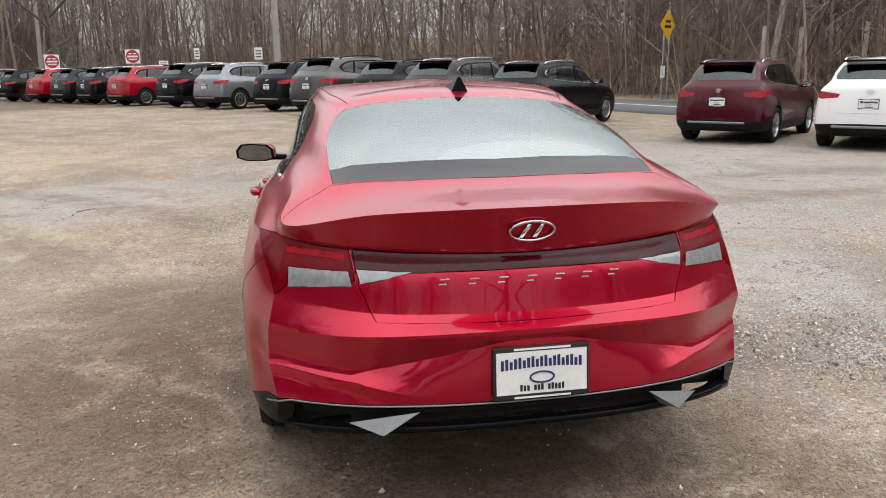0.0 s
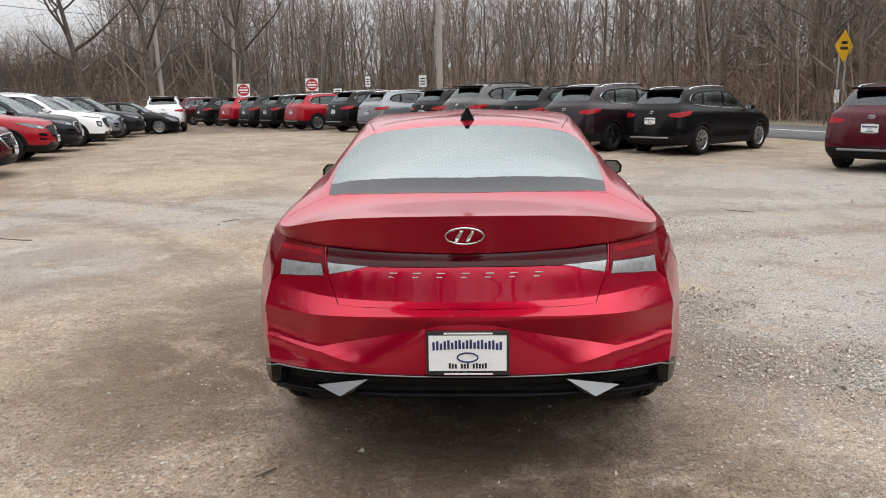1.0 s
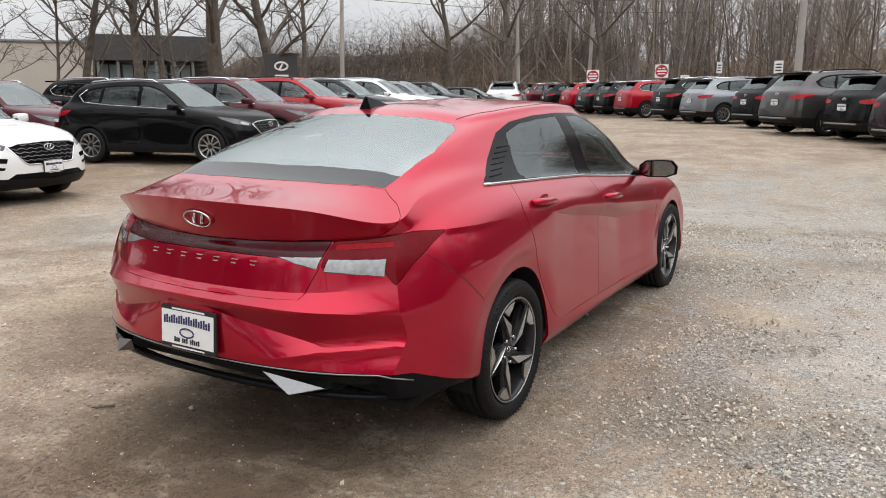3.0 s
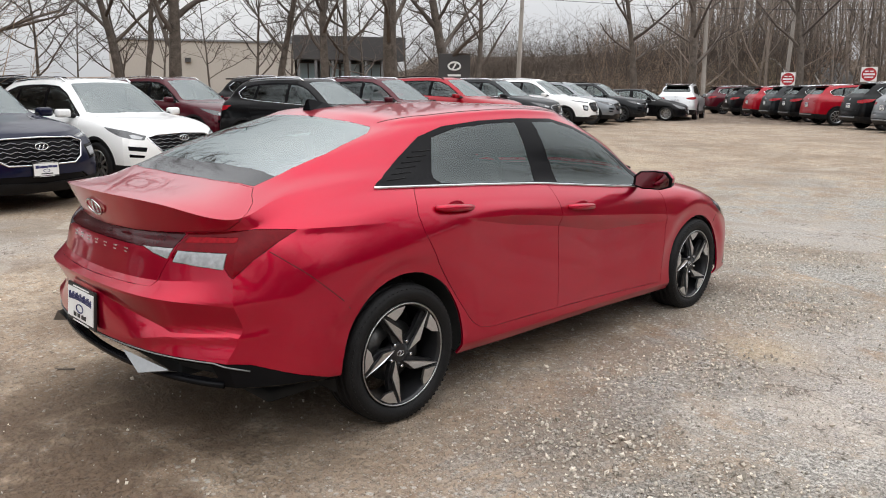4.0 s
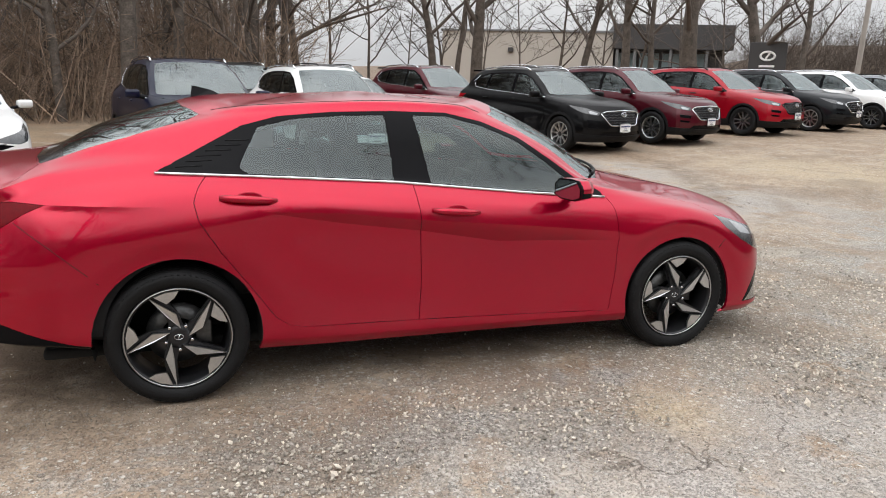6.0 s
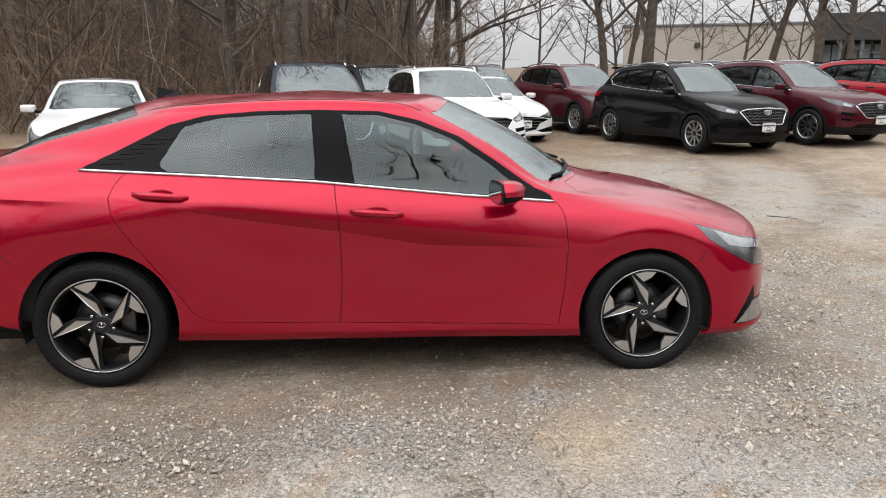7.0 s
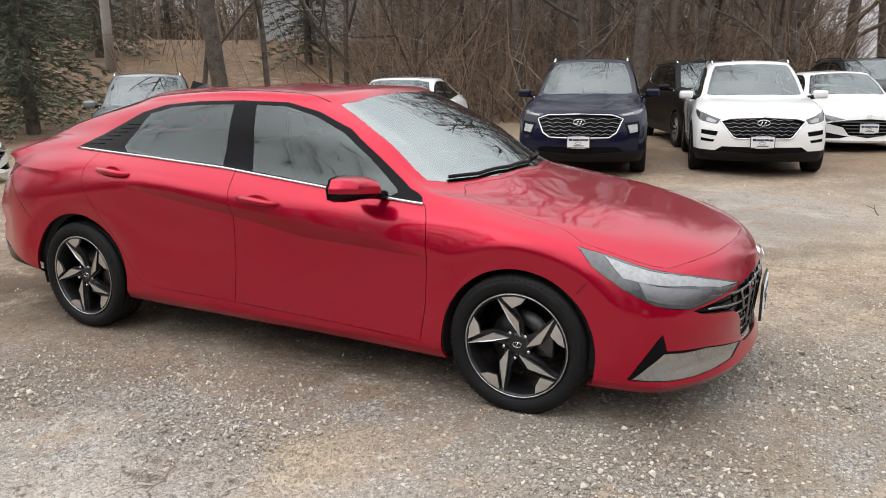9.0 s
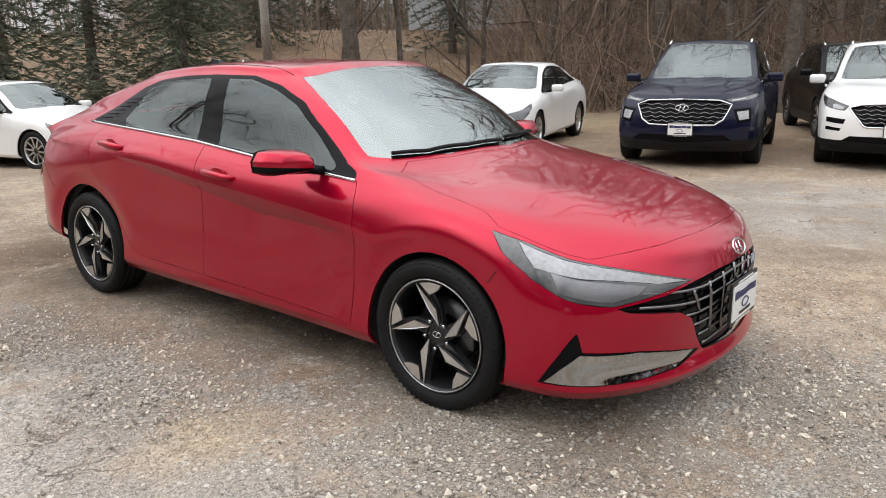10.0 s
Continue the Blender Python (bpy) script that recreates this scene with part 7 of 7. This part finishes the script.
def small_notice(x, y, z, w, h, turn):
    t = tagged(new("notice_sign"), "small white notice on a thin post", "sign", "road signs")
    t.matrix_basis = pose(x, y, ground_z(x, y), 0, 0, turn)
    zz = z - ground_z(x, y)
    part("post", block(-.025, .025, .01, .05, -.3, zz, bevel=.006), GALV, t)
    p = part("panel", block(-w / 2, w / 2, 0, .008, zz - h / 2, zz + h / 2, bevel=.003), WHITE_SIGN, t, smooth=False)
    bm = bmesh.new()
    for k in range(3):
        box(bm, -w * .33, w * .33, -.004, -.001, zz + h * (.22 - .24 * k) - h * .05, zz + h * (.22 - .24 * k) + h * .05)
    part("writing", bm, BLACK_INK, p, "dark printed bars", smooth=False)
    return t


small_notice(-2.9, 37.5, 2.55, .42, .62, 5)
small_notice(-6.6, 42.0, 2.7, .30, .62, 8)
small_notice(-8.4, 41.5, 2.1, .50, .42, 8)
for x, y, z in ((18.4, 25.2, 3.0), (20.4, 25.6, 3.0), (22.6, 24.4, 3.2)):
    t = tagged(new("marker_post"), "pale weathered post beyond the road", "post", "posts")
    t.matrix_basis = pose(x, y, ground_z(x, y))
    bm = bmesh.new()
    tube(bm, [(0, 0, -.3), (.05, 0, z)], [.11, .09], 8)
    part("shaft", bm, PALE_BARK, t)

# ---- buildings ----
BEIGE = surface("beige_panel", (0.44, 0.40, 0.35), 0.8, vary=0.08, scale=.3, grain=8)
DARKWALL = surface("dark_facade", (0.045, 0.042, 0.042), 0.6, vary=0.15, scale=.5)
PANE = surface("shop_glass", (0.33, 0.42, 0.45), 0.08, vary=0.2, scale=.4, coat=1.0)
SIDING = surface("grey_siding", (0.40, 0.42, 0.44), 0.8, vary=0.08, scale=.5)
ROOFING = surface("roofing", (0.06, 0.058, 0.056), 0.9, vary=0.2, scale=2)


def warehouse():
    """A long flat-roofed building with a dark glazed entrance."""
    t = tagged(new("showroom"), "long beige flat-roofed building with dark glazed entrance", "building")
    a, b = Vector((-66.7, 22.5)), Vector((-53.7, 45.6))
    d = (b - a).normalized()
    t.matrix_basis = pose(a.x, a.y, ground_z(a.x, a.y), 0, 0, math.degrees(math.atan2(d.y, d.x)))
    L = (b - a).length
    part("wall", block(1.6, L * .67, 0, 22, -.4, 5.45, bevel=.03), BEIGE, t, "beige panel wall", smooth=False)
    part("roof_edge", block(1.45, L * .67, -.15, 22, 5.45, 5.65, bevel=.03), SATIN, t, "thin metal roof edge", smooth=False)
    part("entrance_wall", block(L * .67 + .02, L + 1.4, 1.6, 22, -.4, 4.0, bevel=.03), DARKWALL, t, "dark entrance wall", smooth=False)
    part("fascia", block(L * .665, L + 1.8, -.6, 22, 4.05, 6.25, bevel=.04), DARKWALL, t, "deep dark fascia", smooth=False)
    for k in range(4):
        x0 = L * .68 + k * (L * .31) / 4
        w = part("window", block(x0 + .1, x0 + L * .31 / 4 - .1, 1.45, 1.58, .1, 3.9, bevel=.01), DARKWALL, t, "dark window frame", smooth=False)
        for i in range(2):
            q = x0 + .2 + i * (L * .155 / 4 - .08)
            part("pane", block(q, q + L * .155 / 4 - .2, 1.40, 1.46, .25, 3.75), PANE, w, "pale blue pane", smooth=False)
    for k in range(6):
        x0 = L * .67 + .2 + k * L * .32 / 5.3
        part("column", block(x0, x0 + .25, -.3, -.05, -.3, 4.05, bevel=.02), SATIN, t, "slim pale column", smooth=False)
    part("wall_lamp", block(L * .30, L * .30 + .5, -.25, -.02, 3.6, 4.0, bevel=.03), DARKWALL, t, "small wall lamp", smooth=False)
    return t


warehouse()


def house(x, y, turn, label, w, d, h, material):
    t = tagged(new("house"), label, "house", "houses")
    t.matrix_basis = pose(x, y, ground_z(x, y), 0, 0, turn)
    bm = bmesh.new()
    prism(bm, [(-w / 2, -.4), (w / 2, -.4), (w / 2, h), (0, h + w * .38), (-w / 2, h)], d)
    part("wall", bm, material, t, smooth=False)
    for s in (1, -1):
        bm = bmesh.new()
        prism(bm, [(s * (w / 2 + .3), h - .2), (s * (w / 2 + .3), h), (0, h + w * .38 + .25), (0, h + w * .38 + .05)], d + .6, Matrix.Translation((0, -.3, 0)))
        part("roof", bm, ROOFING, t, "dark pitched roof", smooth=False)
    for k in range(3):
        x0 = -w * .32 + k * w * .32
        f = part("window", block(x0 - .5, x0 + .5, -.06, .02, 1.0, 2.3, bevel=.02), WHITE_SIGN, t, "white window frame", smooth=False)
        part("pane", block(x0 - .42, x0 + .42, -.08, -.05, 1.08, 2.22), PANE, f, smooth=False)
    bm = lathe([(.001, -.04), (.42, -.04), (.42, 0), (.001, 0)], 20, "z")
    rw = part("round_window", bm, GLOSS, t, "round gable window", smooth=False)
    rw.matrix_basis = Matrix.Translation((0, -.02, h + .6)) @ Matrix.Rotation(radians(90), 4, "X")
    return t


house(-36.0, -47.0, 140 - 180, "grey-sided house with a round gable window", 8, 10, 4.2, SIDING)
house(-52.0, -4.0, 95 - 180, "white house glimpsed through the woods", 9, 9, 2.8, WHITE_SIGN)
house(-40.0, -26.0, 120 - 180, "pale house glimpsed through the trees", 9, 9, 2.8, SIDING)

# brand board and wires
t = tagged(new("sign_board"), "dark square dealer board with pale emblem", "sign")
t.matrix_basis = pose(-25.6, 26.2, ground_z(-25.6, 26.2), 0, 0, 45)
part("panel", block(-.85, .85, 0, .25, .1, 3.2, bevel=.03), DARKWALL, t, smooth=False)
bm = bmesh.new()
ring(bm, .32, .20, .05, Matrix.Translation((0, -.03, 2.55)), 24)
prism(bm, [(-.14, 2.40), (-.04, 2.40), (.14, 2.70), (.04, 2.70)], -.03)
part("emblem", bm, WHITE_SIGN, t, "white oval emblem", smooth=False)
part("writing", block(-.35, .35, -.02, .001, 2.02, 2.12), WHITE_SIGN, t, "white bar", smooth=False)
WIRE = surface("wire", (0.05, 0.05, 0.05), 0.8)
for k in range(4):
    w = tagged(new("overhead_wire"), "thin black overhead wire between poles", "wire", "overhead wires")
    a, b = Vector((-30.5, 37.5, 10.4 - .9 * k)), Vector((-4.0, 75.0, 11.6 - .9 * k))
    bm = bmesh.new()
    tube(bm, [a.lerp(b, i / 14) - Vector((0, 0, 3.2 * (i / 14) * (1 - i / 14))) for i in range(15)], .022, 4)
    part("cable", bm, WIRE, w)
# tall trees behind the camera, which show in the paint and the glass
for k, (x, y, h) in enumerate(((13, -6, 13), (16, 2, 15), (12.5, 9.5, 12), (9, -15, 14), (20, -12, 15), (17, 12, 14), (3, -19, 14))):
    bare_tree(x, y, 140 + k, h, .28, "tall leafless tree at the edge of the lot", .04, 61 * k, limbs=11, subs=6, twigs=4, first=.2)

# fallen twigs on the lot
for k, (x, y, length) in enumerate(((-4.28, .60, .38), (-.80, -2.25, .10), (-5.2, 3.1, .45), (-3.1, 4.4, .30), (3.4, 4.6, .35))):
    r = random.Random(500 + k)
    t = tagged(new("fallen_twig"), "thin dry brown twig lying on the gravel", "twig", "fallen twigs")
    t.matrix_basis = pose(x, y, ground_z(x, y) + .010, 0, 0, r.uniform(0, 360))
    v, f = [], []
    got, _ = branch(v, f, Vector((-length / 2, 0, 0)), Vector((1, .1, 0)), length, .006, .003, 5, 5, r, .06, 0)
    branch(v, f, got[3], Vector((.8, .6, .1)).normalized(), length * .3, .004, .002, 4, 2, r, .05, 0)
    link("stem", mesh_of("stem", (v, f), LIMB), None, t)
